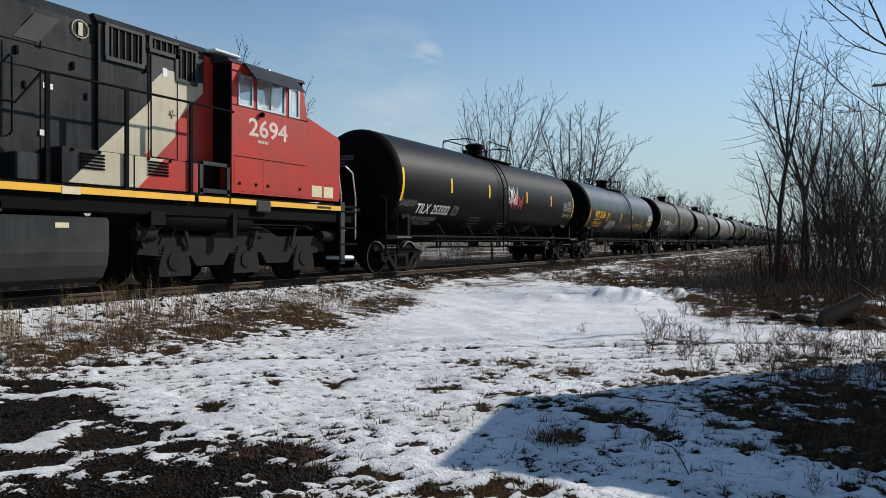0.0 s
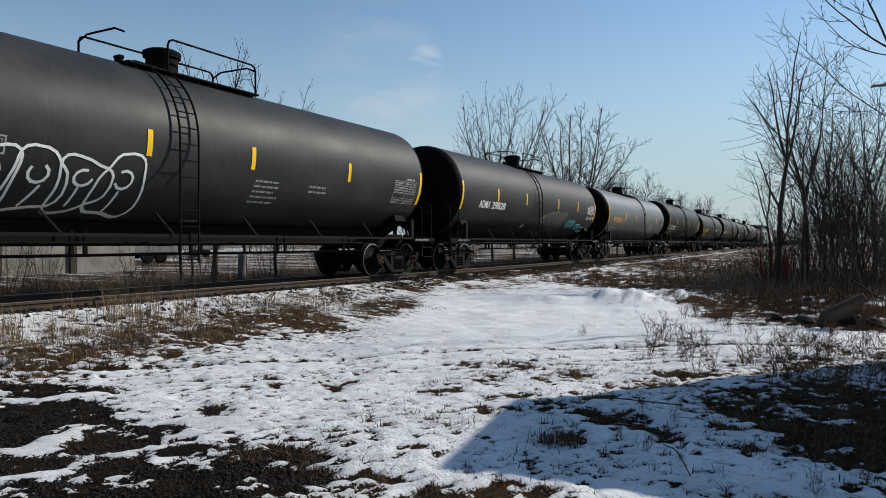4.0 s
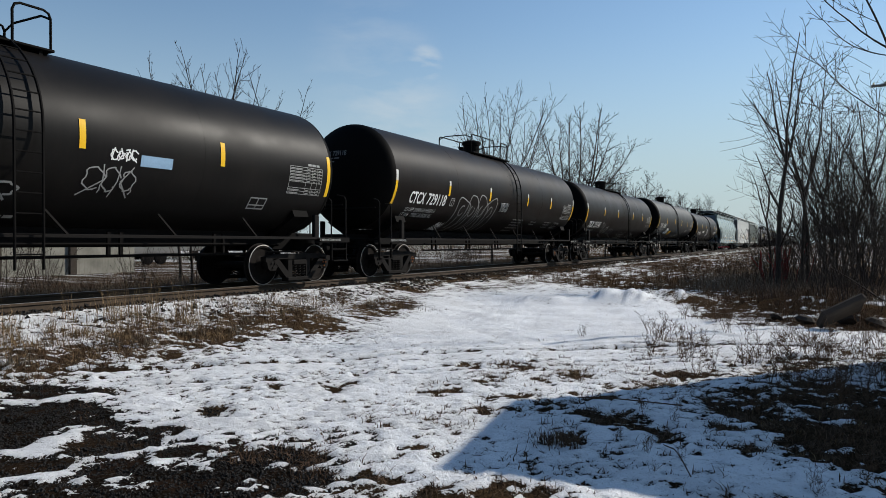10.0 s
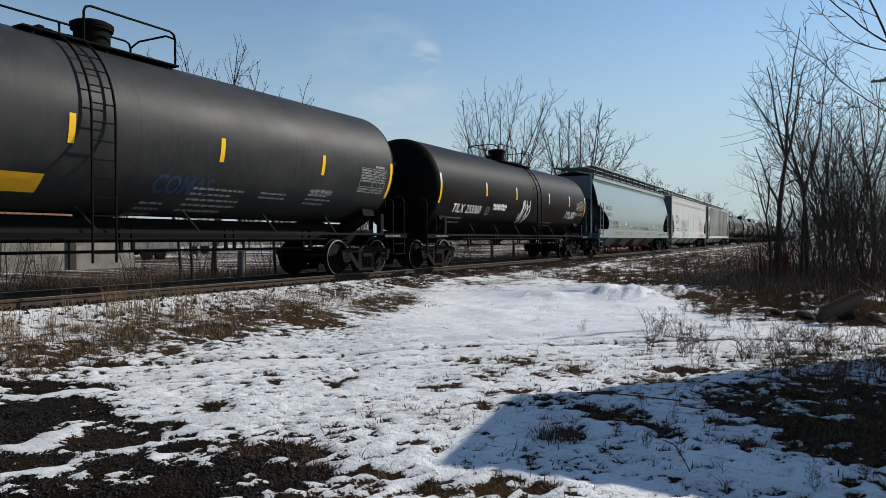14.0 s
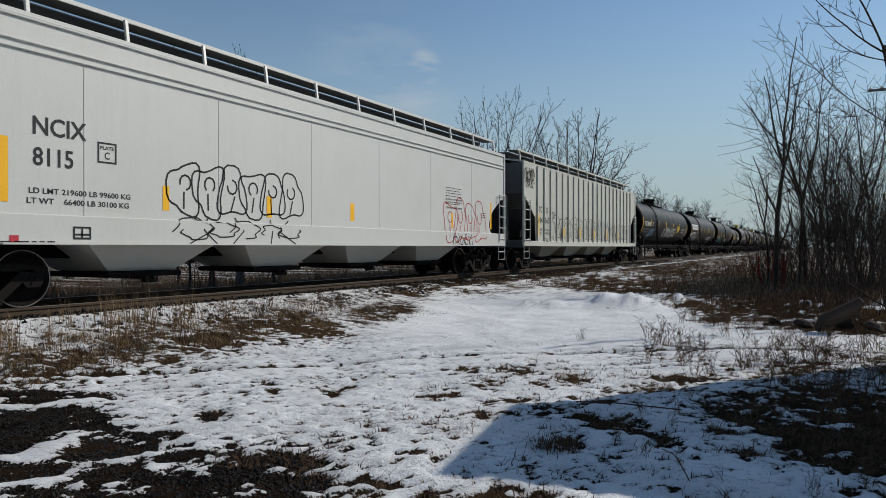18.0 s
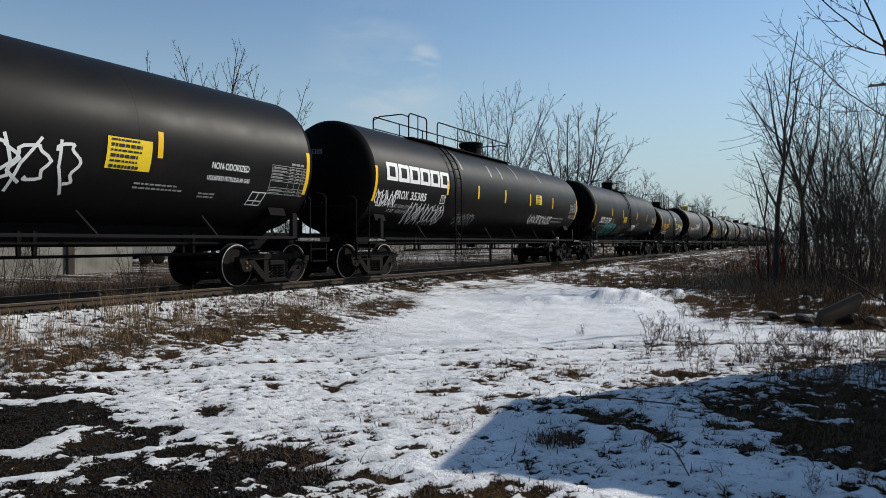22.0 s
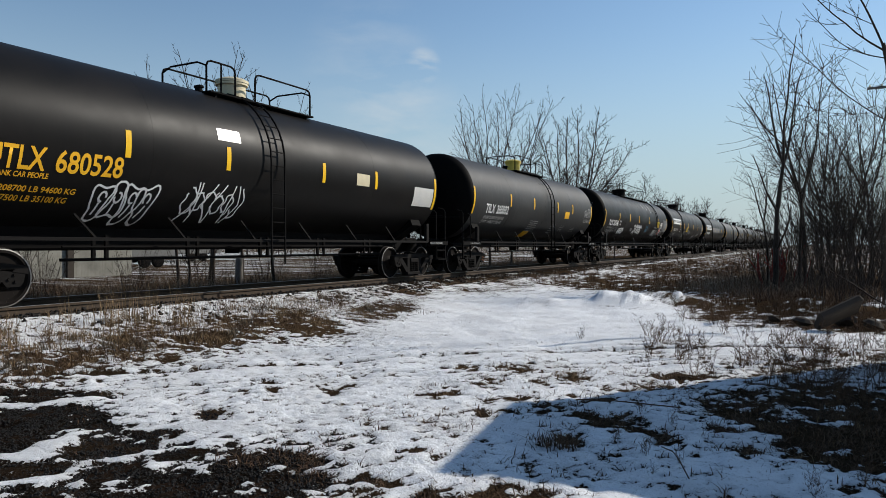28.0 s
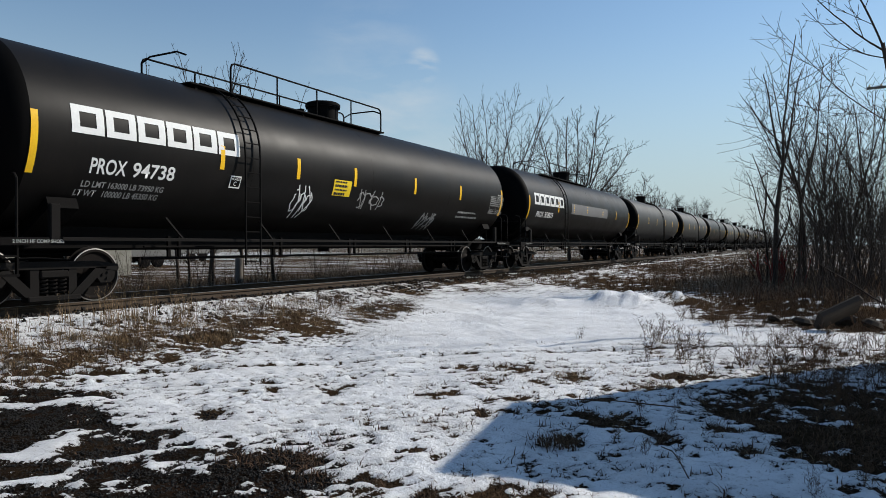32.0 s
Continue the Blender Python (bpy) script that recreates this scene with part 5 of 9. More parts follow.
        part("brace", Shape().box((1.30, y, 1.27), (0.03, 0.035, 0.5), Euler((radians(38), radians(-14), 0)).to_matrix()), M_TRUCK, car)
    cut = r - 0.02
    for end in (-1, 1):
        s = Shape()
        s.box((0, end * (half - 0.5), 0.98), (0.5, 2.9, 0.42), None, 0.03)
        for k in (-1, 1):
            s.prism([(k * 0.25, 0.95), (k * 1.22, 1.55), (k * 1.15, 1.72), (k * 0.25, 1.25)], end * (half - 0.95), end * (half - 0.45), "y")
        part("stub_sill", s, M_FRAME, car)
        # end platform with grab irons and steps
        s = Shape().box((0, end * (half + 0.42), 1.04), (2.9, 0.75, 0.05), None, 0.01)
        for k in (-1, 1):
            s.box((k * 1.45, end * (half + 0.25), 1.02), (0.06, 1.1, 0.12))
        part("end_platform", s, M_FRAME, car)
        for k in (-1, 1):
            g = Shape()
            x = k * 1.42
            ya, yb = end * (half + 0.15), end * (half + 0.72)
            g.pipe([(x, yb, 1.06), (x, yb, 2.02), (x - k * 0.05, yb, 2.1), (x - k * 0.22, yb - end * 0.06, 2.14)], 0.018, 6)
            g.pipe([(x, ya, 1.06), (x, ya, 1.95), (x - k * 0.06, ya, 2.02), (x - k * 0.2, ya, 2.02)], 0.018, 6)
            part("grab_iron", g, M_TRUCK, car)
            st = Shape()
            for yy in (ya, yb):
                st.box((x, yy, 0.78), (0.05, 0.03, 0.56))
            st.box((x, (ya + yb) / 2, 0.52), (0.16, 0.57, 0.03))
            st.box((x, (ya + yb) / 2, 0.80), (0.06, 0.57, 0.03))
            part("step", st, M_FRAME, car)
            part("saddle_post", Shape().box((k * 1.40, end * (half - 0.42), 1.32), (0.10, 0.16, 0.56), None, 0.015), M_TRUCK, car)
        s = Shape()
        s.pipe([(-1.3, end * (half + 0.74), 1.9), (1.3, end * (half + 0.74), 1.9)], 0.018, 6)
        part("end_rail", s, M_FRAME, car)
        part("coupler", coupler_shape(end, end * (half + 1.37)), M_FRAME, car, "", 30)
        add_truck(car, end * (half - 0.62), rng)
    if spec.get("brake", True):
        e = 1
        s = Shape().lathe([(0.26, -0.015), (0.285, -0.015), (0.285, 0.015), (0.26, 0.015), (0.26, -0.015)], 24, "y", (0.55, e * (half + 0.68), 1.95))
        for i in range(5):
            a = 1.257 * i
            s.rod((0.55, e * (half + 0.68), 1.95), (0.55 + 0.27 * math.cos(a), e * (half + 0.68), 1.95 + 0.27 * math.sin(a)), 0.012, n=5)
        s.rod((0.55, e * (half + 0.68), 1.95), (0.55, e * (half + 0.68), 1.08), 0.03, n=6)
        part("brake_wheel", s, M_FRAME, car)
    if spec.get("reservoir"):
        part("reservoir", Shape().lathe([(0.01, -0.46), (0.14, -0.42), (0.185, -0.34), (0.185, 0.34), (0.14, 0.42), (0.01, 0.46)], 20, "y", (1.18, half + 0.06, 1.27)), M_TRUCK, car, "dusty grey air reservoir on the end platform", 40)
    part("outlet", Shape().lathe([(0.35, 0.0), (0.3, -0.3), (0.16, -0.35), (0.16, -0.5), (0.01, -0.5)], 18, "z", (0, man, zc - r + 0.06)), M_FRAME, car)
    # low pipe on paired hangers
    s = Shape().rod((1.0, -half + 2.3, 0.72), (1.0, half - 2.3, 0.72), 0.03, n=6).rod((1.05, -half + 2.3, 0.93), (1.05, half - 2.3, 0.93), 0.022, n=6)
    for i in range(5):
        y = -half + 3.0 + (2 * half - 6) * i / 4
        for d in (-0.12, 0.12):
            s.box((1.0, y + d, 0.92), (0.05, 0.06, 0.42))
    part("brake_pipe", s, M_FRAME, car)
    sill = Side(car, 1.484, None, 0.002)
    for y in (-half - 0.25, half - 0.35):
        sill.text("2 INCH HF COMP SHOES", y, 1.02, 0.78, 0.055, M_GREYINK, "small white stencil on the sill end")
    # reflective strips: tall at the ends, short between
    side = Side(car, r, zc)
    two = spec.get("strip", "y")
    d, e = spec.get("drop", 0.0), spec.get("middrop", 0.0)
    for y, hi, lo in [(y, hi - d - (e if hi < 2.95 else 0), lo - d - (e if hi < 2.95 else 0)) for y, hi, lo in [(0.05, 2.98, 2.05)] + [(q, 2.9, 2.44) for q in spec["stripes"]] + [(2 * half - 0.05, 2.98, 2.05)]]:
        w = 0.11
        if two == "y":
            side.panel(y - half, (hi + lo) / 2, w, hi - lo, M_YELLOW, "", "reflective_strip")
        else:
            m = lo + (hi - lo) * 0.68
            side.panel(y - half, (lo + m) / 2, w, m - lo, M_YELLOW, "", "reflective_strip")
            side.panel(y - half, (m + hi) / 2, w, hi - m, M_SILVER, "", "reflective_strip")
    side.diamond(half - 0.42, 1.45, 0.30, *spec.get("placard", (M_FRAME, M_TRUCK)), spec.get("hazard", ""))
    return car, side, half


CARS = [
    dict(left=16.29, len=15.37, top=4.14, mat=M_TANK, lad=7.05, man=7.65, stripes=(2.95, 5.82, 9.39, 12.24), seed=1, strip="y"),
    dict(left=34.54, len=15.22, top=4.17, mat=M_TANK_GLOSS, lad=8.3, man=7.3, stripes=(3.45, 6.40, 9.20, 12.00), seed=2, drop=0.38),
    dict(left=52.83, len=15.75, top=4.30, mat=M_TANK_DUSTY, lad=7.2, man=7.9, stripes=(3.55, 6.44, 8.94, 12.24), seed=3),
    dict(left=71.24, len=15.35, top=4.20, mat=M_TANK_DUSTY, lad=7.0, man=7.7, stripes=(2.9, 5.7, 9.54, 12.36), seed=4),
    dict(left=89.40, len=15.44, top=4.14, mat=M_TANK_GREY, lad=8.67, man=7.51, stripes=(3.87, 6.62, 10.01, 12.9), seed=5, strip="y", middrop=0.16),
    dict(left=107.54, len=15.67, top=4.34, mat=M_TANK, lad=7.15, man=8.0, stripes=(3.37, 6.29, 9.66, 12.71), seed=6),
    dict(left=126.09, len=15.4, top=4.15, mat=M_TANK, lad=8.24, man=7.2, stripes=(3.44, 6.35, 9.14, 12.05), seed=7),
    dict(left=144.43, len=15.7, top=4.34, mat=M_TANK_BROWN, lad=8.66, man=7.71, stripes=(3.18, 6.27, 9.88, 12.61), seed=8, strip="2"),
    dict(left=162.5, len=15.28, top=4.22, mat=M_TANK_BROWN, lad=8.36, man=7.61, stripes=(3.25, 6.20, 9.86, 12.56), seed=9, strip="2"),
    dict(left=180.80, len=15.7, top=4.38, mat=M_TANK_DUSTY, lad=7.0, man=7.9, stripes=(3.13, 6.54, 9.63, 12.75), seed=10, walk=(6.2, 9.2)),
    dict(left=199.25, len=15.1, top=4.12, mat=M_TANK_BROWN, lad=8.36, man=7.59, stripes=(3.39, 6.14, 9.83, 12.61), seed=11, strip="2"),
    dict(left=281.0, len=18.4, r=1.53, top=4.28, mat=M_TANK, lad=4.1, man=9.1, stripes=(2.67, 5.40, 8.30, 11.34, 14.35), seed=15, long=1, walk=(3.6, 11.0), railh=0.68, placard=(M_REDINK, M_WHITE), hazard="1075"),
    dict(left=302.09, len=17.4, r=1.53, top=4.28, mat=M_TANK, lad=4.57, man=8.8, stripes=(4.05, 6.32, 8.65, 11.21, 13.92), seed=16, long=1, walk=(3.1, 10.9), railh=0.76, jacket=(5.3, 7.6, 8.6, 10.2, 12.9), placard=(M_REDINK, M_WHITE), hazard="1075"),
    dict(left=322.88, len=15.85, top=4.3, mat=M_TANK, lad=7.3, man=8.0, stripes=(3.51, 6.09, 9.72, 12.73), seed=17, placard=(M_SILVER, M_WHITE)),
    dict(left=341.7, len=9.2, r=1.38, top=3.85, mat=M_TANK, lad=4.6, man=4.7, stripes=(3.18, 5.9), seed=18, walk=(2.6, 6.6), railh=1.15),
    dict(left=354.3, len=14.0, top=4.2, mat=M_TANK_DUSTY, lad=7.7, man=6.9, stripes=(3.12, 6.14, 8.60, 10.85), seed=19, manmat=M_YELLOWBOX, manlabel="yellow painted manway"),
    dict(left=371.59, len=13.9, top=4.22, mat=M_TANK, lad=6.75, man=7.0, stripes=(3.19, 5.45, 8.45, 10.65), seed=20, manmat=M_CREAM, manlabel="cream painted manway"),
    dict(left=388.19, len=14.1, top=4.18, mat=M_TANK_DUSTY, lad=7.78, man=7.01, stripes=(3.27, 5.77, 8.74, 10.90), seed=21, reservoir=True, manmat=M_YELLOWBOX, manlabel="yellow painted manway"),
    dict(left=404.94, len=18.1, r=1.53, top=4.24, mat=M_TANK, lad=13.88, man=9.06, stripes=(3.20, 5.85, 8.46, 11.66, 14.66), seed=22, long=1, walk=(6.6, 14.6), railh=0.85, jacket=(10.5, 11.5, 12.5), placard=(M_REDINK, M_WHITE), hazard="1075"),
    dict(left=425.63, len=17.4, r=1.53, top=4.29, mat=M_TANK, lad=4.44, man=8.77, stripes=(3.73, 5.98, 8.15, 11.11, 14.01), seed=23, long=1, walk=(3.6, 10.6), railh=0.68),
    dict(left=445.8, len=17.2, r=1.53, top=4.28, mat=M_TANK, lad=4.5, man=8.6, stripes=(3.7, 6.0, 8.2, 11.1, 14.0), seed=24, long=1, walk=(3.6, 10.6), railh=0.68),
    dict(left=465.8, len=15.4, top=4.2, mat=M_TANK_DUSTY, lad=8.3, man=7.6, stripes=(3.3, 6.2, 9.6, 12.5), seed=25),
    dict(left=484.0, len=15.4, top=4.2, mat=M_TANK_DUSTY, lad=8.3, man=7.6, stripes=(3.3, 6.2, 9.6, 12.5), seed=26),
    dict(left=502.2, len=15.4, top=4.2, mat=M_TANK, lad=8.3, man=7.6, stripes=(3.3, 6.2, 9.6, 12.5), seed=27),
    dict(left=520.4, len=15.4, top=4.2, mat=M_TANK_DUSTY, lad=8.3, man=7.6, stripes=(3.3, 6.2, 9.6, 12.5), seed=28),
    dict(left=556.8, len=15.4, top=4.2, mat=M_TANK_DUSTY, lad=8.3, man=7.6, stripes=(3.3, 6.2, 9.6, 12.5), seed=30),
    dict(left=575.0, len=15.4, top=4.2, mat=M_TANK, lad=8.3, man=7.6, stripes=(3.3, 6.2, 9.6, 12.5), seed=31),
    dict(left=593.2, len=15.4, top=4.2, mat=M_TANK_DUSTY, lad=8.3, man=7.6, stripes=(3.3, 6.2, 9.6, 12.5), seed=32),
    dict(left=611.4, len=15.4, top=4.2, mat=M_TANK, lad=8.3, man=7.6, stripes=(3.3, 6.2, 9.6, 12.5), seed=33),
    dict(left=629.6, len=15.4, top=4.2, mat=M_TANK_DUSTY, lad=8.3, man=7.6, stripes=(3.3, 6.2, 9.6, 12.5), seed=34),
    dict(left=538.6, len=15.4, top=4.2, mat=M_TANK, lad=8.3, man=7.6, stripes=(3.3, 6.2, 9.6, 12.5), seed=29),
]
LABELS = {M_TANK_GLOSS.name: "glossy black tank car with orange-yellow lettering", M_TANK_GREY.name: "faded grey tank car with yellow lettering and ladder",
          M_TANK_DUSTY.name: "dusty dark grey tank car with yellow reflective strips", M_TANK_BROWN.name: "brownish black tank car with silver and yellow strips",
          M_TANK.name: "black tank car with white stencils and yellow strips"}
SIDES = {}
for spec in CARS:
    spec["label"] = LABELS[spec["mat"].name]
    if spec.get("long"):
        spec["label"] = "long black tank car with a railed top walkway"
    if spec["len"] < 10:
        spec["label"] = "short black tank car with a railed top platform"
    SIDES[spec["seed"]] = tank_car(spec)


# ---------------------------------------------------------------- covered hopper cars
def side_outline(h, cut):
    """Outline of one side sheet, with the cut-away corners over the trucks."""
    if cut == "straight":
        left = [(-h, 4.36), (-h, 3.14), (-h + 1.36, 2.18), (-h + 1.44, 1.2)]
        right = [(h - 1.44, 1.2), (h - 1.36, 2.18), (h, 3.14), (h, 4.36)]
    else:
        k = 1.0 if cut == "oval" else 1.5
        pts = [(0.0, 4.36), (0.0, 2.72), (0.42, 2.66), (0.62, 2.5), (1.0, 2.28), (1.28, 2.0), (1.36, 1.72), (1.28, 1.52), (1.1, 1.43)]
        left = [(-h + a * (k if a > 0.3 else 1), b) for a, b in pts]
        right = [(-a, b) for a, b in left[::-1]]
    return left + right


def bulge(z):
    """Half width of the round-sided hopper at a height."""
    return 1.55 - (6.0 - math.sqrt(6.0 ** 2 - (z - 1.9) ** 2))


def round_sheet(outline, k):
    """A side sheet bent to the round-sided section."""
    me = Shape().prism(outline, k * 0.0, k * 0.03, "x").mesh("side_sheet", M_HOPPER_A)
    bm = bmesh.new()
    bm.from_mesh(me)
    for i in range(1, 26):
        bmesh.ops.bisect_plane(bm, geom=bm.verts[:] + bm.edges[:] + bm.faces[:], plane_co=(0, 0, 1.43 + 0.105 * i), plane_no=(0, 0, 1))
    for v in bm.verts:
        v.co.x += k * (bulge(v.co.z) - 0.03)
    bm.to_mesh(me)
    bm.free()
    me.shade_smooth()
    me.set_sharp_from_angle(angle=radians(30))
    return me


class RoundSide(Side):
    """Marks on the round-sided hopper."""

    def place(self, y, z, h=0.0):
        return ((self.r + 0.058 if z < self.sill else bulge(z)) + self.lift + h, y, z)


def hopper_car(left, length, mat, endmat, cut, label, seed, bays=4):
    h = length / 2
    rng = random.Random(seed)
    car = thing("covered_hopper_car", (0, left + h, RAIL_Z), label, "hopper car", "cars of the freight train")
    TRAIN.append((car, left + h))
    core = [(-h + 0.04, 4.34), (-h + 0.04, 3.1), (-h + 2.9, 1.2), (h - 2.9, 1.2), (h - 0.04, 3.1), (h - 0.04, 4.34)]
    part("slope_sheet_body", Shape().prism(core, -1.05 if cut == "wide" else -1.49, 1.05 if cut == "wide" else 1.49, "x"), endmat, car, "dark end and slope sheets", None)
    for k in (-1, 1):
        if cut == "wide":
            put("side_sheet", round_sheet([(a, min(b, 4.06)) for a, b in side_outline(h, cut)], k), car)
            part("roof_fascia", Shape().box((k * 1.225, 0, 4.30), (0.05, 2 * h, 0.30), None, 0.008), mat, car, "", None)
            part("roof_fascia_lip", Shape().box((k * 1.17, 0, 4.10), (0.04, 2 * h, 0.12)).box((k * 1.235, 0, 4.16), (0.07, 2 * h, 0.03)), mat, car, "rain gutter under the roof edge", None)
        else:
            part("side_sheet", Shape().prism(side_outline(h, cut), k * 1.50, k * 1.53, "x"), mat, car, "", 30)
        zt = 1.2 if cut == "straight" else 1.44
        part("side_sill", Shape().box((k * 1.53, 0, (0.99 + zt) / 2), (0.10, 2 * h, zt - 0.99), None, 0.012).box((k * 1.56, 0, 1.0), (0.16, 2 * h - 3.0, 0.025)), mat, car, "", None)
        part("roof_sheet", Shape().prism([(k * (1.25 if cut == "wide" else 1.54), 4.33), (k * (1.25 if cut == "wide" else 1.54), 4.40), (k * 0.3, 4.62), (k * 0.3, 4.55)], -h, h, "y"), mat, car, "", None)
        if cut == "oval":
            seam = Shape().box((0, 0, 2.62), (0.004, 0.012, 2.35)).mesh("panel_seam", M_GREYINK)
            for i in range(1, 7):
                put("panel_seam", seam, car, (k * 1.531, -h + 2 * h * i / 7, 0))
            for z in (3.84, 3.96, 4.3):
                part("side_ridge", Shape().box((k * 1.545, 0, z), (0.05, 2 * h - 0.1, 0.035), None, 0.01), mat, car, "", None)
        # roof walk on brackets
        part("roof_walk", Shape().box((k * 0.98, 0, 4.86), (0.42, 2 * h - 0.5, 0.03)), M_ROOF, car, "dark grated roof walk", None)
        part("walk_edge", Shape().box((k * 1.2, 0, 4.875), (0.03, 2 * h - 0.4, 0.07)), mat, car, "", None)
        n = 13 if cut == "straight" else 12
        br = Shape().box((0, 0, 0), (0.05, 0.07, 0.50), None, 0.008).mesh("walk_bracket", M_ROOF if cut == "wide" else mat)
        for i in range(n):
            y = -h + 0.35 + (2 * h - 0.7) * i / (n - 1)
            ob = put("walk_bracket", br, car, (k * 1.25, y, 4.62))
            ob.rotation_euler[1] = radians(-8 * k)
    part("hatch_trough", Shape().box((0, 0, 4.70), (1.5, 2 * h - 0.9, 0.30), None, 0.06), M_ROOF, car, "dark trough hatch cover", None)
    if cut == "straight":
        rib = Shape().box((0, 0, 2.72), (0.055, 0.075, 3.2), None, 0.01).mesh("side_post", mat)
        for k in (-1, 1):
            for i in range(21):
                put("side_post", rib, car, (k * 1.56, -h + 1.55 + 0.82 * i, 0))
    # bottom bays with discharge gates
    span_y = 2 * h - 5.4
    for i in range(bays):
        y = -h + 2.7 + span_y * (i + 0.5) / bays
        w = span_y / bays * 0.47
        v = [(a * 1.35, y + b * w, 1.22) for a, b in ((-1, -1), (1, -1), (1, 1), (-1, 1))] + [(a * 0.75, y + b * w * 0.42, 0.52) for a, b in ((-1, -1), (1, -1), (1, 1), (-1, 1))]
        s = Shape().add(v, [(0, 1, 2, 3), (7, 6, 5, 4), (0, 4, 5, 1), (1, 5, 6, 2), (2, 6, 7, 3), (3, 7, 4, 0)])
        bay = part("hopper_bay", s, mat, car, "", None)
        g = Shape().box((0, y, 0.46), (1.75, w * (0.4 if cut == "wide" else 0.95), 0.10), None, 0.02).rod((-1.0, y, 0.40), (1.1, y, 0.40), 0.04, n=8).box((0.95, y, 0.38), (0.12, 0.3, 0.14), None, 0.02)
        part("discharge_gate", g, M_REDINK if cut == "wide" else M_TRUCK, bay, "discharge gate under the bay")
    part("centre_sill", Shape().box((0, 0, 0.92), (0.4, 2 * h - 0.3, 0.32), None, 0.02), M_FRAME, car, "", None)
    for end in (-1, 1):
        add_truck(car, end * (h - 1.35), rng)
        part("coupler", coupler_shape(end, end * (h + 0.78)), M_FRAME, car, "", 30)
        part("end_sill", Shape().box((0, end * (h - 0.12), 1.08), (3.05, 0.24, 0.3), None, 0.02).box((0, end * (h - 0.7), 1.2), (2.9, 1.1, 0.03)), endmat, car, "", None)
        for k in (-1, 1):
            part("corner_post", Shape().box((k * (1.1 if cut == "wide" else 1.53), end * (h - 0.03), 2.72), (0.07, 0.09, 3.4), None, 0.01), mat, car, "", None)
            # corner ladder with its stirrup step
            s = Shape()
            ya, yb = end * (h - 0.03), end * (h - 0.6)
            s.rod((k * 1.6, yb, 1.15), (k * 1.6, yb, 2.85), 0.022, n=6)
            s.rod((k * 1.6, ya, 1.15), (k * 1.6, ya, 2.85), 0.022, n=6)
            for i in range(5):
                z = 1.25 + 0.4 * i
                s.rod((k * 1.6, ya, z), (k * 1.6, yb, z), 0.016, n=6)
            for z in (1.3, 2.75):
                for yy in (ya, yb):
                    s.rod((k * 1.5, yy, z), (k * 1.61, yy, z), 0.015, n=5)
            part("ladder", s, mat, car)
            s = Shape().pipe([(k * 1.56, ya, 1.05), (k * 1.56, ya, 0.5), (k * 1.56, yb, 0.5), (k * 1.56, yb, 1.05)], 0.018, 6)
            s.rod((k * 1.56, ya, 0.78), (k * 1.56, yb, 0.78), 0.014, n=5)
            part("stirrup_step", s, mat, car)
            part("end_post", Shape().box((k * 0.75, end * (h - 0.2), 2.1), (0.09, 0.09, 1.9), None, 0.01), endmat, car, "", None)
        part("end_grab", Shape().rod((-1.4, end * (h - 0.02), 2.5), (1.4, end * (h - 0.02), 2.5), 0.018, n=6), endmat, car)
    part("air_tank", Shape().lathe([(0.01, -0.6), (0.2, -0.52), (0.22, -0.4), (0.22, 0.4), (0.2, 0.52), (0.01, 0.6)], 16, "y", (0.9, h - 0.9, 1.55)), M_FRAME, car)
    part("brake_valve", Shape().box((0.95, -h + 0.75, 1.5), (0.4, 0.3, 0.4), None, 0.05).rod((0.9, -h + 0.75, 1.6), (1.2, -h + 0.75, 1.75), 0.06, n=10), M_TRUCK, car)
    if cut == "wide":
        return car, RoundSide(car, 1.53, None, 0.004, 1.44), h
    return car, Side(car, 1.53, None, 0.004, 1.2 if cut == "straight" else 1.44), h


SIDES[12] = hopper_car(216.75, 19.5, M_HOPPER_A, M_BLUEGREY, "wide", "glossy pale grey-green covered hopper car", 12)
# M_DARKEND darkens the ends below the side colour, for their shade
SIDES[13] = hopper_car(237.75, 19.5, M_HOPPER_B, M_DARKEND, "oval", "off-white covered hopper car with sprayed outlines", 13)
SIDES[14] = hopper_car(259.13, 19.4, M_HOPPER_C, M_DARKEND, "straight", "chalky grey ribbed covered hopper car with graffiti", 14)


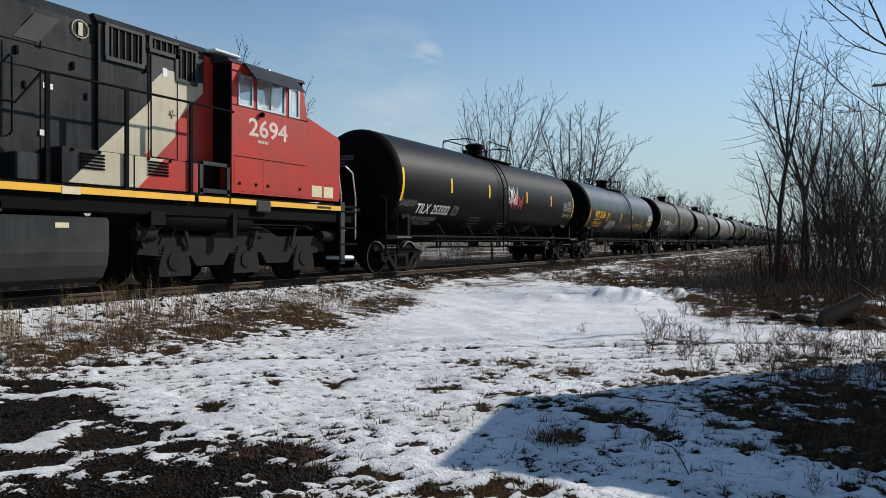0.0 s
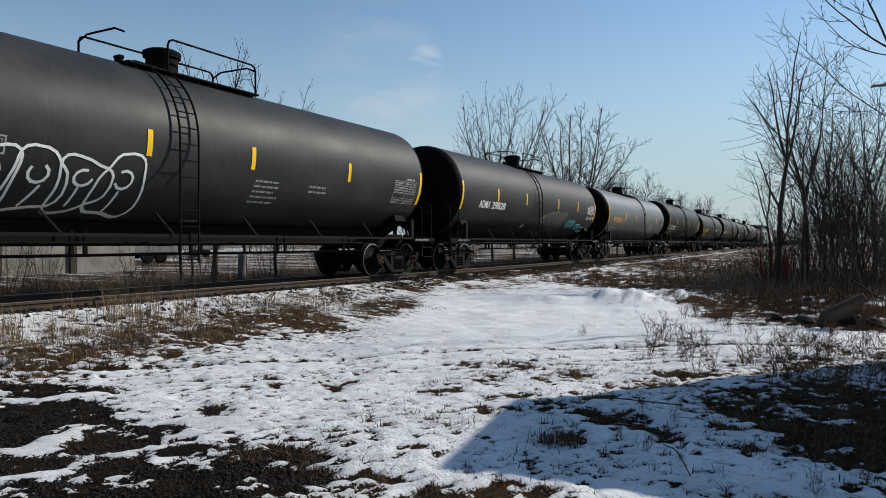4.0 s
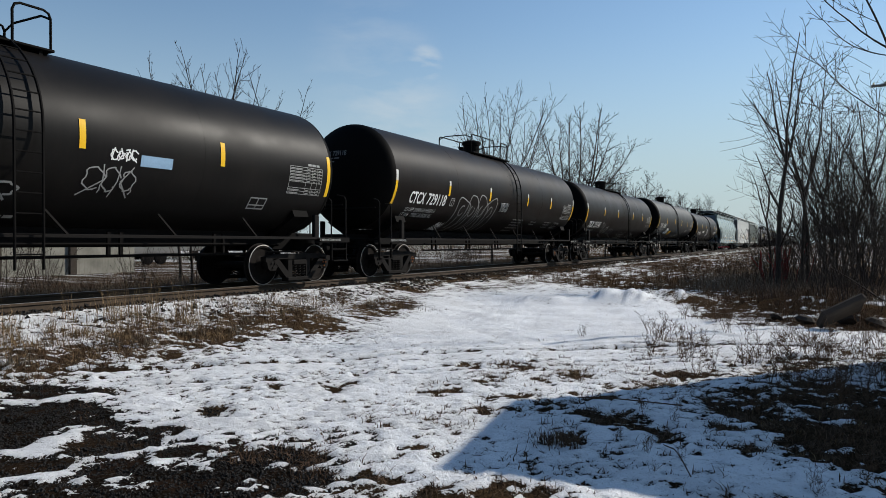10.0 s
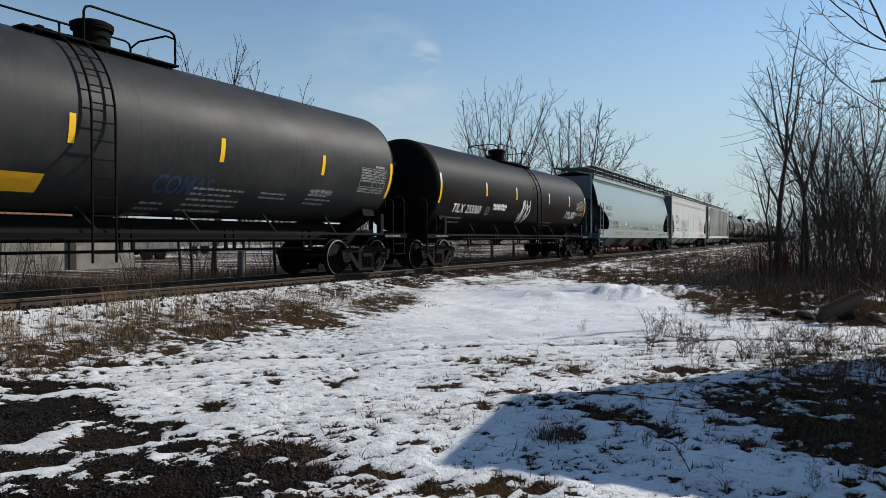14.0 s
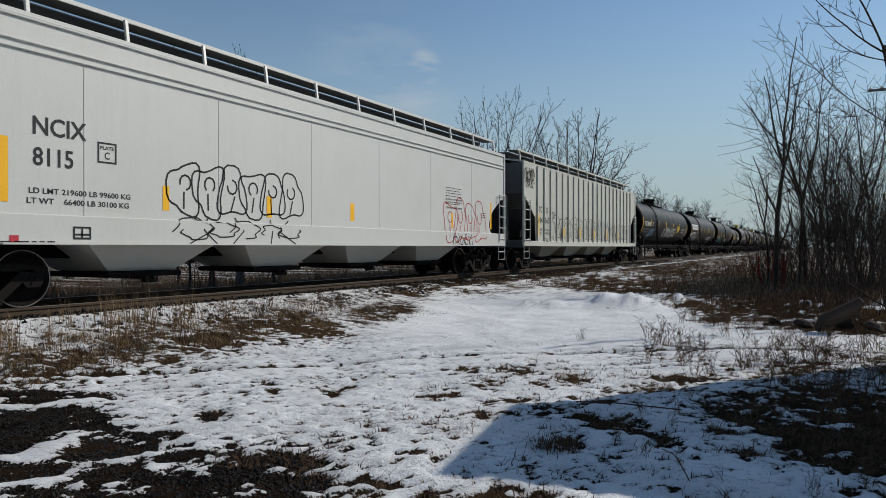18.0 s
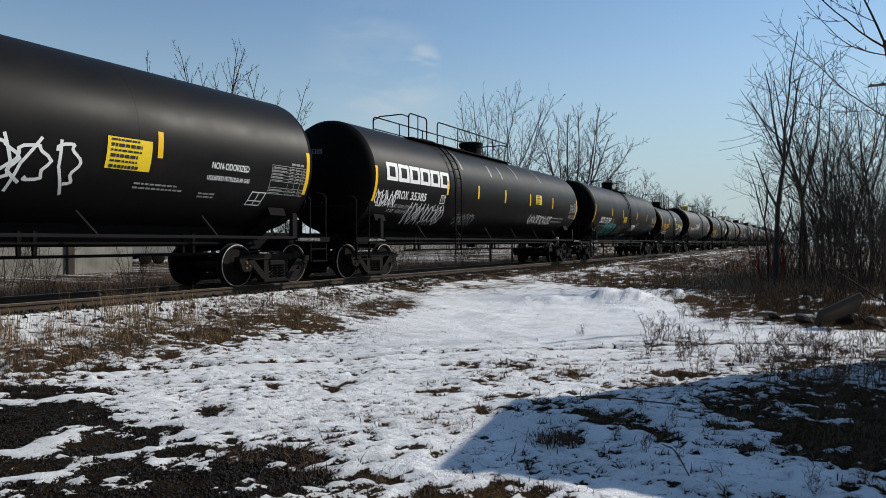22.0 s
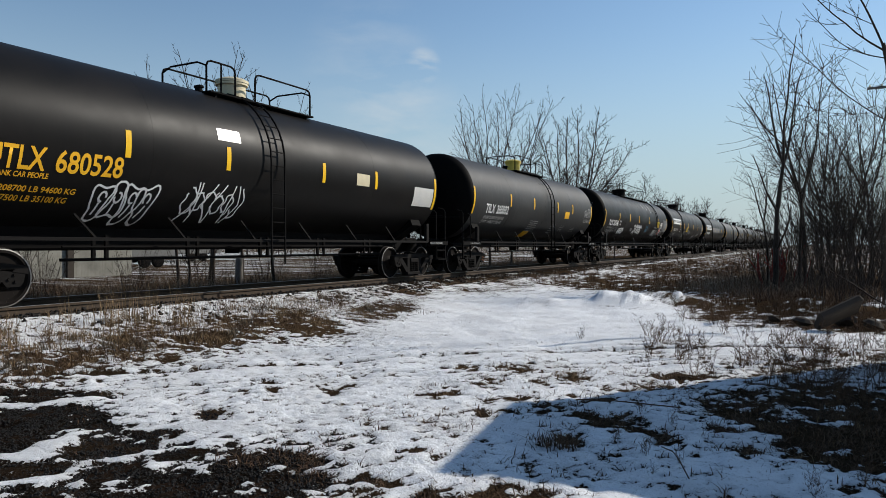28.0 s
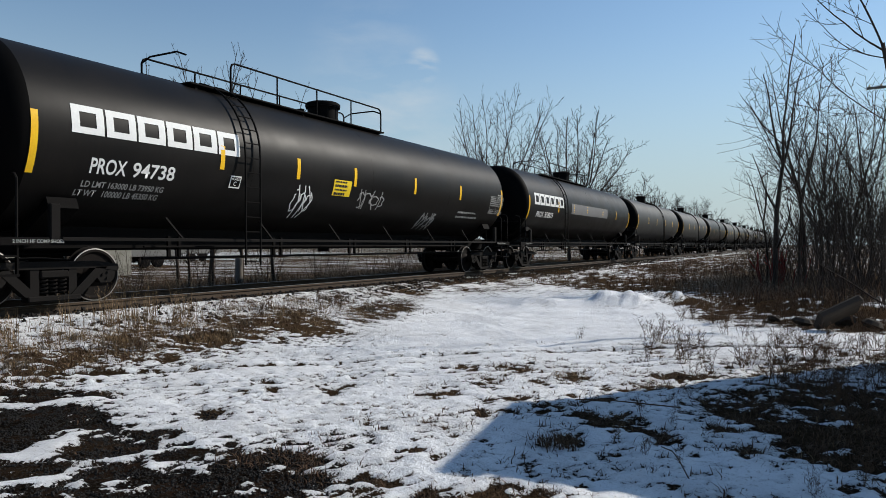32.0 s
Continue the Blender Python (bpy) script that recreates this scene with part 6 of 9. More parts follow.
# ---------------------------------------------------------------- locomotive
def locomotive():
    c = 3.76
    Y = lambda y: y - c
    loco = thing("diesel_locomotive", (0, c, RAIL_Z), "red, white and charcoal diesel locomotive with a yellow sill stripe", "locomotive")
    TRAIN.append((loco, c))
    side = Side(loco, 1.5, None, 0.004)
    # frame, deck and the striped sill
    part("frame", Shape().box((0, 0, 1.5), (2.9, 20.6, 0.32), None, 0.03), M_FRAME, loco, "", None)
    part("deck", Shape().box((0, 0, 1.75), (3.04, 20.6, 0.06)), M_FRAME, loco, "", None)
    for y0, y1 in ((-6.4, 6.45), (6.65, 8.95), (9.05, 9.8), (9.85, 10.55), (10.95, 13.4)):
        part("sill_stripe", Shape().box((1.525, Y((y0 + y1) / 2), 1.69), (0.03, y1 - y0, 0.11)), M_YELLOWLOCO, loco, "", None)
    part("jacking_pad", Shape().box((1.53, Y(10.75), 1.62), (0.06, 0.42, 0.24), None, 0.02), M_GREYLOCO, loco)
    # long hood behind, cabinet in front of it
    hood = [(-0.92, 1.78), (0.92, 1.78), (0.92, 4.55), (0.8, 4.74), (-0.8, 4.74), (-0.92, 4.55)]
    part("long_hood", Shape().prism(hood, Y(-6.3), Y(7.38), "y"), M_HOOD, loco, "charcoal engine hood", None)
    cab2 = [(-1.0, 1.78), (1.0, 1.78), (1.0, 4.56), (0.86, 4.76), (-0.86, 4.76), (-1.0, 4.56)]
    part("equipment_cabinet", Shape().prism(cab2, Y(7.38), Y(9.9), "y"), M_HOOD, loco, "", None)
    X = 1.0
    part("white_stripe", Shape().prism([(Y(7.38), 2.36), (Y(8.2), 2.36), (Y(9.62), 3.82), (Y(9.62), 4.0), (Y(8.98), 4.0), (Y(7.38), 2.44)], X, X + 0.006, "x"), M_WHITELOCO, loco, "slanted dirty white stripe", None)
    part("red_field", Shape().prism([(Y(8.2), 2.36), (Y(9.9), 2.36), (Y(9.9), 4.56), (Y(9.64), 4.56), (Y(9.64), 3.84)], X, X + 0.006, "x"), M_REDLOCO, loco, "red field behind the cab", None)
    # low equipment boxes along the walkway, split by the same slant
    low = [(6.45, 1.80), (9.1, 1.80), (9.1, 2.36), (6.45, 2.36)]
    part("low_box", Shape().prism([(Y(a), b) for a, b in low], 0.95, 1.46, "x"), M_HOOD, loco, "", None)
    part("white_stripe", Shape().prism([(Y(6.55), 1.81), (Y(7.8), 1.81), (Y(8.33), 2.35), (Y(7.1), 2.35)], 1.46, 1.466, "x"), M_WHITELOCO, loco, "slanted dirty white stripe", None)
    part("red_field", Shape().prism([(Y(7.8), 1.81), (Y(9.09), 1.81), (Y(9.09), 2.35), (Y(8.33), 2.35)], 1.46, 1.466, "x"), M_REDLOCO, loco, "", None)
    part("low_box_seam", Shape().box((1.468, Y(7.72), 2.08), (0.008, 0.02, 0.54)), M_FRAME, loco, "", None)
    for y in (6.95, 8.2):
        for i in range(5):
            part("louver", Shape().box((1.475, Y(y), 2.06 + 0.055 * i), (0.03, 0.42, 0.024), Euler((0, radians(25), 0)).to_matrix()), M_FRAME, loco)
    # battery opening beside the cab
    part("battery_box", Shape().prism([(Y(9.1), 1.80), (Y(9.88), 1.80), (Y(9.88), 2.42), (Y(9.1), 2.42)], 0.9, 1.2, "x"), M_FRAME, loco, "", None)
    part("battery_frame", Shape().box((1.45, Y(9.16), 2.1), (0.06, 0.08, 0.62)).box((1.45, Y(9.84), 2.1), (0.06, 0.08, 0.62)).box((1.45, Y(9.5), 2.38), (0.06, 0.74, 0.07)).box((1.45, Y(9.5), 1.86), (0.06, 0.74, 0.08)), M_GREYLOCO, loco, "", None)
    part("air_filter", Shape().rod((1.25, Y(9.3), 1.9), (1.25, Y(9.3), 2.14), 0.08, n=12), M_CHROME, loco)
    # grilles with bars
    for y0, y1, z0, z1 in ((7.55, 8.2, 4.05, 4.56), (8.42, 8.94, 4.40, 4.58), (9.0, 9.4, 3.98, 4.54)):
        fr = Shape()
        for a, b, cc, d in ((y0 - 0.06, y1 + 0.06, z0 - 0.07, z0), (y0 - 0.06, y1 + 0.06, z1, z1 + 0.05), (y0 - 0.07, y0, z0, z1), (y1, y1 + 0.07, z0, z1)):
            fr.box((1.02, Y((a + b) / 2), (cc + d) / 2), (0.05, b - a, d - cc))
        g = part("grille", fr, M_GREYLOCO, loco, "framed dark air grille", None)
        part("grille_back", Shape().box((1.006, Y((y0 + y1) / 2), (z0 + z1) / 2), (0.008, y1 - y0, z1 - z0)), M_FRAME, g, "", None)
        n = max(3, int((y1 - y0) / 0.11))
        for i in range(n):
            part("grille_bar", Shape().box((1.022, Y(y0 + (y1 - y0) * (i + 0.5) / n), (z0 + z1) / 2), (0.02, 0.025, z1 - z0)), M_GREYLOCO, g, "", None)
    dr = part("cabinet_door", Shape().box((1.012, Y(8.68), 3.36), (0.02, 0.54, 1.86), None, 0.005), M_GREYLOCO, loco, "narrow cabinet door", None)
    part("door_stripe", Shape().prism([(Y(8.42), 2.44), (Y(8.52), 2.44), (Y(8.94), 2.86), (Y(8.94), 4.08), (Y(8.72), 4.08), (Y(8.42), 3.78)], 1.022, 1.027, "x"), M_WHITELOCO, dr, "white slanted stripe across the door", None)
    part("door_corner", Shape().prism([(Y(8.52), 2.44), (Y(8.94), 2.44), (Y(8.94), 2.86)], 1.022, 1.027, "x"), M_REDLOCO, dr, "red lower corner of the door", None)
    part("door_handle", Shape().box((1.04, Y(8.88), 3.28), (0.03, 0.12, 0.03)).rod((1.03, Y(8.86), 3.2), (1.06, Y(8.86), 3.36), 0.014, n=6), M_WHITELOCO, dr)
    part("door_notice", Shape().box((1.03, Y(8.7), 4.02), (0.006, 0.10, 0.16)), M_WHITE, dr, "white notices on the door", None)
    # hood doors, hinges and lettered plates on the rear hood
    for i in range(8):
        y = 6.9 - 1.02 * i
        part("hood_door", Shape().box((0.925, Y(y), 3.05), (0.02, 0.92, 2.3), None, 0.006), M_HOOD, loco, "", None)
        part("door_latch", Shape().box((0.945, Y(y + 0.3), 3.3), (0.03, 0.05, 0.12), None, 0.008), M_FRAME, loco)
    for y, z in ((6.55, 3.35), (6.5, 2.6), (6.6, 3.7)):
        part("hood_plate", Shape().box((0.942, Y(y), z), (0.01, 0.16, 0.09)), M_WHITE, loco, "small white notice plate", None)
    part("round_emblem", Shape().lathe([(0.135, 0.0), (0.145, 0.006), (0.155, 0.0)], 28, "x", (0.94, Y(7.1), 4.4)).box((0.942, Y(7.1), 4.4), (0.006, 0.075, 0.22)), M_WHITELOCO, loco, "round pale emblem")
    part("hood_stripe", Shape().prism([(Y(6.0), 4.0), (Y(6.35), 4.45), (Y(6.75), 4.45), (Y(6.4), 4.0)], 0.94, 0.945, "x"), M_GREYLOCO, loco, "", None)
    # flat black disc laid on the hood as the shade of a round recess
    part("fuel_filler_recess", Shape().lathe([(0.02, 0.0), (0.62, 0.0), (0.62, 0.01), (0.02, 0.012)], 24, "x", (0.95, Y(5.4), 1.85)), M_FRAME, loco)
    # black sheet over the red cab back, painted in for its shade
    part("cab_rear_panel", Shape().box((1.235, Y(9.885), 3.42), (0.52, 0.02, 2.0)), M_FRAME, loco, "black sheet carrying the shade on the cab's back", None)
    # cab: solid lower part and nose, open window band above
    part("cab_body", Shape().prism([(Y(9.9), 1.86), (Y(13.36), 1.86), (Y(13.4), 1.95), (Y(13.4), 3.32), (Y(13.3), 3.4), (Y(12.22), 3.70), (Y(12.15), 3.62), (Y(9.9), 3.62)], -1.5, 1.5, "x"), M_REDLOCO, loco, "red cab and short nose", 25)
    for k in (-1, 1):
        for a, b in ((9.9, 10.06), (10.47, 10.58), (11.44, 11.55)):
            part("cab_pillar", Shape().box((k * 1.46, Y((a + b) / 2), 3.95), (0.08, b - a, 0.70)), M_REDLOCO, loco, "", None)
        part("cab_header", Shape().box((k * 1.46, Y(10.95), 4.37), (0.08, 2.1, 0.2)), M_REDLOCO, loco, "", None)
        part("cab_pillar", Shape().prism([(Y(11.9), 3.6), (Y(12.2), 3.6), (Y(12.0), 4.46), (Y(11.9), 4.46)], k * 1.42, k * 1.5, "x"), M_REDLOCO, loco, "", None)
    part("cab_rear_wall", Shape().box((0, Y(9.95), 4.05), (2.9, 0.1, 0.85)), M_REDLOCO, loco, "", None)
    for x in (-1.4, -0.5, 0.5, 1.4):
        part("cab_pillar", Shape().box((x, Y(12.06), 4.0), (0.14, 0.12, 0.86), Euler((radians(13), 0, 0)).to_matrix()), M_REDLOCO, loco, "", None)
    part("cab_roof", Shape().prism([(-1.52, 4.44), (1.52, 4.44), (1.46, 4.52), (1.0, 4.64), (-1.0, 4.64), (-1.46, 4.52)], Y(9.82), Y(12.1), "y"), M_GREYLOCO, loco, "dark cab roof", None)
    part("roof_box", Shape().box((1.0, Y(10.1), 4.69), (0.4, 0.7, 0.06), None, 0.02), M_WHITE, loco, "white box on the cab roof")
    part("horn", Shape().rod((0.6, Y(11.4), 4.66), (0.6, Y(11.9), 4.78), 0.03, 0.07, 10), M_CHROME, loco)
    part("awning", Shape().prism([(1.5, 4.48), (1.54, 4.48), (1.86, 4.14), (1.82, 4.14)], Y(10.2), Y(11.72), "y"), M_GREYLOCO, loco, "dark grey cab window awning", None)
    for y0, y1 in ((10.06, 10.47), (10.58, 11.44), (11.55, 11.9)):
        for k in (-1, 1):
            w = Shape()
            for a, b, cc, d in ((y0, y1, 3.62, 3.66), (y0, y1, 4.23, 4.27), (y0, y0 + 0.04, 3.66, 4.23), (y1 - 0.04, y1, 3.66, 4.23)):
                w.box((k * 1.5, Y((a + b) / 2), (cc + d) / 2), (0.04, b - a, d - cc))
            if y1 - y0 > 0.6:
                w.box((k * 1.5, Y((y0 + y1) / 2), 3.945), (0.04, 0.035, 0.57))
            win = part("cab_window", w, M_CHROME, loco, "bright aluminium window frame", None)
            gl = part("pane", Shape().box((k * 1.49, Y((y0 + y1) / 2), 3.945), (0.008, y1 - y0 - 0.06, 0.57)), M_GLASS, win, "", None)
            gl.visible_shadow = False
    side.text("2694", Y(10.36), 3.24, 1.16, 0.38, M_FADED, "faded white road number", "road_number")
    side.bars(Y(10.62), 2.96, 0.42, 1, 0.06, 0.06, M_WHITELOCO, 3, word=0.05)
    for y0, y1, z0, z1 in ((9.96, 10.74, 1.9, 2.56), (10.77, 12.1, 1.9, 2.58)):
        p = part("nose_panel", Shape().box((1.502, Y((y0 + y1) / 2), (z0 + z1) / 2), (0.012, y1 - y0, z1 - z0), None, 0.003), M_REDLOCO, loco, "", None)
        for yy in (y0 + 0.14, y1 - 0.18):
            part("latch", Shape().lathe([(0.035, 0.0), (0.03, 0.02), (0.005, 0.02)], 10, "x", (1.508, Y(yy), 2.06)), M_FRAME, p)
    for y in (12.52, 12.95):
        part("nose_notice", Shape().box((1.505, Y(y), 2.05), (0.008, 0.36, 0.26)), M_CREAM, loco, "cream notice panel", None)
    part("rear_view_mirror", Shape().box((1.55, Y(10.7), 3.52), (0.1, 0.08, 0.1), None, 0.02), M_FRAME, loco)
    # handrails, stanchions, steps
    hr = Shape().pipe([(1.5, Y(-6.0), 2.9), (1.5, Y(5.73), 2.9), (1.5, Y(6.12), 3.42), (1.5, Y(6.3), 3.44), (1.5, Y(9.95), 3.46)], 0.022, 6)
    part("handrail", hr, M_FRAME, loco)
    for y in (-5, -3, -1, 1, 3, 5.0, 6.2, 7.55, 8.9):
        part("stanchion", Shape().box((1.5, Y(y), 2.6 if y > 6 else 2.33), (0.035, 0.07, 1.7 if y > 6 else 1.12)), M_FRAME, loco)
    st = part("front_steps", Shape().box((0.95, Y(13.62), 1.2), (0.04, 0.5, 1.3)), M_FRAME, loco, "", None)
    for i in range(4):
        z = 0.42 + 0.4 * i
        part("step_tread", Shape().box((1.25, Y(13.75), z), (0.55, 0.62, 0.04)), M_FRAME, st, "", None)
        part("step_edge", Shape().box((1.53, Y(13.75), z + 0.01), (0.02, 0.62, 0.03)), M_TRUCK, st, "worn step edge", None)
    part("snow_on_step", Shape().box((1.25, Y(13.75), 0.49), (0.5, 0.58, 0.1), None, 0.04), M_SNOW, loco, "crust of snow on the lowest step", 60)
    part("end_sheet", Shape().box((1.5, Y(13.5), 1.1), (0.05, 0.16, 1.5)), M_GREYLOCO, loco, "", None)
    part("pilot", Shape().prism([(-1.4, 0.25), (1.4, 0.25), (1.45, 1.6), (-1.45, 1.6)], Y(13.5), Y(13.62), "y"), M_FRAME, loco, "", None)
    for y in (13.46, 14.05):
        part("step_handrail", Shape().pipe([(1.5, Y(y), 0.95), (1.5, Y(y), 2.0), (1.48, Y(y - 0.1), 2.6), (1.45, Y(y - 0.35), 2.75)], 0.02, 6), M_CHROME, loco, "pale worn step handrail")
    part("front_platform", Shape().box((0, Y(13.9), 1.7), (2.8, 1.0, 0.08)), M_FRAME, loco, "", None)
    part("coupler", coupler_shape(1, Y(14.92)), M_FRAME, loco, "", 30)
    # tank, bogies and piping
    # dark block added to stop background light showing between the wheels
    part("traction_gear", Shape().box((0, Y(10.2), 0.85), (1.3, 4.6, 1.0), None, 0.1).box((0, Y(10.2), 1.3), (2.4, 5.8, 0.26), None, 0.05), M_FRAME, loco, "dark block standing for motors and gear between the wheels", None)
    tank = [(-1.40, 1.28), (1.40, 1.28), (1.46, 1.22), (1.46, 0.72), (1.42, 0.5), (1.3, 0.3), (1.1, 0.2), (-1.1, 0.2), (-1.3, 0.3), (-1.42, 0.5), (-1.46, 0.72), (-1.46, 1.22)]
    ft = part("fuel_tank", Shape().prism(tank, Y(0.1), Y(7.25), "y"), M_GREYLOCO, loco, "grey fuel tank with a notice plate", None)
    part("fuel_plate", Shape().box((1.464, Y(6.45), 1.14), (0.006, 0.22, 0.08)), M_CREAM, ft, "", None)
    rng = random.Random(5)
    for end in (-1, 1):
        yc = end * 6.85
        fr = Shape().box((0, 0, 0.86), (1.9, 1.1, 0.3), None, 0.04)
        tr = put("bogie", fr.mesh("bogie", M_FRAME, 30), loco, (0, yc, 0), "six-wheel bogie")
        for k in (-1, 1):
            s = Shape()
            prof = [(-2.62, 0.66), (-2.5, 0.94), (-2.2, 1.02), (-0.95, 1.0), (-0.62, 1.14), (0.62, 1.14), (0.95, 1.0), (2.2, 1.02), (2.5, 0.94), (2.62, 0.66), (2.2, 0.62), (1.44, 0.62), (1.3, 0.42), (0.62, 0.42), (0.45, 0.66), (-0.45, 0.66), (-0.62, 0.42), (-1.3, 0.42), (-1.44, 0.62), (-2.2, 0.62)]
            s.prism(prof, k * 1.02, k * 1.18, "x")
            part("bogie_frame", s, M_SOOT, tr, "pale dusty cast frame", 30)
            for ax in (-1.82, 0, 1.82):
                b = Shape().prism([(ax - 0.36, 0.24), (ax + 0.36, 0.24), (ax + 0.36, 0.42), (ax + 0.24, 0.80), (ax - 0.24, 0.80), (ax - 0.36, 0.42)], k * 1.05, k * 1.21, "x")
                b.lathe([(0.17, k * 1.2), (0.17, k * 1.235), (0.10, k * 1.24), (0.01, k * 1.24)], 20, "x", (0, ax, 0.52))
                part("journal_box", b, M_SOOT, tr, "", 30)
                sp = Shape()
                for d in (-0.3, 0.3):
                    for i in range(4):
                        sp.lathe([(0.07, 0.0), (0.085, 0.02), (0.07, 0.04)], 10, "z", (k * 1.12, ax + d, 0.55 + 0.055 * i))
                part("coil_spring", sp, M_SOOT, tr, "", 60)
            for d in (-1, 1):
                part("brake_cylinder", Shape().lathe([(0.02, -0.2), (0.12, -0.2), (0.14, 0.1), (0.14, 0.2), (0.02, 0.2)], 16, "y", (k * 1.25, d * 2.55, 1.02)), M_SOOT, tr)
            part("sand_pipe", Shape().pipe([(k * 1.22, -2.4, 1.18), (k * 1.22, -0.2, 1.2), (k * 1.22, 1.6, 1.18), (k * 1.22, 1.75, 1.28), (k * 1.2, 2.2, 1.28)], 0.022, 6), M_TRUCK, tr)
        for ax in (-1.82, 0, 1.82):
            a, b, cc, d = cached(("ws", 0.533), lambda: wheelset_meshes(0.533))
            ws = put("wheelset", cached(("wsl", 0.533), lambda: join_meshes("wheelset", (a,))), tr, (0, ax, 0.533))
            WHEELS.append((ws, (0, ax, 0.533), 0.533, loco))
    part("air_tank", Shape().lathe([(0.01, -1.2), (0.2, -1.1), (0.22, -0.9), (0.22, 0.9), (0.2, 1.1), (0.01, 1.2)], 16, "y", (1.2, Y(9.5), 1.3)), M_FRAME, loco)
    part("drain_bracket", Shape().box((1.45, Y(8.2), 1.3), (0.06, 0.3, 0.24)).rod((1.45, Y(8.1), 1.2), (1.4, Y(7.9), 0.9), 0.02, n=6), M_TRUCK, loco)
    # seams, latches, brackets and small fittings of the hood and the bogie
    for y, z0, z1 in ((8.36, 1.8, 4.5), (9.0, 2.4, 4.4), (7.95, 1.82, 2.34), (7.1, 2.4, 4.5)):
        part("panel_seam", Shape().box((1.004 if y > 7.4 else 0.926, Y(y), (z0 + z1) / 2), (0.012, 0.022, z1 - z0)), M_FRAME, loco, "", None)
    part("roof_gutter", Shape().box((1.005, Y(8.6), 4.60), (0.03, 2.5, 0.03)), M_FRAME, loco, "", None)
    part("header_seam", Shape().box((0.93, Y(6.4), 3.95), (0.012, 1.9, 0.025)), M_FRAME, loco, "", None)
    part("header_cover", Shape().box((0.935, Y(6.5), 3.74), (0.03, 1.3, 0.32), None, 0.008), M_HOOD, loco, "", None)
    for y, z in ((6.05, 3.8), (6.95, 3.76), (8.3, 4.42), (8.3, 4.0), (9.45, 4.3), (5.6, 3.2), (5.55, 2.2), (6.3, 2.2)):
        part("latch", Shape().box((1.03 if y > 7.4 else 0.965, Y(y), z), (0.05, 0.06, 0.13), None, 0.012), M_FRAME, loco)
    for y in (5.2, 5.95):
        part("grab_bar", Shape().pipe([(0.95, Y(y), 2.5), (1.02, Y(y), 2.55), (1.02, Y(y), 3.65), (0.95, Y(y), 3.7)], 0.016, 5), M_FRAME, loco)
    for i in range(6):
        part("hinge", Shape().box((1.472, Y(6.62 + 0.46 * i), 2.33), (0.03, 0.05, 0.05), None, 0.01), M_FRAME, loco)
    part("step_box", Shape().box((1.2, Y(5.95), 2.0), (0.5, 0.36, 0.42), None, 0.02), M_GREYLOCO, loco, "grey box on the walkway", None)
    part("sill_plate", Shape().box((1.545, Y(6.55), 1.68), (0.012, 0.3, 0.12)), M_CREAM, loco, "small pale plate on the sill", None)
    part("hose_reel", Shape().rod((1.3, Y(6.9), 1.36), (1.42, Y(6.9), 1.36), 0.07, n=12), M_CHROME, loco)
    part("filler_box", Shape().box((1.35, Y(5.4), 1.4), (0.2, 0.36, 0.2), None, 0.02), M_GREYLOCO, loco)
    part("nose_grab", Shape().pipe([(1.1, Y(12.3), 3.66), (1.12, Y(12.36), 3.78), (1.1, Y(12.62), 3.74), (1.08, Y(12.75), 3.58)], 0.018, 6), M_FRAME, loco)
    part("nose_seam", Shape().box((1.502, Y(11.05), 2.60), (0.006, 2.2, 0.014)), M_FRAME, loco, "", None)
    for z, y0, y1 in ((1.24, 8.3, 12.6), (1.16, 8.6, 11.2)):
        part("air_pipe", Shape().pipe([(1.3, Y(y0), z - 0.2), (1.32, Y(y0 + 0.1), z), (1.32, Y(y1 - 0.3), z + 0.02), (1.3, Y(y1), z - 0.08)], 0.024, 6), M_TRUCK, loco)
    for y in (8.0, 9.0, 10.8, 12.0):
        part("brake_lever", Shape().box((1.26, Y(y), 1.0), (0.05, 0.09, 0.5), Euler((radians(18 if y < 10 else -18), 0, 0)).to_matrix(), 0.01), M_SOOT, loco)
    part("stencil", Shape().box((1.545, Y(12.75), 1.69), (0.006, 0.5, 0.05)), M_BLACKINK, loco, "small dark print on the stripe", None)
    part("hanger", Shape().box((1.45, Y(10.0), 1.2), (0.08, 0.1, 0.5)), M_TRUCK, loco)


locomotive()



# ---------------------------------------------------------------- lettering and tags on the tank cars
def data_table(side, y, z, mat, w=1.12, h=0.60):
    """The ruled table of test dates near a car's end."""
    t = 0.012
    v, f = [], []
    rects = [(0, w, -h * i / 9, -h * i / 9 + t) for i in (0, 1, 2, 3, 4, 5, 7, 8, 9)] + [(x, x + t, -h, 0) for x in (0, w * 0.5, w * 0.68, w * 0.84, w - t)]
    rng = random.Random(round(w * 100) + round(z * 10))
    for i in (0, 1, 2, 3, 4, 7, 8):
        for a, b in ((0.03, 0.46), (0.54, 0.64), (0.72, 0.8), (0.88, 0.95)):
            rects.append((w * a, w * (a + (b - a) * rng.uniform(0.6, 1)), -h * (i + 0.7) / 9, -h * (i + 0.42) / 9))
    for a, b, c, d in rects:
        k = len(v)
        v += [(a, c, 0), (b, c, 0), (b, d, 0), (a, d, 0)]
        f.append((k, k + 1, k + 2, k + 3))
    me = bpy.data.meshes.new("data_table")
    me.from_pydata(v, [], f)
    y += 0.15
    side.link("data_table", me, y - w / 2, z + h / 2, mat, "small stencilled table of test dates")
    side.bars(y + 0.05, z + h / 2 + 0.07, 0.45, 1, 0.07, 0.05, mat, 5, word=0.09)


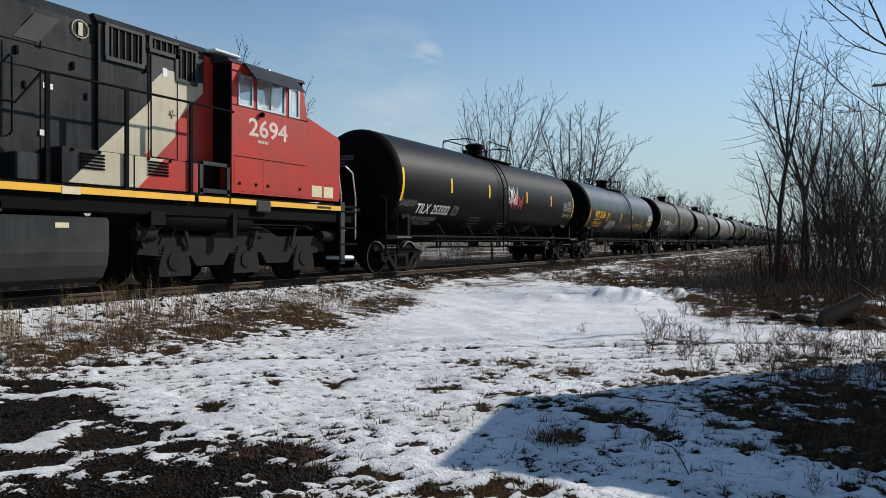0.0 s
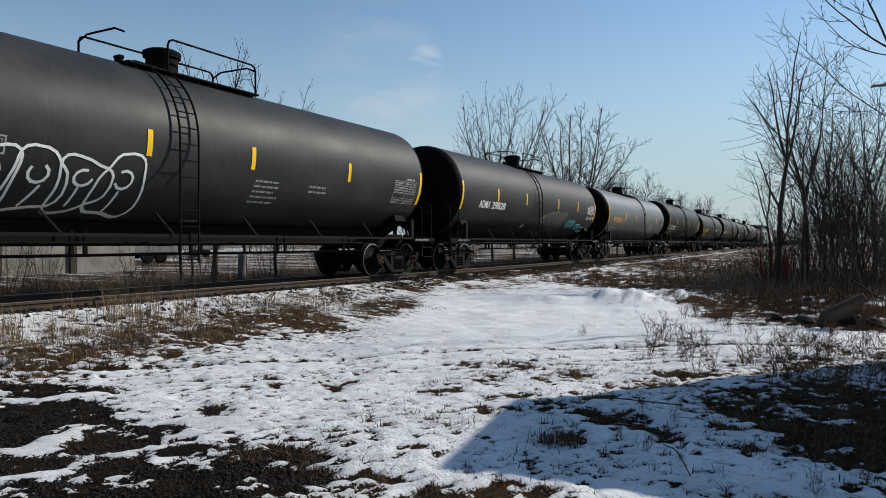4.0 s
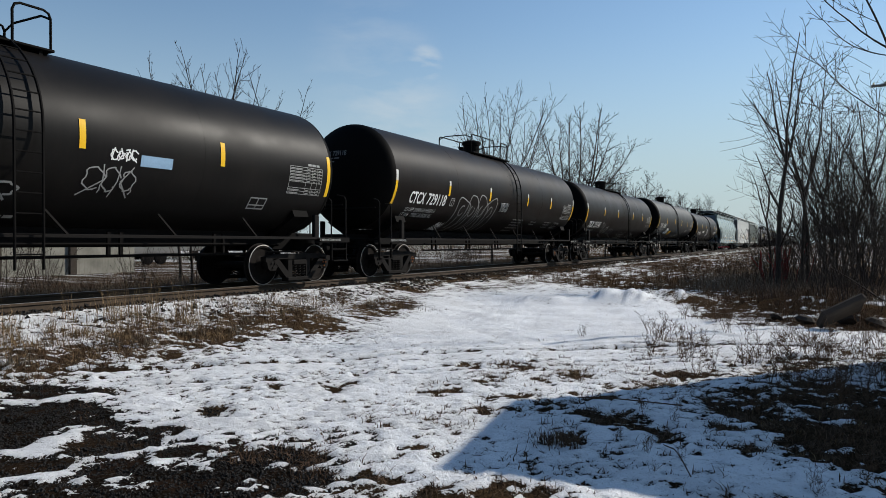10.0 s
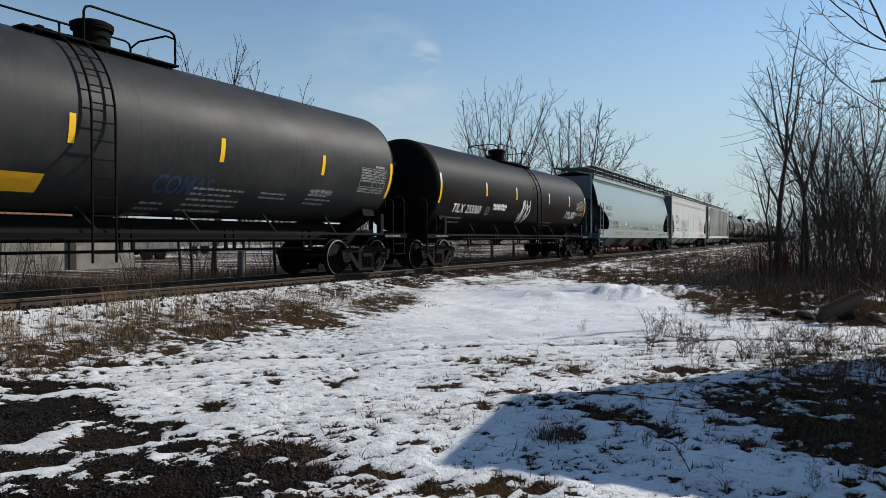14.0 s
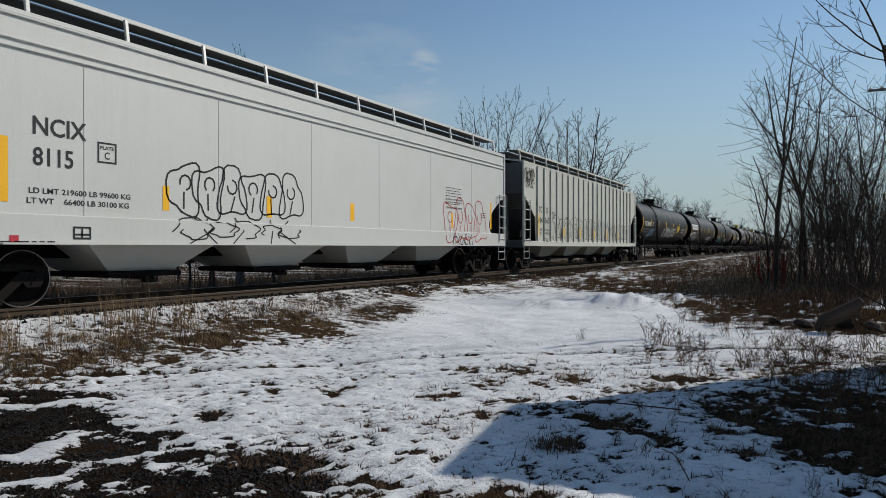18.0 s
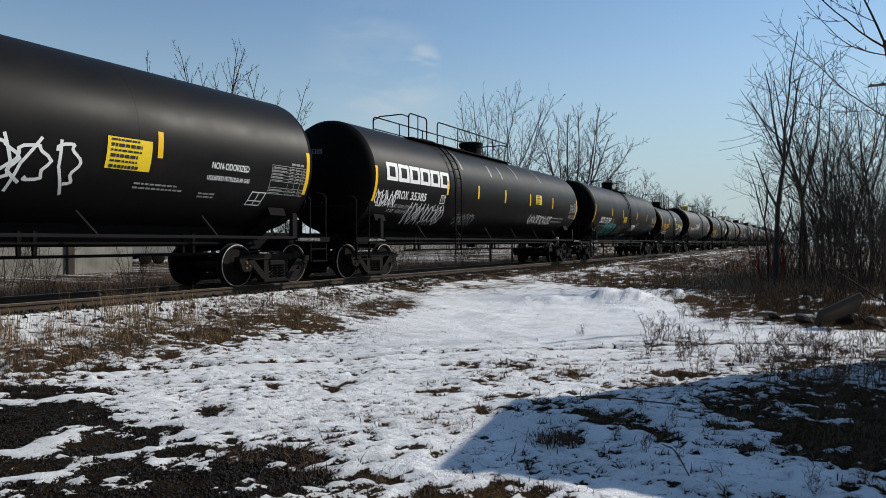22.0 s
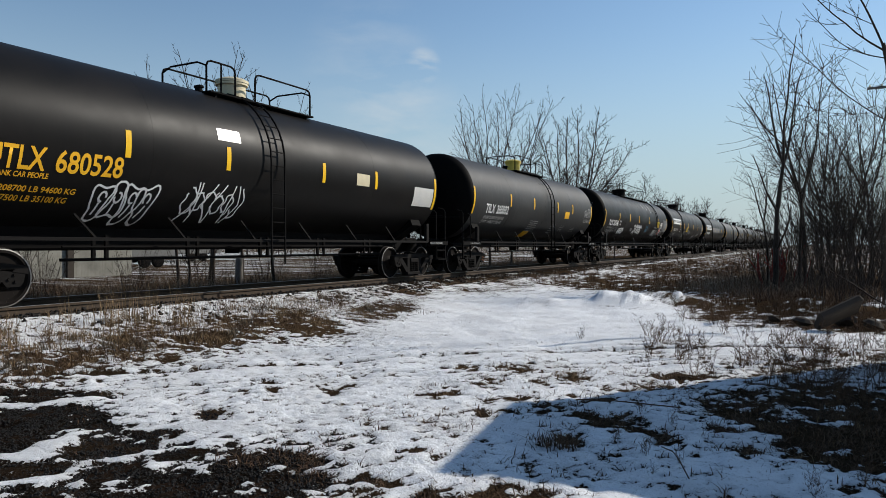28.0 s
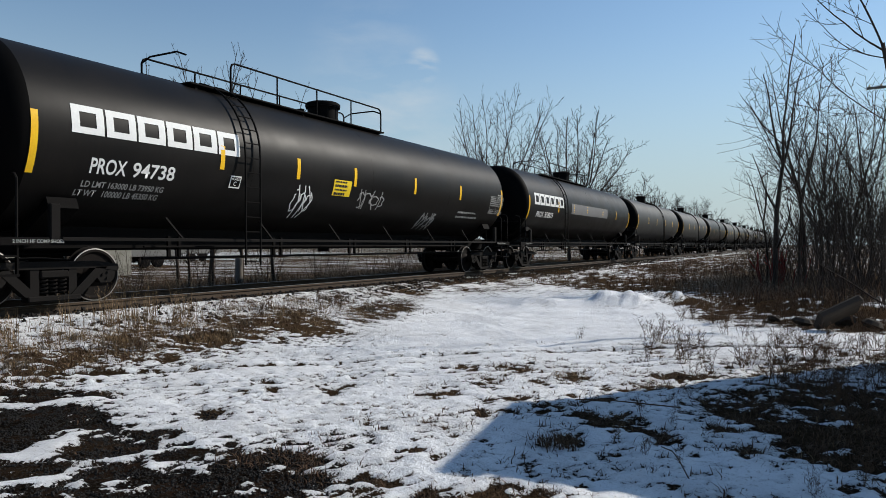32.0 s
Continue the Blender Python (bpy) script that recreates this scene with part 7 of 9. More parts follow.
def brand_blocks(side, y, z, w, h):
    """The owner's big white mark, as six plain rounded blocks with dark slots."""
    n = 6
    for i in range(n):
        a, b = w * i / n + 0.02, w * (i + 1) / n - 0.02
        t = 0.105
        v, f = [], []
        rects = [(a, b, -h / 2, -h / 2 + t), (a, b, h / 2 - t, h / 2), (a, a + t * 1.3, -h / 2 + t, h / 2 - t), (b - t * 1.3, b, -h / 2 + t, h / 2 - t)]
        for p, q, c, d in rects:
            k = len(v)
            v += [(p, c, 0), (q, c, 0), (q, d, 0), (p, d, 0)]
            f.append((k, k + 1, k + 2, k + 3))
        me = bpy.data.meshes.new("brand_block")
        me.from_pydata(v, [], f)
        side.link("brand_block", me, y, z, M_WHITE, "big white block of the owner's mark" if i == 0 else "")


_, side, half = SIDES[1]
side.text("TILX 253332", -6.62, 1.89, 2.04, 0.28, M_WHITE)
side.text("LD LMT 189100 LB 85800 KG", -6.76, 1.60, 1.66, 0.12, M_GREYINK)
side.text("LT WT   73900 LB 33500 KG", -6.76, 1.47, 1.54, 0.11, M_GREYINK)
side.ring(-4.16, 1.90, 0.35, 0.28, 0.025, M_GREYINK, skew=0.00, cross=False)
side.scrawl(-0.16, 2.65, 0.92, 0.64, M_WHITE, 5, 4, 0.040)
side.scrawl(0.05, 2.43, 1.27, 0.49, M_REDINK, 6, 4, 0.050)
side.scrawl(-7.60, 2.01, 0.88, 0.21, M_DIMINK, 7, 6, 0.020)
side.bars(-0.30, 1.60, 1.07, 6, 0.096, 0.036, M_GREYINK, 8, word=0.12)
side.bars(2.60, 1.54, 0.93, 3, 0.090, 0.034, M_GREYINK, 9, word=0.12)
data_table(side, half - 1.00, 2.35, M_GREYINK)
side.bars(-2.86, 1.73, 1.07, 4, 0.099, 0.038, M_DIMINK, 11, word=0.12)
_, side, half = SIDES[2]
side.text("NATX 252268", -6.61, 2.38, 1.93, 0.37, M_ORANGE)
side.bars(-6.61, 2.10, 1.49, 1, 0.098, 0.037, M_ORANGE, 14, word=0.12)
side.text("LD LMT 205500 LBS 93100 KGS", -6.61, 1.93, 1.60, 0.11, M_ORANGE)
side.text("LT WT   80500 LBS 36600 KGS", -6.64, 1.76, 1.55, 0.11, M_ORANGE)
side.ring(-3.77, 2.37, 0.25, 0.25, 0.025, M_ORANGE, skew=0.00, cross=False)
side.scrawl(-3.78, 1.81, 1.59, 0.58, M_WHITE, 18, 4, 0.035)
side.bars(1.42, 1.96, 1.03, 4, 0.099, 0.038, M_ORANGE, 19, word=0.12)
side.text("4 IN FIBERGLASS INSULATION", 2.95, 2.02, 1.08, 0.085, M_ORANGE)
side.text("DO NOT EXCEED 425 F", 2.93, 1.90, 0.82, 0.085, M_ORANGE)
side.text("EXTERIOR COATING", 4.50, 1.94, 0.62, 0.08, M_ORANGE)
side.bars(4.48, 1.83, 0.6, 2, 0.10, 0.045, M_ORANGE, 20, word=0.12)
side.ring(6.45, 1.62, 0.36, 0.16, 0.02, M_WHITE, skew=0.18, cross=True)
side.bars(-6.95, 1.43, 2.56, 2, 0.087, 0.033, M_ORANGE, 21, word=0.12)
data_table(side, half - 1.00, 2.35, M_WHITE)
side.panel(-7.07, 1.31, 0.28, 0.32, M_WHITE, "bent white paper placard in its holder", "placard")
_, side, half = SIDES[3]
side.text("CTCX 729184", -6.47, 2.39, 2.04, 0.35, M_WHITE)
side.text("LD LMT 208600 LB 94600 KG", -6.57, 2.03, 1.57, 0.11, M_GREYINK)
side.text("LT WT   77800 LB 35300 KG", -6.63, 1.85, 1.56, 0.11, M_GREYINK)
side.ring(-3.96, 2.34, 0.29, 0.27, 0.025, M_GREYINK, skew=0.00, cross=False)
side.bubbles(-4.35, 1.88, 2.93, 0.95, M_WHITE, 29, 4, 0.045)
side.bars(1.22, 2.23, 0.81, 5, 0.106, 0.040, M_GREYINK, 30, word=0.12)
side.bars(2.95, 2.23, 0.85, 2, 0.114, 0.043, M_GREYINK, 31, word=0.12)
side.bars(0.04, 1.38, 0.66, 2, 0.100, 0.038, M_GREYINK, 32, word=0.12)
data_table(side, half - 1.00, 2.35, M_GREYINK)
_, side, half = SIDES[4]
side.scrawl(0.15, 1.96, 0.48, 0.36, M_GREYINK, 35, 2, 0.040)
side.bubbles(0.76, 1.87, 2.48, 0.90, M_GREYINK, 36, 5, 0.030)
side.scrawl(3.72, 1.84, 1.10, 0.37, M_TEAL, 37, 7, 0.050)
side.text("CHENA", 5.04, 1.73, 0.87, 0.28, M_TEAL, "teal sprayed tag", "graffiti", 0.03)
side.panel(-1.47, 1.63, 0.27, 0.14, M_SILVER, "white warning placard", "placard")
side.bars(-0.31, 1.58, 0.67, 6, 0.051, 0.019, M_DIMINK, 40, word=0.12)
data_table(side, half - 0.95, 2.42, M_WHITE)
side.ring(6.37, 1.62, 0.62, 0.24, 0.025, M_WHITE, skew=0.18, cross=True)
side.text("ADMX 29828", -6.28, 2.29, 2.23, 0.26, M_WHITE)
_, side, half = SIDES[5]
side.text("NATX 251218", -6.65, 2.28, 1.87, 0.29, M_ORANGE)
side.bars(-6.65, 2.02, 0.96, 1, 0.080, 0.030, M_ORANGE, 46, word=0.12)
side.bars(-6.83, 1.82, 1.65, 1, 0.080, 0.030, M_SILVER, 47, word=0.12)
side.bars(-6.83, 1.69, 1.65, 1, 0.080, 0.030, M_SILVER, 48, word=0.12)
side.scrawl(2.9, 1.88, 1.6, 0.72, M_SILVER, 251, 5, 0.018, "thin white scratched drawing")
side.scrawl(1.45, 2.86, 0.42, 0.4, M_SILVER, 252, 2, 0.015, "thin white scratched drawing")
side.ring(-4.30, 2.27, 0.27, 0.23, 0.025, M_ORANGE, skew=0.00, cross=False)
data_table(side, half - 1.00, 2.35, M_BLACKINK)
_, side, half = SIDES[6]
side.text("CTCX 729187", -6.97, 2.19, 2.19, 0.35, M_WHITE)
side.text("LD LMT 208500 LB 94550 KG", -7.01, 1.88, 1.72, 0.12, M_GREYINK)
side.text("LT WT   77500 LB 35150 KG", -7.05, 1.74, 1.64, 0.12, M_GREYINK)
side.ring(-4.06, 2.19, 0.31, 0.26, 0.025, M_GREYINK, skew=0.00, cross=False)
side.bars(-0.14, 1.79, 0.85, 5, 0.098, 0.037, M_GREYINK, 56, word=0.12)
side.bars(0.88, 1.82, 1.15, 4, 0.103, 0.039, M_GREYINK, 57, word=0.12)
side.bars(2.99, 1.82, 0.90, 2, 0.093, 0.035, M_GREYINK, 58, word=0.12)
side.bars(4.55, 1.81, 1.17, 2, 0.099, 0.038, M_GREYINK, 59, word=0.12)
data_table(side, half - 1.00, 2.35, M_GREYINK)
side.ring(6.22, 1.70, 0.71, 0.25, 0.025, M_GREYINK, skew=0.18, cross=True)
_, side, half = SIDES[7]
side.text("UTLX 669990", -6.64, 2.24, 2.19, 0.34, M_ORANGE)
side.text("THE TANK CAR PEOPLE", -6.70, 2.00, 0.96, 0.08, M_ORANGE)
side.text("LD LMT 188200 LB 84500 KG", -6.81, 1.82, 1.62, 0.10, M_ORANGE)
side.text("LT WT   78800 LB 36000 KG", -6.87, 1.67, 1.60, 0.10, M_ORANGE)
side.ring(-3.57, 2.23, 0.29, 0.28, 0.025, M_ORANGE, skew=0.00, cross=False)
side.scrawl(-0.99, 1.74, 1.55, 0.29, M_GREYINK, 68, 5, 0.030)
side.scrawl(1.95, 2.42, 0.5, 0.2, M_WHITE, 269, 4, 0.022, "small white painted tag")
side.panel(2.85, 2.36, 0.66, 0.19, M_BLUEINK, "pale blue painted tag", "graffiti")
side.scrawl(1.55, 1.98, 0.95, 0.5, M_GREYINK, 270, 3, 0.022)
side.bars(-2.80, 1.64, 0.92, 3, 0.103, 0.038, M_GREYINK, 70, word=0.12)
side.bars(-1.28, 1.47, 2.18, 2, 0.113, 0.043, M_GREYINK, 71, word=0.12)
data_table(side, half - 1.00, 2.35, M_GREYINK)
side.ring(5.54, 1.79, 0.49, 0.24, 0.025, M_GREYINK, skew=0.00, cross=True)
_, side, half = SIDES[8]
side.text("CTCX 729118", -6.95, 2.28, 2.17, 0.34, M_WHITE)
side.text("LD LMT 208400 LB 94500 KG", -6.93, 1.94, 1.77, 0.11, M_GREYINK)
side.text("LT WT   77600 LB 35200 KG", -7.00, 1.79, 1.79, 0.11, M_GREYINK)
side.ring(-4.34, 2.26, 0.26, 0.25, 0.025, M_GREYINK, skew=0.00, cross=False)
side.bubbles(-3.81, 1.90, 2.89, 1.22, M_GREYINK, 79, 4, 0.035)
side.text("YB'S", -0.59, 2.28, 0.74, 0.34, M_GREYINK, "white sprayed tag", "graffiti", 0.03, 0.2)
side.scrawl(-4.38, 1.50, 0.48, 0.23, M_WHITE, 81, 4, 0.030)
side.bars(1.27, 1.88, 1.38, 5, 0.103, 0.038, M_GREYINK, 82, word=0.12)
side.bars(3.22, 1.84, 0.71, 2, 0.091, 0.035, M_GREYINK, 83, word=0.12)
side.bars(4.86, 1.86, 0.90, 3, 0.098, 0.037, M_GREYINK, 84, word=0.12)
data_table(side, half - 1.00, 2.35, M_GREYINK)
side.ring(6.38, 1.76, 0.68, 0.24, 0.025, M_GREYINK, skew=0.18, cross=True)
_, side, half = SIDES[9]
side.text("TILX 253343", -6.74, 1.94, 2.16, 0.31, M_WHITE)
side.text("LD LMT 188800 LB 85650 KG", -6.86, 1.64, 1.57, 0.11, M_GREYINK)
side.text("LT WT   74200 LB 33650 KG", -6.89, 1.48, 1.52, 0.11, M_GREYINK)
side.ring(-3.99, 1.95, 0.28, 0.25, 0.025, M_GREYINK, skew=0.00, cross=False)
side.scrawl(-3.75, 1.72, 1.1, 0.55, M_GREYINK, 192, 2, 0.045)
side.scrawl(-2.2, 1.62, 0.9, 0.35, M_DIMINK, 93, 2, 0.040)
side.bars(1.09, 1.59, 1.42, 4, 0.100, 0.038, M_GREYINK, 94, word=0.12)
side.bars(3.50, 1.54, 0.79, 3, 0.091, 0.035, M_GREYINK, 95, word=0.12)
data_table(side, half - 1.00, 2.35, M_GREYINK)
_, side, half = SIDES[10]
side.text("TILX 292865", -6.86, 2.30, 2.03, 0.31, M_WHITE)
side.text("LD LMT 206100 LB 93450 KG", -6.93, 2.02, 1.76, 0.10, M_GREYINK)
side.text("LT WT   79900 LB 36250 KG", -6.99, 1.87, 1.74, 0.10, M_GREYINK)
side.ring(-4.45, 2.32, 0.27, 0.25, 0.025, M_GREYINK, skew=0.00, cross=False)
side.text("..YB'S", -4.25, 1.92, 1.05, 0.41, M_WHITE, "white sprayed tag", "graffiti", 0.06, 0.2)
side.panel(-1.96, 1.81, 0.78, 0.28, M_ORANGE, "orange paper placard", "placard")
side.text("COMAS", 0.42, 1.95, 1.35, 0.34, M_BLUEDIM, "faded blue sprayed tag", "graffiti", 0.0, 0.05)
side.bars(1.34, 1.92, 1.37, 5, 0.102, 0.038, M_GREYINK, 105, word=0.12)
side.bars(3.15, 1.93, 0.86, 2, 0.091, 0.034, M_GREYINK, 106, word=0.12)
side.bars(4.66, 2.07, 0.97, 4, 0.096, 0.036, M_GREYINK, 107, word=0.12)
side.bars(0.41, 1.61, 0.67, 4, 0.096, 0.036, M_GREYINK, 108, word=0.12)
data_table(side, half - 1.00, 2.45, M_GREYINK)
side.text("AAR ST-470", 4.71, 2.05, 0.78, 0.13, M_GREYINK)
_, side, half = SIDES[11]
side.text("TILX 253360", -6.47, 1.95, 2.11, 0.28, M_WHITE)
side.bars(-6.58, 1.64, 1.50, 1, 0.112, 0.042, M_GREYINK, 113, word=0.12)
side.bars(-6.58, 1.50, 1.50, 1, 0.112, 0.042, M_GREYINK, 114, word=0.12)
side.ring(-3.80, 1.93, 0.28, 0.25, 0.025, M_GREYINK, skew=0.00, cross=False)
side.scrawl(-3.46, 2.10, 1.23, 0.19, M_WHITE, 116, 5, 0.060)
side.scrawl(-0.85, 2.02, 0.99, 0.86, M_WHITE, 117, 4, 0.050)
side.scrawl(4.79, 2.05, 1.46, 0.36, M_WHITE, 118, 5, 0.030)
side.bars(2.01, 1.65, 1.45, 2, 0.121, 0.046, M_GREYINK, 119, word=0.12)
data_table(side, half - 1.00, 2.35, M_GREYINK)
_, side, half = SIDES[15]
side.text("TILX 309186", -8.60, 2.58, 1.90, 0.30, M_WHITE)
side.text("LD LMT 162400 LB 73650 KG", -8.60, 2.21, 1.65, 0.10, M_GREYINK)
side.text("LT WT   100600 LB 45650 KG", -8.64, 2.04, 1.65, 0.10, M_GREYINK)
side.ring(-5.89, 2.61, 0.27, 0.28, 0.025, M_WHITE, skew=0.00, cross=False)
side.scrawl(-6.75, 2.01, 1.72, 0.57, M_BLUEINK, 126, 6, 0.050)
side.scrawl(-6.99, 1.75, 1.10, 0.18, M_GREYINK, 127, 3, 0.030)
side.scrawl(-1.60, 2.12, 5.36, 0.79, M_WHITE, 128, 10, 0.050)
side.notice(4.55, 2.44, 0.86, 0.52, M_LEMON, 6, M_BLACKINK)
side.text("NON-ODORIZED", 6.35, 2.44, 0.98, 0.13, M_WHITE)
side.text("LIQUEFIED PETROLEUM GAS", 6.28, 2.20, 1.12, 0.10, M_WHITE)
side.bars(4.75, 1.98, 1.15, 2, 0.07, 0.03, M_GREYINK, 131, word=0.09)
side.bars(6.2, 1.9, 0.5, 2, 0.06, 0.03, M_GREYINK, 132, word=0.09)
side.ring(7.75, 1.88, 0.42, 0.28, 0.022, M_WHITE, skew=0.18, cross=True)
data_table(side, half - 0.80, 2.30, M_GREYINK)
side.scrawl(-half + 0.2, 1.85, 0.3, 0.2, M_DIMINK, 9, 2, 0.02)
_, side, half = SIDES[16]
brand_blocks(side, -8.18, 2.89, 3.63, 0.49)
side.text("PROX 35385", -7.62, 2.29, 1.71, 0.23, M_WHITE)
side.text("LD LMT 163300 LB 74100 KG", -7.73, 1.98, 1.37, 0.10, M_GREYINK)
side.text("LT WT   99700 LB 45200 KG", -7.75, 1.84, 1.35, 0.10, M_GREYINK)
side.ring(-4.88, 2.29, 0.29, 0.26, 0.025, M_WHITE, skew=0.00, cross=False)
side.scrawl(-8.56, 2.15, 1.01, 0.42, M_WHITE, 139, 6, 0.030)
side.scrawl(-6.72, 1.81, 2.24, 0.59, M_WHITE, 140, 9, 0.030)
side.scrawl(-3.56, 1.72, 1.41, 0.43, M_GREYINK, 141, 6, 0.025)
side.scrawl(2.84, 1.92, 2.78, 0.35, M_WHITE, 142, 8, 0.040)
side.notice(3.47, 2.73, 0.68, 0.38, M_LEMON, 4, M_BLACKINK)
side.bars(5.62, 2.04, 1.74, 2, 0.148, 0.055, M_GREYINK, 144, word=0.12)
data_table(side, half - 0.60, 2.40, M_GREYINK)
_, side, half = SIDES[17]
side.text("SKSX 101269", -6.53, 2.20, 2.15, 0.34, M_WHITE)
side.text("LD LMT 207200 LB 93950 KG", -6.59, 1.89, 1.66, 0.11, M_GREYINK)
side.text("LT WT   78800 LB 35750 KG", -6.67, 1.74, 1.64, 0.11, M_GREYINK)
side.ring(-3.85, 2.19, 0.29, 0.27, 0.025, M_GREYINK, skew=0.00, cross=False)
side.scrawl(-5.06, 1.68, 2.38, 0.71, M_TEAL, 151, 9, 0.100, "dense teal sprayed tag")
side.scrawl(-4.90, 1.60, 2.18, 0.49, M_BLACKINK, 152, 8, 0.030)
side.notice(-1.10, 2.32, 0.74, 0.35, M_LEMON, 4, M_BLACKINK)
side.text("DUSK", 0.95, 1.88, 1.06, 0.36, M_WHITE, "white sprayed tag", "graffiti", 0.05, 0.2)
side.scrawl(-6.06, 1.54, 0.92, 0.22, M_GREYINK, 155, 6, 0.025)
side.scrawl(-2.13, 1.69, 1.47, 0.50, M_GREYINK, 156, 5, 0.040)
side.text("LAW", 2.95, 1.76, 1.0, 0.42, M_PINKTAG, "dim pink sprayed tag", "graffiti", 0.0, 0.15)
side.text("JKME", 4.72, 1.8, 1.0, 0.48, M_BLUETAG, "dim blue sprayed tag", "graffiti", 0.0, 0.2)
side.scrawl(5.85, 1.86, 0.55, 0.4, M_BLUETAG, 158, 3, 0.03)
side.bars(2.22, 2.23, 0.69, 6, 0.085, 0.032, M_GREYINK, 159, word=0.12)
data_table(side, half - 1.00, 2.35, M_GREYINK)
side.panel(1.11, 1.35, 0.67, 0.32, M_SILVER, "torn grey-green sticker", "placard")
_, side, half = SIDES[18]
side.text("UTLX 125237", -3.68, 2.27, 1.90, 0.31, M_ORANGE)
side.text("THE TANK CAR PEOPLE", -3.72, 2.01, 1.13, 0.10, M_ORANGE)
side.text("LD LMT 204400 LB 92700 KG", -3.80, 1.83, 1.57, 0.10, M_WHITE)
side.text("LT WT    58600 LB 26600 KG", -3.84, 1.70, 1.58, 0.10, M_WHITE)
side.text("NEW", -3.86, 1.68, 0.25, 0.08, M_WHITE)
side.notice(2.80, 2.30, 0.70, 0.39, M_LEMON, 4, M_BLACKINK)
side.bars(1.51, 2.46, 0.84, 5, 0.101, 0.038, M_WHITE, 169, word=0.12)
side.bars(1.32, 2.99, 0.65, 3, 0.085, 0.032, M_WHITE, 170, word=0.12)
side.ring(3.15, 1.74, 0.56, 0.25, 0.025, M_WHITE, skew=0.30, cross=True)
data_table(side, half - 0.75, 2.18, M_WHITE, 0.75, 0.5)
_, side, half = SIDES[19]
side.text("TILX 264845", -5.86, 2.24, 2.07, 0.25, M_WHITE)
side.scrawl(-3.08, 2.48, 2.02, 0.49, M_WHITE, 175, 5, 0.040)
data_table(side, half - 1.10, 2.45, M_WHITE)
side.bars(-5.86, 1.97, 1.81, 2, 0.102, 0.038, M_GREYINK, 177, word=0.12)
_, side, half = SIDES[20]
side.text("UTLX 680528", -6.00, 2.26, 2.19, 0.35, M_ORANGE)
side.text("THE TANK CAR PEOPLE", -6.05, 2.02, 1.01, 0.08, M_ORANGE)
side.text("LD LMT 208700 LB 94600 KG", -6.21, 1.82, 1.69, 0.09, M_ORANGE)
side.text("LT WT    77500 LB 35100 KG", -6.24, 1.68, 1.64, 0.09, M_ORANGE)
side.bubbles(-4.16, 1.71, 1.15, 0.62, M_WHITE, 183, 4, 0.035)
side.scrawl(-2.36, 1.79, 1.46, 0.72, M_WHITE, 184, 6, 0.030)
side.panel(-1.45, 3.13, 0.60, 0.24, M_SILVER, "white paper placard", "placard")
side.panel(3.10, 2.63, 0.56, 0.30, M_CREAM, "orange and white label", "placard")
side.panel(6.23, 2.38, 1.12, 0.54, M_SILVER, "white data panel", "placard")
_, side, half = SIDES[21]
side.text("TILX 265032", -5.98, 2.28, 2.02, 0.32, M_WHITE)
side.text("LD LMT 210600 LB 95850 KG", -5.95, 1.97, 1.79, 0.11, M_GREYINK)
side.text("LT WT   74400 LB 33750 KG", -6.01, 1.82, 1.76, 0.11, M_GREYINK)
side.panel(-1.00, 1.44, 0.66, 0.23, M_ORANGE, "faded orange paper placard", "placard")
side.bars(-1.30, 1.97, 1.06, 6, 0.080, 0.030, M_GREYINK, 193, word=0.09)
side.bars(1.41, 1.88, 0.75, 5, 0.085, 0.022, M_GREYINK, 194, word=0.07)
side.bars(2.70, 1.86, 0.62, 4, 0.075, 0.020, M_GREYINK, 195, word=0.07)
side.bars(4.35, 1.80, 0.62, 3, 0.075, 0.018, M_GREYINK, 196, word=0.07)
side.panel(3.08, 2.36, 0.62, 0.31, M_ORANGE, "orange label", "placard")
data_table(side, half - 0.85, 2.40, M_GREYINK)
_, side, half = SIDES[22]
side.text("TILX 303340", -8.07, 2.26, 2.14, 0.31, M_WHITE)
side.text("LD LMT 156700 LB 71100 KG", -8.16, 1.98, 1.70, 0.11, M_GREYINK)
side.text("LT WT   106300 LB 48200 KG", -8.18, 1.82, 1.70, 0.11, M_GREYINK)
side.ring(-5.54, 2.29, 0.30, 0.26, 0.025, M_WHITE, skew=0.00, cross=False)
side.bubbles(-7.96, 1.56, 1.17, 0.33, M_GREYINK, 202, 4, 0.030)
side.scrawl(-5.44, 1.84, 1.26, 0.32, M_WHITE, 203, 5, 0.070)
side.scrawl(-6.31, 1.94, 0.67, 0.32, M_DIMINK, 204, 4, 0.030)
side.scrawl(-1.70, 1.99, 2.18, 0.60, M_WHITE, 205, 7, 0.060)
side.scrawl(-2.58, 1.96, 0.56, 0.18, M_GREYINK, 206, 3, 0.040)
side.notice(5.72, 2.46, 0.74, 0.40, M_LEMON, 3, M_BLACKINK)
side.panel(6.85, 2.42, 0.95, 0.11, M_SILVER, "worn pale patch", "patch")
side.panel(6.98, 2.56, 0.55, 0.12, M_SILVER, "worn pale patch", "patch")
side.text("NON-ODORIZED", 6.46, 2.24, 0.86, 0.13, M_WHITE)
side.panel(6.62, 2.02, 0.62, 0.24, M_FADED, "pale label with red print", "label")
side.panel(6.60, 1.82, 0.66, 0.12, M_FADED, "pale label with red print", "label")
for _w, _z in (("LIQUEFIED", 2.08), ("PETROLEUM GAS", 1.97), ("NON-ODORIZED", 1.82)):
    side.text(_w, 6.34, _z, 0.55, 0.085, M_REDINK).location = (0.005, 0, 0)
side.ring(7.18, 1.87, 0.40, 0.28, 0.022, M_WHITE, skew=0.1, cross=True)
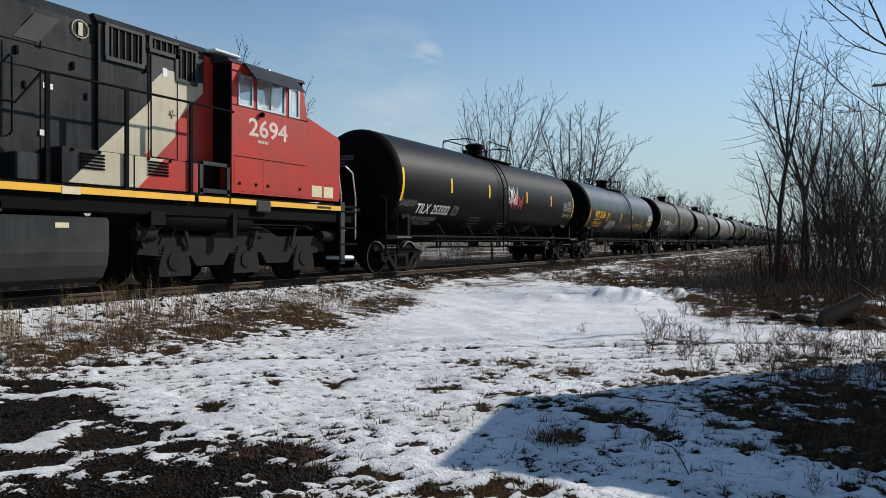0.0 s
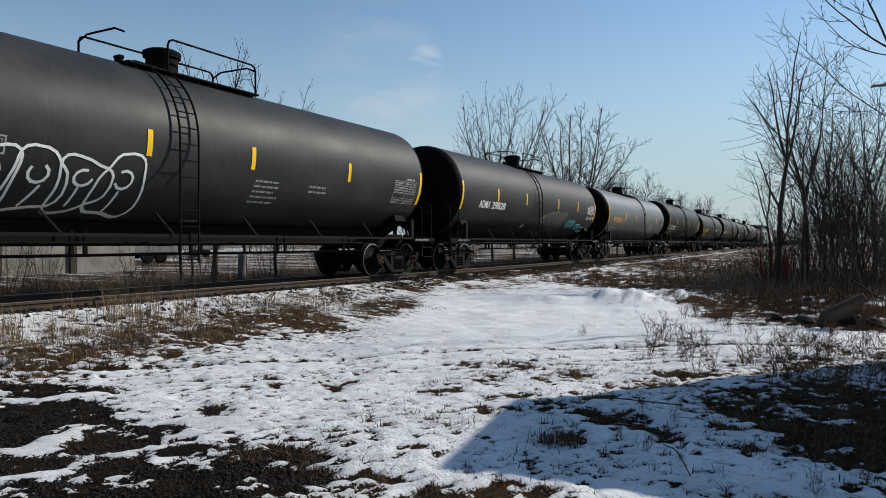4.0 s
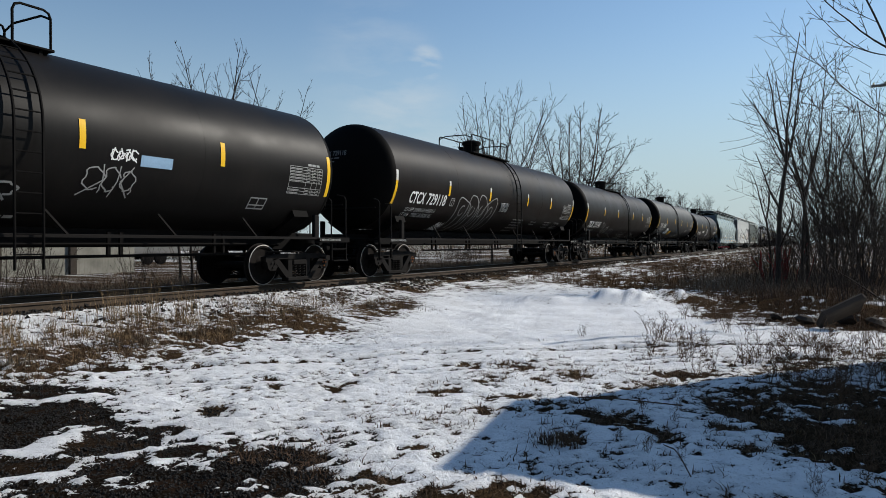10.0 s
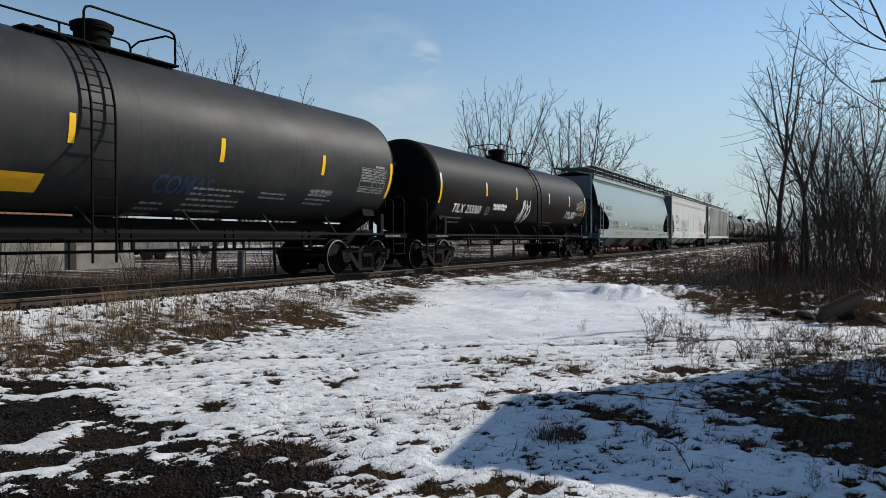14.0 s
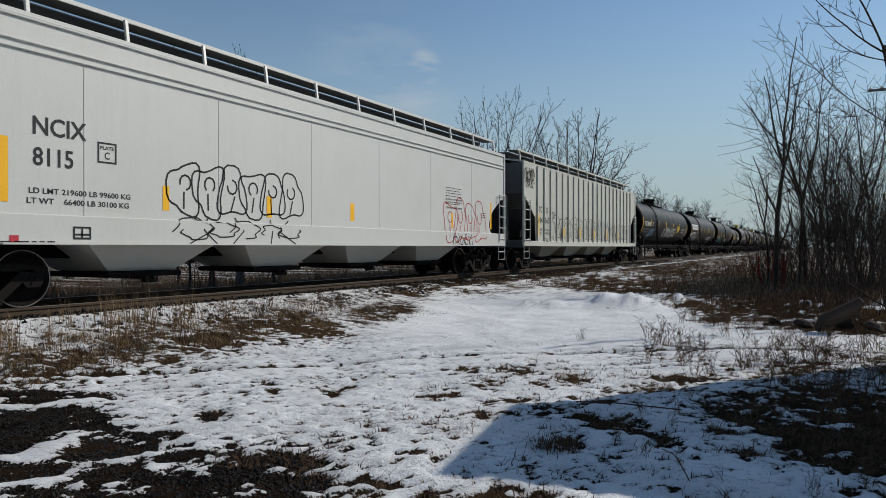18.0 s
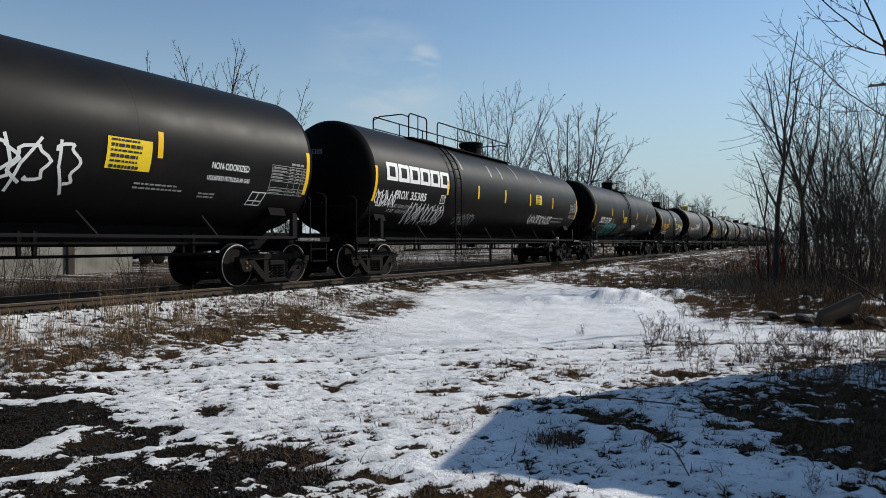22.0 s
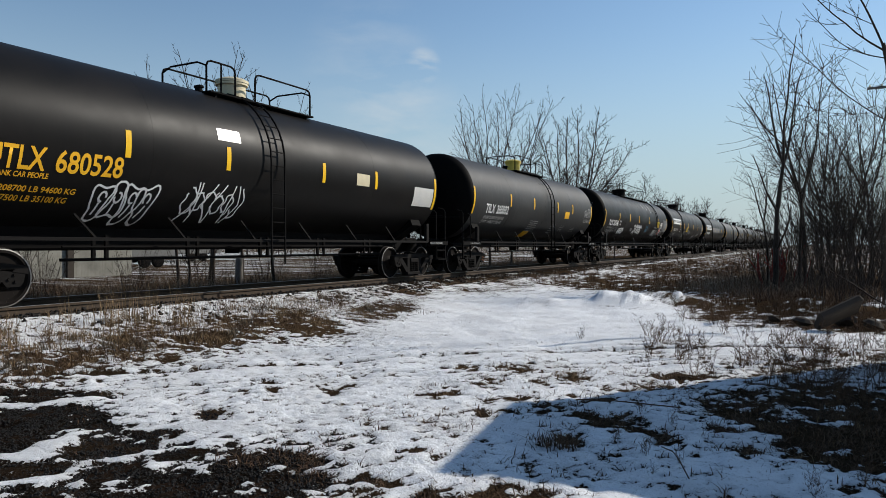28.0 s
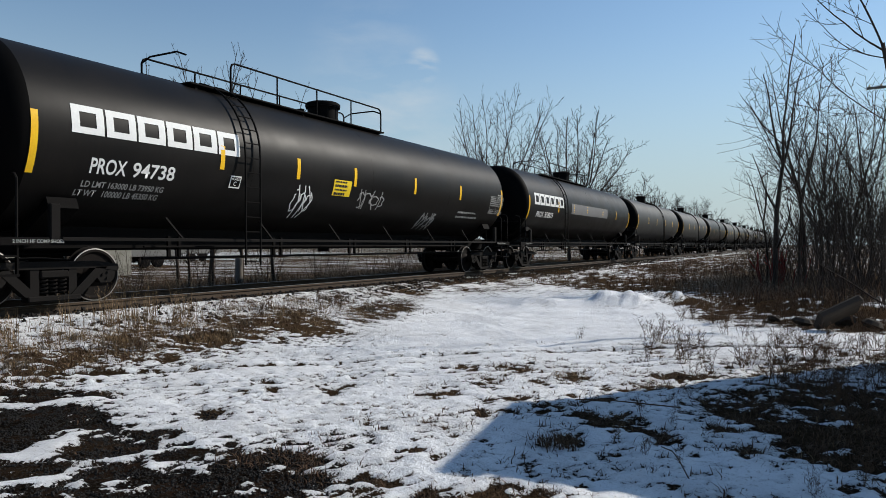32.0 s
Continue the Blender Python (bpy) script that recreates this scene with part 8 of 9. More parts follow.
side.panel(7.62, 1.78, 0.14, 0.55, M_GREYINK, "rubbed pale streak", "rub_mark", 0.0, 0.35)
side.panel(5.05, 2.22, 0.95, 0.07, M_GREYINK, "rubbed pale streak", "rub_mark")
side.panel(4.75, 1.86, 0.75, 0.42, M_GREYINK, "worn grey patch behind the ladder", "patch")
side.bars(5.30, 2.04, 0.85, 4, 0.085, 0.035, M_GREYINK, 209, word=0.1)
side.panel(5.45, 1.66, 0.55, 0.11, M_GREYINK, "worn grey label", "label")
side.scrawl(1.7, 2.1, 0.75, 0.45, M_BLUETAG, 214, 3, 0.05, "blue sprayed tag")
side.panel(half - 0.72, 2.42, 1.35, 0.86, M_DARKEND, "dark grey panel under the table of dates", "data_panel", -0.003)
data_table(side, half - 0.50, 2.30, M_GREYINK)
_, side, half = SIDES[23]
brand_blocks(side, -8.09, 2.95, 3.59, 0.45)
side.text("PROX 94738", -7.70, 2.25, 1.65, 0.25, M_WHITE)
side.text("LD LMT 163000 LB 73950 KG", -7.77, 1.96, 1.58, 0.10, M_GREYINK)
side.text("LT WT   100000 LB 45350 KG", -7.84, 1.82, 1.59, 0.10, M_GREYINK)
side.ring(-4.56, 2.23, 0.29, 0.24, 0.025, M_WHITE, skew=0.00, cross=False)
side.notice(-1.05, 2.36, 0.71, 0.38, M_LEMON, 4, M_BLACKINK)
side.scrawl(-2.73, 1.96, 0.65, 0.71, M_WHITE, 218, 3, 0.030)
side.scrawl(-0.32, 2.15, 1.24, 0.47, M_GREYINK, 219, 4, 0.030)
side.scrawl(3.25, 1.70, 0.88, 0.46, M_GREYINK, 220, 4, 0.050)
side.bars(5.41, 2.05, 1.75, 2, 0.148, 0.055, M_GREYINK, 221, word=0.12)
data_table(side, half - 0.60, 2.40, M_GREYINK)
_, side, half = SIDES[24]
brand_blocks(side, -7.98, 2.90, 3.81, 0.48)
side.text("PROX 35803", -7.60, 2.27, 2.06, 0.24, M_WHITE)
side.panel(0.23, 2.69, 6.49, 0.50, M_DIMINK, "dull bare metal patch on the jacket", "patch")

# lettering and tags on the hopper cars
_, side, half = SIDES[12]
side.text("NCLX", -8.23, 2.66, 1.21, 0.24, M_BLACKINK)
side.text("210157", -8.24, 2.29, 1.21, 0.22, M_BLACKINK)
side.text("LD LMT 221700 LB 100550 KG", -8.09, 1.90, 2.37, 0.09, M_BLACKINK)
side.text("64300 LB 29150 KG", -6.99, 1.79, 1.23, 0.09, M_BLACKINK)
side.text("6400 CU FT 181 CU M", -6.98, 1.63, 1.30, 0.09, M_BLACKINK)
side.panel(-5.04, 1.23, 0.46, 0.10, M_DEEPORANGE, "", "reflective_strip")
side.panel(-2.47, 1.24, 0.50, 0.11, M_DEEPORANGE, "", "reflective_strip")
side.panel(0.27, 1.27, 0.47, 0.13, M_DEEPORANGE, "", "reflective_strip")
side.panel(2.99, 1.25, 0.48, 0.15, M_DEEPORANGE, "", "reflective_strip")
side.panel(5.42, 1.23, 0.49, 0.17, M_DEEPORANGE, "", "reflective_strip")
side.panel(8.66, 1.21, 0.55, 0.20, M_DEEPORANGE, "", "reflective_strip")
side.panel(-3.86, 1.83, 0.44, 0.17, M_BLUEINK, "blue and white label", "placard")
side.panel(-3.86, 1.83, 0.16, 0.15, M_WHITE, "white middle of the label", "placard")
side.panel(-5.14, 1.69, 0.13, 0.12, M_YELLOW, "yellow label", "placard")
side.panel(-2.56, 1.69, 0.15, 0.13, M_YELLOW, "yellow label", "placard")
side.panel(4.25, 1.79, 0.38, 0.13, M_BLUEINK, "blue label", "placard")
side.bars(-6.53, 1.28, 1.18, 2, 0.080, 0.024, M_BLACKINK, 17)
side.bars(-2.08, 1.64, 1.53, 2, 0.086, 0.026, M_BLACKINK, 18)
side.text("DO NOT CLEAN WITH STEAM", -0.22, 1.72, 1.05, 0.065, M_BLACKINK)
side.text("OR BOILING WATER", -0.02, 1.63, 0.68, 0.065, M_BLACKINK)
side.text("OUTLET CAP ON OTHER SIDE MUST BE OPENED AND", 0.94, 1.63, 1.5, 0.075, M_BLACKINK)
side.text("FILTER APPLIED BEFORE OPERATING OUTLET", 1.02, 1.53, 1.4, 0.075, M_BLACKINK)
side.panel(2.87, 1.70, 0.13, 0.13, M_YELLOW, "yellow label", "placard")
side.panel(5.45, 1.67, 0.13, 0.12, M_YELLOW, "yellow label", "placard")
side.panel(4.25, 1.79, 0.13, 0.15, M_WHITE, "white middle of the label", "placard")
side.bars(1.55, 1.27, 1.15, 2, 0.07, 0.03, M_BLACKINK, 21, word=0.09)
side.bars(5.78, 1.25, 1.2, 2, 0.07, 0.03, M_BLACKINK, 22, word=0.09)
side.bars(7.3, 1.25, 0.8, 1, 0.07, 0.05, M_BLACKINK, 23, word=0.09)
side.bars(7.45, 1.92, 0.5, 3, 0.06, 0.025, M_BLACKINK, 24, word=0.09)
_, side, half = SIDES[13]
side.text("NCIX", -7.77, 2.76, 0.85, 0.28, M_BLACKINK)
side.text("8115", -7.77, 2.30, 0.63, 0.28, M_BLACKINK)
side.text("LD LMT 219600 LB 99600 KG", -7.83, 1.79, 1.70, 0.09, M_BLACKINK)
side.text("LT WT    66400 LB 30100 KG", -7.86, 1.64, 1.70, 0.09, M_BLACKINK)
side.panel(-8.18, 2.07, 0.11, 0.94, M_ORANGE, "", "reflective_strip")
side.panel(-5.41, 1.82, 0.14, 0.44, M_ORANGE, "", "reflective_strip")
side.panel(-2.78, 1.80, 0.16, 0.45, M_ORANGE, "", "reflective_strip")
side.panel(0.19, 1.82, 0.17, 0.44, M_ORANGE, "", "reflective_strip")
side.panel(5.57, 1.79, 0.12, 0.47, M_ORANGE, "", "reflective_strip")
side.panel(8.53, 2.06, 0.11, 0.95, M_ORANGE, "", "reflective_strip")
side.ring(-6.56, 2.48, 0.34, 0.34, 0.03, M_BLACKINK)
side.bubbles(-5.27, 2.02, 3.46, 0.94, M_BLACKINK, 33, 6, 0.035)
side.scrawl(-5.12, 1.27, 3.31, 0.51, M_BLACKINK, 34, 5, 0.025)
side.bars(5.13, 2.83, 1.21, 1, 0.068, 0.020, M_BLACKINK, 35)
side.bars(5.13, 2.74, 1.21, 1, 0.068, 0.020, M_BLACKINK, 36)
side.bars(5.13, 2.66, 1.21, 1, 0.068, 0.020, M_BLACKINK, 37)
side.bars(5.13, 2.57, 1.21, 1, 0.068, 0.020, M_BLACKINK, 38)
side.text("CAUTION: DO NOT USE STEAM,", 5.11, 2.46, 1.13, 0.06, M_BLACKINK)
side.text("BOILING WATER OR SHARP OBJECTS", 5.11, 2.37, 1.13, 0.06, M_BLACKINK)
side.bars(5.13, 2.32, 1.20, 1, 0.068, 0.020, M_BLACKINK, 41)
side.text("CLEAN SOFT SOLED SHOES", 5.12, 2.20, 1.13, 0.06, M_BLACKINK)
side.bubbles(5.06, 1.76, 2.90, 1.34, M_REDINK, 43, 4, 0.030)
side.scrawl(5.54, 1.17, 1.46, 0.44, M_BLACKINK, 44, 4, 0.025)
side.bars(7.74, 2.12, 0.47, 3, 0.071, 0.021, M_BLACKINK, 45)
side.bars(-9.22, 1.03, 1.83, 1, 0.065, 0.019, M_BLACKINK, 46)
side.ring(-7.03, 1.17, 0.3, 0.2, 0.03, M_BLACKINK, cross=True)
side.panel(-8.07, 1.07, 0.13, 0.10, M_REDINK, "faded red square", "mark")
_, side, half = SIDES[14]
side.text("TC", -7.93, 2.54, 0.40, 0.25, M_BLACKINK)
side.text("IX", -7.07, 2.53, 0.26, 0.24, M_BLACKINK)
side.text("104", -8.00, 2.08, 0.52, 0.25, M_BLACKINK)
side.text("160", -7.15, 2.09, 0.51, 0.26, M_BLACKINK)
side.text("LD LMT", -7.93, 1.69, 0.40, 0.10, M_BLACKINK)
side.text("LT WT", -7.94, 1.52, 0.34, 0.10, M_BLACKINK)
side.text("198100 LB", -7.18, 1.68, 0.56, 0.09, M_BLACKINK)
side.text("69900 LB", -7.13, 1.54, 0.51, 0.09, M_BLACKINK)
side.panel(-8.20, 1.87, 0.11, 0.96, M_YELLOW, "", "reflective_strip", 0.108)
side.panel(-4.92, 1.65, 0.15, 0.45, M_YELLOW, "", "reflective_strip", 0.108)
side.panel(-2.46, 1.65, 0.14, 0.48, M_YELLOW, "", "reflective_strip", 0.108)
side.panel(0.00, 1.61, 0.14, 0.44, M_YELLOW, "", "reflective_strip", 0.108)
side.panel(2.46, 1.63, 0.17, 0.45, M_YELLOW, "", "reflective_strip", 0.108)
side.panel(4.92, 1.65, 0.15, 0.41, M_YELLOW, "", "reflective_strip", 0.108)
side.ring(-6.11, 2.34, 0.3, 0.3, 0.025, M_BLACKINK)
side.ring(-7.01, 1.25, 0.25, 0.16, 0.03, M_BLACKINK, cross=True)
side.scrawl(-9.67, 3.86, 1.20, 0.62, M_BLACKINK, 66, 8, 0.040)
side.scrawl(-9.42, 3.52, 0.82, 0.36, M_BLACKINK, 67, 4, 0.030)
side.bubbles(-6.32, 1.76, 2.18, 1.07, M_BLACKINK, 68, 4, 0.030)
side.bubbles(-4.26, 1.81, 3.15, 1.01, M_BLACKINK, 69, 6, 0.028)
side.bubbles(-1.05, 1.82, 3.50, 0.97, M_BLACKINK, 70, 8, 0.025)
side.bubbles(2.53, 1.81, 5.44, 0.90, M_BLACKINK, 71, 11, 0.025)


# ---------------------------------------------------------------- stencils on the tank heads
class HeadSide(Side):
    """Marks that lie on the dished head at the car's leading end; y counts across, z up."""

    def __init__(self, base, half, depth=0.62):
        self.car, self.r, self.zc, self.lift, self.sill = base.car, base.r, base.zc, 0.008, -1.0
        self.half, self.depth = half, depth

    def place(self, y, z, h=0.0):
        q = min(0.98, math.hypot(y, z - self.zc) / self.r)
        return (y, -(self.half + self.depth * math.sqrt(1 - q * q)) - 0.012, z)


for _seed, _words, _mat in ((1, "TILX 253332", M_DIMINK), (3, "CTCX 729184", M_DIMINK), (5, "NATX 251218", M_DIMINK), (6, "CTCX 729187", M_DIMINK), (7, "UTLX 669990", M_DIMINK), (8, "CTCX 729118", M_DIMINK),
                           (9, "TILX 253343", M_GREYINK), (10, "TILX 292865", M_DIMINK), (11, "TILX 253360", M_DIMINK), (15, "TILX 309186", M_DIMINK), (16, "PROX 35385", M_DIMINK),
                           (17, "SKSX 101269", M_DIMINK), (18, "UTLX 125237", M_GREYINK), (20, "UTLX 680528", M_DIMINK), (21, "TILX 265032", M_DIMINK), (22, "TILX 303340", M_DIMINK), (23, "PROX 94738", M_DIMINK)):
    _, side, half = SIDES[_seed]
    hs = HeadSide(side, half)
    hs.text(_words, -0.66, side.zc + 0.62, 0.88, 0.14, _mat, "small stencil on the tank head")
    hs.bars(-0.66, side.zc + 0.48, 0.7, 2, 0.095, 0.035, M_DIMINK, 60 + _seed)
    if _seed == 22:
        hs.scrawl(0.12, side.zc + 0.30, 0.8, 0.62, M_GREYINK, 5, 4, 0.02, "grey sprayed tag on the tank head")


# ---------------------------------------------------------------- the lot: weeds, brush, rubble, shed, house, pole
def blade_tufts(name, spots, mat, label, category, seed, blades=(7, 14), tall=(0.12, 0.3), lean=0.5, width=0.006):
    """Clumps of dry blades, each a bent tapering strip."""
    rng = random.Random(seed)
    v, f = [], []
    for x, y, k in spots:
        z = height_at(x, y)
        for i in range(rng.randint(*blades)):
            a = rng.uniform(0, 6.28)
            h = rng.uniform(*tall) * k
            q = rng.uniform(0.1, 1.0) * lean
            bx, by = x + rng.gauss(0, 0.05 * k), y + rng.gauss(0, 0.05 * k)
            ca, sa = math.cos(a), math.sin(a)
            w = width * rng.uniform(0.6, 1.3)
            k0 = len(v)
            for t, ww in ((0, 1), (0.55, 0.8), (1.0, 0.12)):
                o = h * q * t * t
                cx, cy, cz = bx + ca * o, by + sa * o, z - 0.01 + h * t * (1 - 0.25 * q * t)
                v += [(cx - sa * w * ww, cy + ca * w * ww, cz), (cx + sa * w * ww, cy - ca * w * ww, cz)]
            f += [(k0, k0 + 1, k0 + 3, k0 + 2), (k0 + 2, k0 + 3, k0 + 5, k0 + 4)]
    me = bpy.data.meshes.new(name)
    me.from_pydata(v, [], f)
    me.materials.append(mat)
    return tagged(new(name, me), label, category, kind="stuff")


def weed_shape(rng, h, stems=5):
    """A dead weed: a few upright stems with short forked side sprigs."""
    s = Shape()
    for i in range(stems):
        a, k = rng.uniform(0, 6.28), rng.uniform(0.1, 0.55)
        p = Vector((rng.gauss(0, 0.04), rng.gauss(0, 0.04), -0.02))
        d = Vector((math.cos(a) * k, math.sin(a) * k, 1)).normalized()
        hh = h * rng.uniform(0.5, 1.0)
        pts = [p]
        for j in range(4):
            d = (d + Vector((rng.gauss(0, 0.1), rng.gauss(0, 0.1), 0.03))).normalized()
            pts.append(pts[-1] + d * hh / 4)
        for j in range(4):
            s.rod(pts[j], pts[j + 1], 0.0042 * (1 - 0.18 * j), 0.0042 * (1 - 0.18 * (j + 1)), 3, False)
        for j in range(rng.randint(3, 7)):
            t = rng.uniform(0.25, 0.98) * 4
            q = pts[min(int(t), 3)].lerp(pts[min(int(t), 3) + 1], t - min(int(t), 3))
            b = rng.uniform(0, 6.28)
            e = q + Vector((math.cos(b), math.sin(b), rng.uniform(0.4, 1.2))).normalized() * hh * rng.uniform(0.1, 0.28)
            s.rod(q, e, 0.0028, 0.0016, 3, False)
            for g in range(2):
                s.rod(q.lerp(e, 0.6), q.lerp(e, 0.6) + Vector((rng.gauss(0, 0.03), rng.gauss(0, 0.03), 0.04)), 0.002, 0.0012, 3, False)
    return s


WEEDS = []
_r = random.Random(77)
for _i in range(6):
    WEEDS.append(weed_shape(_r, 0.5, 7).mesh("dead_weed", M_WEED))


def weed(x, y, scale, i):
    ob = put("dead_weed", WEEDS[i % 6], None, (x, y, height_at(x, y)))
    ob.rotation_euler[2] = 1.7 * i
    ob.scale = (scale,) * 3
    tagged(ob, "leafless dead weed standing out of the snow", "weed", "dead weeds in the lot")


def spots_on_bare(n, seed, x0, x1, y0, y1, limit, size=(0.5, 1.1)):
    """Random places in a field where little snow lies."""
    rng = random.Random(seed)
    out = []
    for _ in range(n * 6):
        x, y = rng.uniform(x0, x1), rng.uniform(y0, y1)
        if cover_at(x, y)[0] + rng.gauss(0, 0.12) < limit:
            out.append((x, y, rng.uniform(*size)))
        if len(out) >= n:
            break
    return out


def clusters(n, seed, x0, x1, y0, y1, each=(4, 12), reach=0.22, power=1.0, size=(0.5, 1.2)):
    """Clumped places: centres scattered in a field, tufts gathered round each."""
    rng = random.Random(seed)
    out = []
    for _ in range(n):
        cx, cy, k = rng.uniform(x0, x1), y0 + (y1 - y0) * rng.random() ** power, rng.uniform(0.5, 1.3)
        for _ in range(rng.randint(*each)):
            out.append((cx + rng.gauss(0, reach * k), cy + rng.gauss(0, reach * k), k * rng.uniform(*size)))
    return out


blade_tufts("trackside_grass", clusters(135, 5, 1.8, 4.0, 3.4, 12.0, power=1.2), M_STRAW, "clumps of dry tan grass along the track", "dry grass", 1, (7, 16), (0.04, 0.14), 1.3, 0.0035)
blade_tufts("trackside_litter", clusters(130, 15, 1.7, 4.4, 3.4, 13.0, power=1.2), M_WEED, "matted dark dead grass along the track", "dry grass", 21, (9, 18), (0.04, 0.13), 1.6, 0.004)
blade_tufts("tall_dry_grass", clusters(34, 6, 1.8, 3.0, 4.0, 8.5, (3, 6), 0.14), M_STRAW, "tall dry grass stalks beside the rail", "dry grass", 2, (3, 7), (0.25, 0.7), 0.5, 0.003)
blade_tufts("flattened_grass", spots_on_bare(2600, 8, 8.0, 13.3, 3.4, 16.0, 0.55), M_WEED, "flattened brown grass showing through thin snow", "dry grass", 3, (8, 16), (0.03, 0.10), 1.8, 0.004)
blade_tufts("straw_wisps", spots_on_bare(500, 18, 5.0, 13.3, 4.5, 12.0, 0.75), M_STRAW, "wisps of straw in the thin snow", "dry grass", 23, (5, 10), (0.03, 0.09), 1.8, 0.003)
blade_tufts("dark_stubble", clusters(420, 9, 4.6, 12.4, 3.2, 14.0, (1, 5), 0.08, 1.0, (0.4, 0.9)), M_WEED, "short dark stubble poking through the snow", "stubble", 4, (4, 8), (0.02, 0.07), 1.5, 0.004)
blade_tufts("far_weeds", clusters(170, 10, 2.6, 8.0, 23.0, 60.0, (4, 10), 0.5, 1.2, (0.6, 1.3)), M_WEED, "brown dead weeds beyond the snowy lot", "weeds", 5, (7, 12), (0.08, 0.34), 1.2, 0.006)
blade_tufts("rank_weeds", clusters(70, 11, 8.6, 12.8, 21.5, 34.0, (3, 7), 0.45, 1.0, (0.6, 1.3)), M_WEED, "rank brown weeds before the thicket", "weeds", 8, (5, 9), (0.12, 0.5), 1.1, 0.005)
blade_tufts("rank_pale_weeds", clusters(150, 13, 7.8, 12.0, 21.5, 33.0, (3, 8), 0.45, 1.0, (0.6, 1.3)), M_GREYGRASS, "grey dead stalks before the thicket", "weeds", 18, (5, 9), (0.12, 0.55), 1.3, 0.005)
blade_tufts("thicket_floor_weeds", clusters(150, 12, 9.8, 17.0, 15.5, 34.0, (4, 9), 0.4, 1.0, (0.7, 1.3)), M_WEED, "matted brown weeds under the thicket", "weeds", 6, (8, 14), (0.12, 0.42), 1.2, 0.006)
blade_tufts("weeds_behind_track", clusters(420, 14, -9.0, -2.4, 2.0, 55.0, (4, 12), 0.4, 1.3, (0.5, 1.5)), M_WEED, "brown weeds on the far side of the track", "weeds", 7, (6, 10), (0.12, 0.5), 1.2, 0.005)
blade_tufts("pale_weeds_behind_track", clusters(620, 16, -8.0, -2.2, 2.0, 40.0, (4, 10), 0.4, 1.3, (0.5, 1.5)), M_GREYGRASS, "grey dead weeds on the far side of the track", "weeds", 17, (5, 9), (0.15, 0.6), 1.2, 0.004)
blade_tufts("grass_clump", [(9.98 + 0.10 * math.cos(i), 4.83 + 0.07 * math.sin(i * 1.7), 1.0) for i in range(16)], M_WEED, "brown clump of bent grass in the shaded snow", "grass clump", 9, (12, 18), (0.06, 0.17), 1.4, 0.004)
blade_tufts("grass_clump", [(9.2 + 0.08 * math.cos(i), 7.5 + 0.07 * math.sin(i * 1.9), 0.9) for i in range(10)], M_STRAW, "tan clump of bent grass in the sunlit snow", "grass clump", 10, (12, 18), (0.04, 0.1), 1.8, 0.004)

# bigger bent clumps along the rail
_r = random.Random(58)
_near = [(_r.uniform(1.9, 4.1), 3.6 + 9.0 * _r.random() ** 1.1) for _ in range(46)]
for _i, (_x, _y) in enumerate(_near):
    _k = _r.uniform(0.5, 1.25)
    blade_tufts("grass_clump", [(_x + 0.07 * _k * math.cos(2.4 * j), _y + 0.07 * _k * math.sin(2.4 * j), _k) for j in range(6)], (M_GREYGRASS, M_STRAW, M_GREYGRASS)[_i % 3],
                "bent clump of grey dead grass beside the rail", "grass clump", 300 + _i, (8, 14), (0.07, 0.24), 1.2, 0.0035)

# small loose stones where the gravel lies bare
_r = random.Random(63)
_s = Shape()
for _i in range(16000):
    _x, _y = _r.uniform(4.6, 9.2), _r.uniform(2.2, 4.4)
    if cover_at(_x, _y)[0] > 0.5:
        continue
    _k = _r.uniform(0.006, 0.015)
    _z = height_at(_x, _y) + 0.004
    _q = Euler((_r.uniform(0, 6), _r.uniform(0, 6), _r.uniform(0, 6))).to_matrix()
    _vs = [_q @ Vector(p) for p in ((_k, 0, 0), (-_k, 0, 0), (0, _k * 0.8, 0), (0, -_k, 0), (0, 0, _k * 0.7), (0, 0, -_k * 0.8))]
    _s.add([(a.x + _x, a.y + _y, a.z + _z) for a in _vs], [(0, 2, 4), (2, 1, 4), (1, 3, 4), (3, 0, 4), (2, 0, 5), (1, 2, 5), (3, 1, 5), (0, 3, 5)])
tagged(new("gravel", _s.mesh("gravel", M_BALLAST)), "loose dark gravel stones in the melted patches", "gravel", kind="stuff")

_r = random.Random(91)
for _i in range(14):
    weed(_r.gauss(9.75, 0.5), _r.gauss(10.3, 0.8), _r.uniform(0.4, 0.95), _i)
for _i in range(34):
    weed(_r.gauss(11.4, 0.6), _r.gauss(9.8, 1.2), _r.uniform(0.4, 1.05), _i)
for _i in range(26):
    weed(_r.uniform(10.2, 12.3), _r.uniform(4.4, 7.2), _r.uniform(0.2, 0.45), _i)
for _i in range(34):
    weed(_r.gauss(12.1, 0.45), _r.gauss(9.0, 1.1), _r.uniform(0.5, 1.1), _i)
for _i in range(30):
    weed(_r.uniform(8.5, 12.5), _r.uniform(13.5, 19.0), _r.uniform(0.7, 1.3), _i)
for _i in range(22):
    weed(_r.uniform(2.0, 4.2), _r.uniform(4.5, 12.0), _r.uniform(0.5, 1.0), _i)


def branch(x, y, z, d, length, r, seed, label, name="fallen_branch"):
    rng = random.Random(seed)
    a = Shape()
    bough(rng, a, a, (0, 0, 0), d, length, r, 1, 3, (42, 0.45, 0.34, 0.42, 0.004))
    me = a.mesh(name, M_BARK if r > 0.02 else M_TWIG, 60)
    return tagged(put(name, me, None, (x, y, z)), label, "branch")


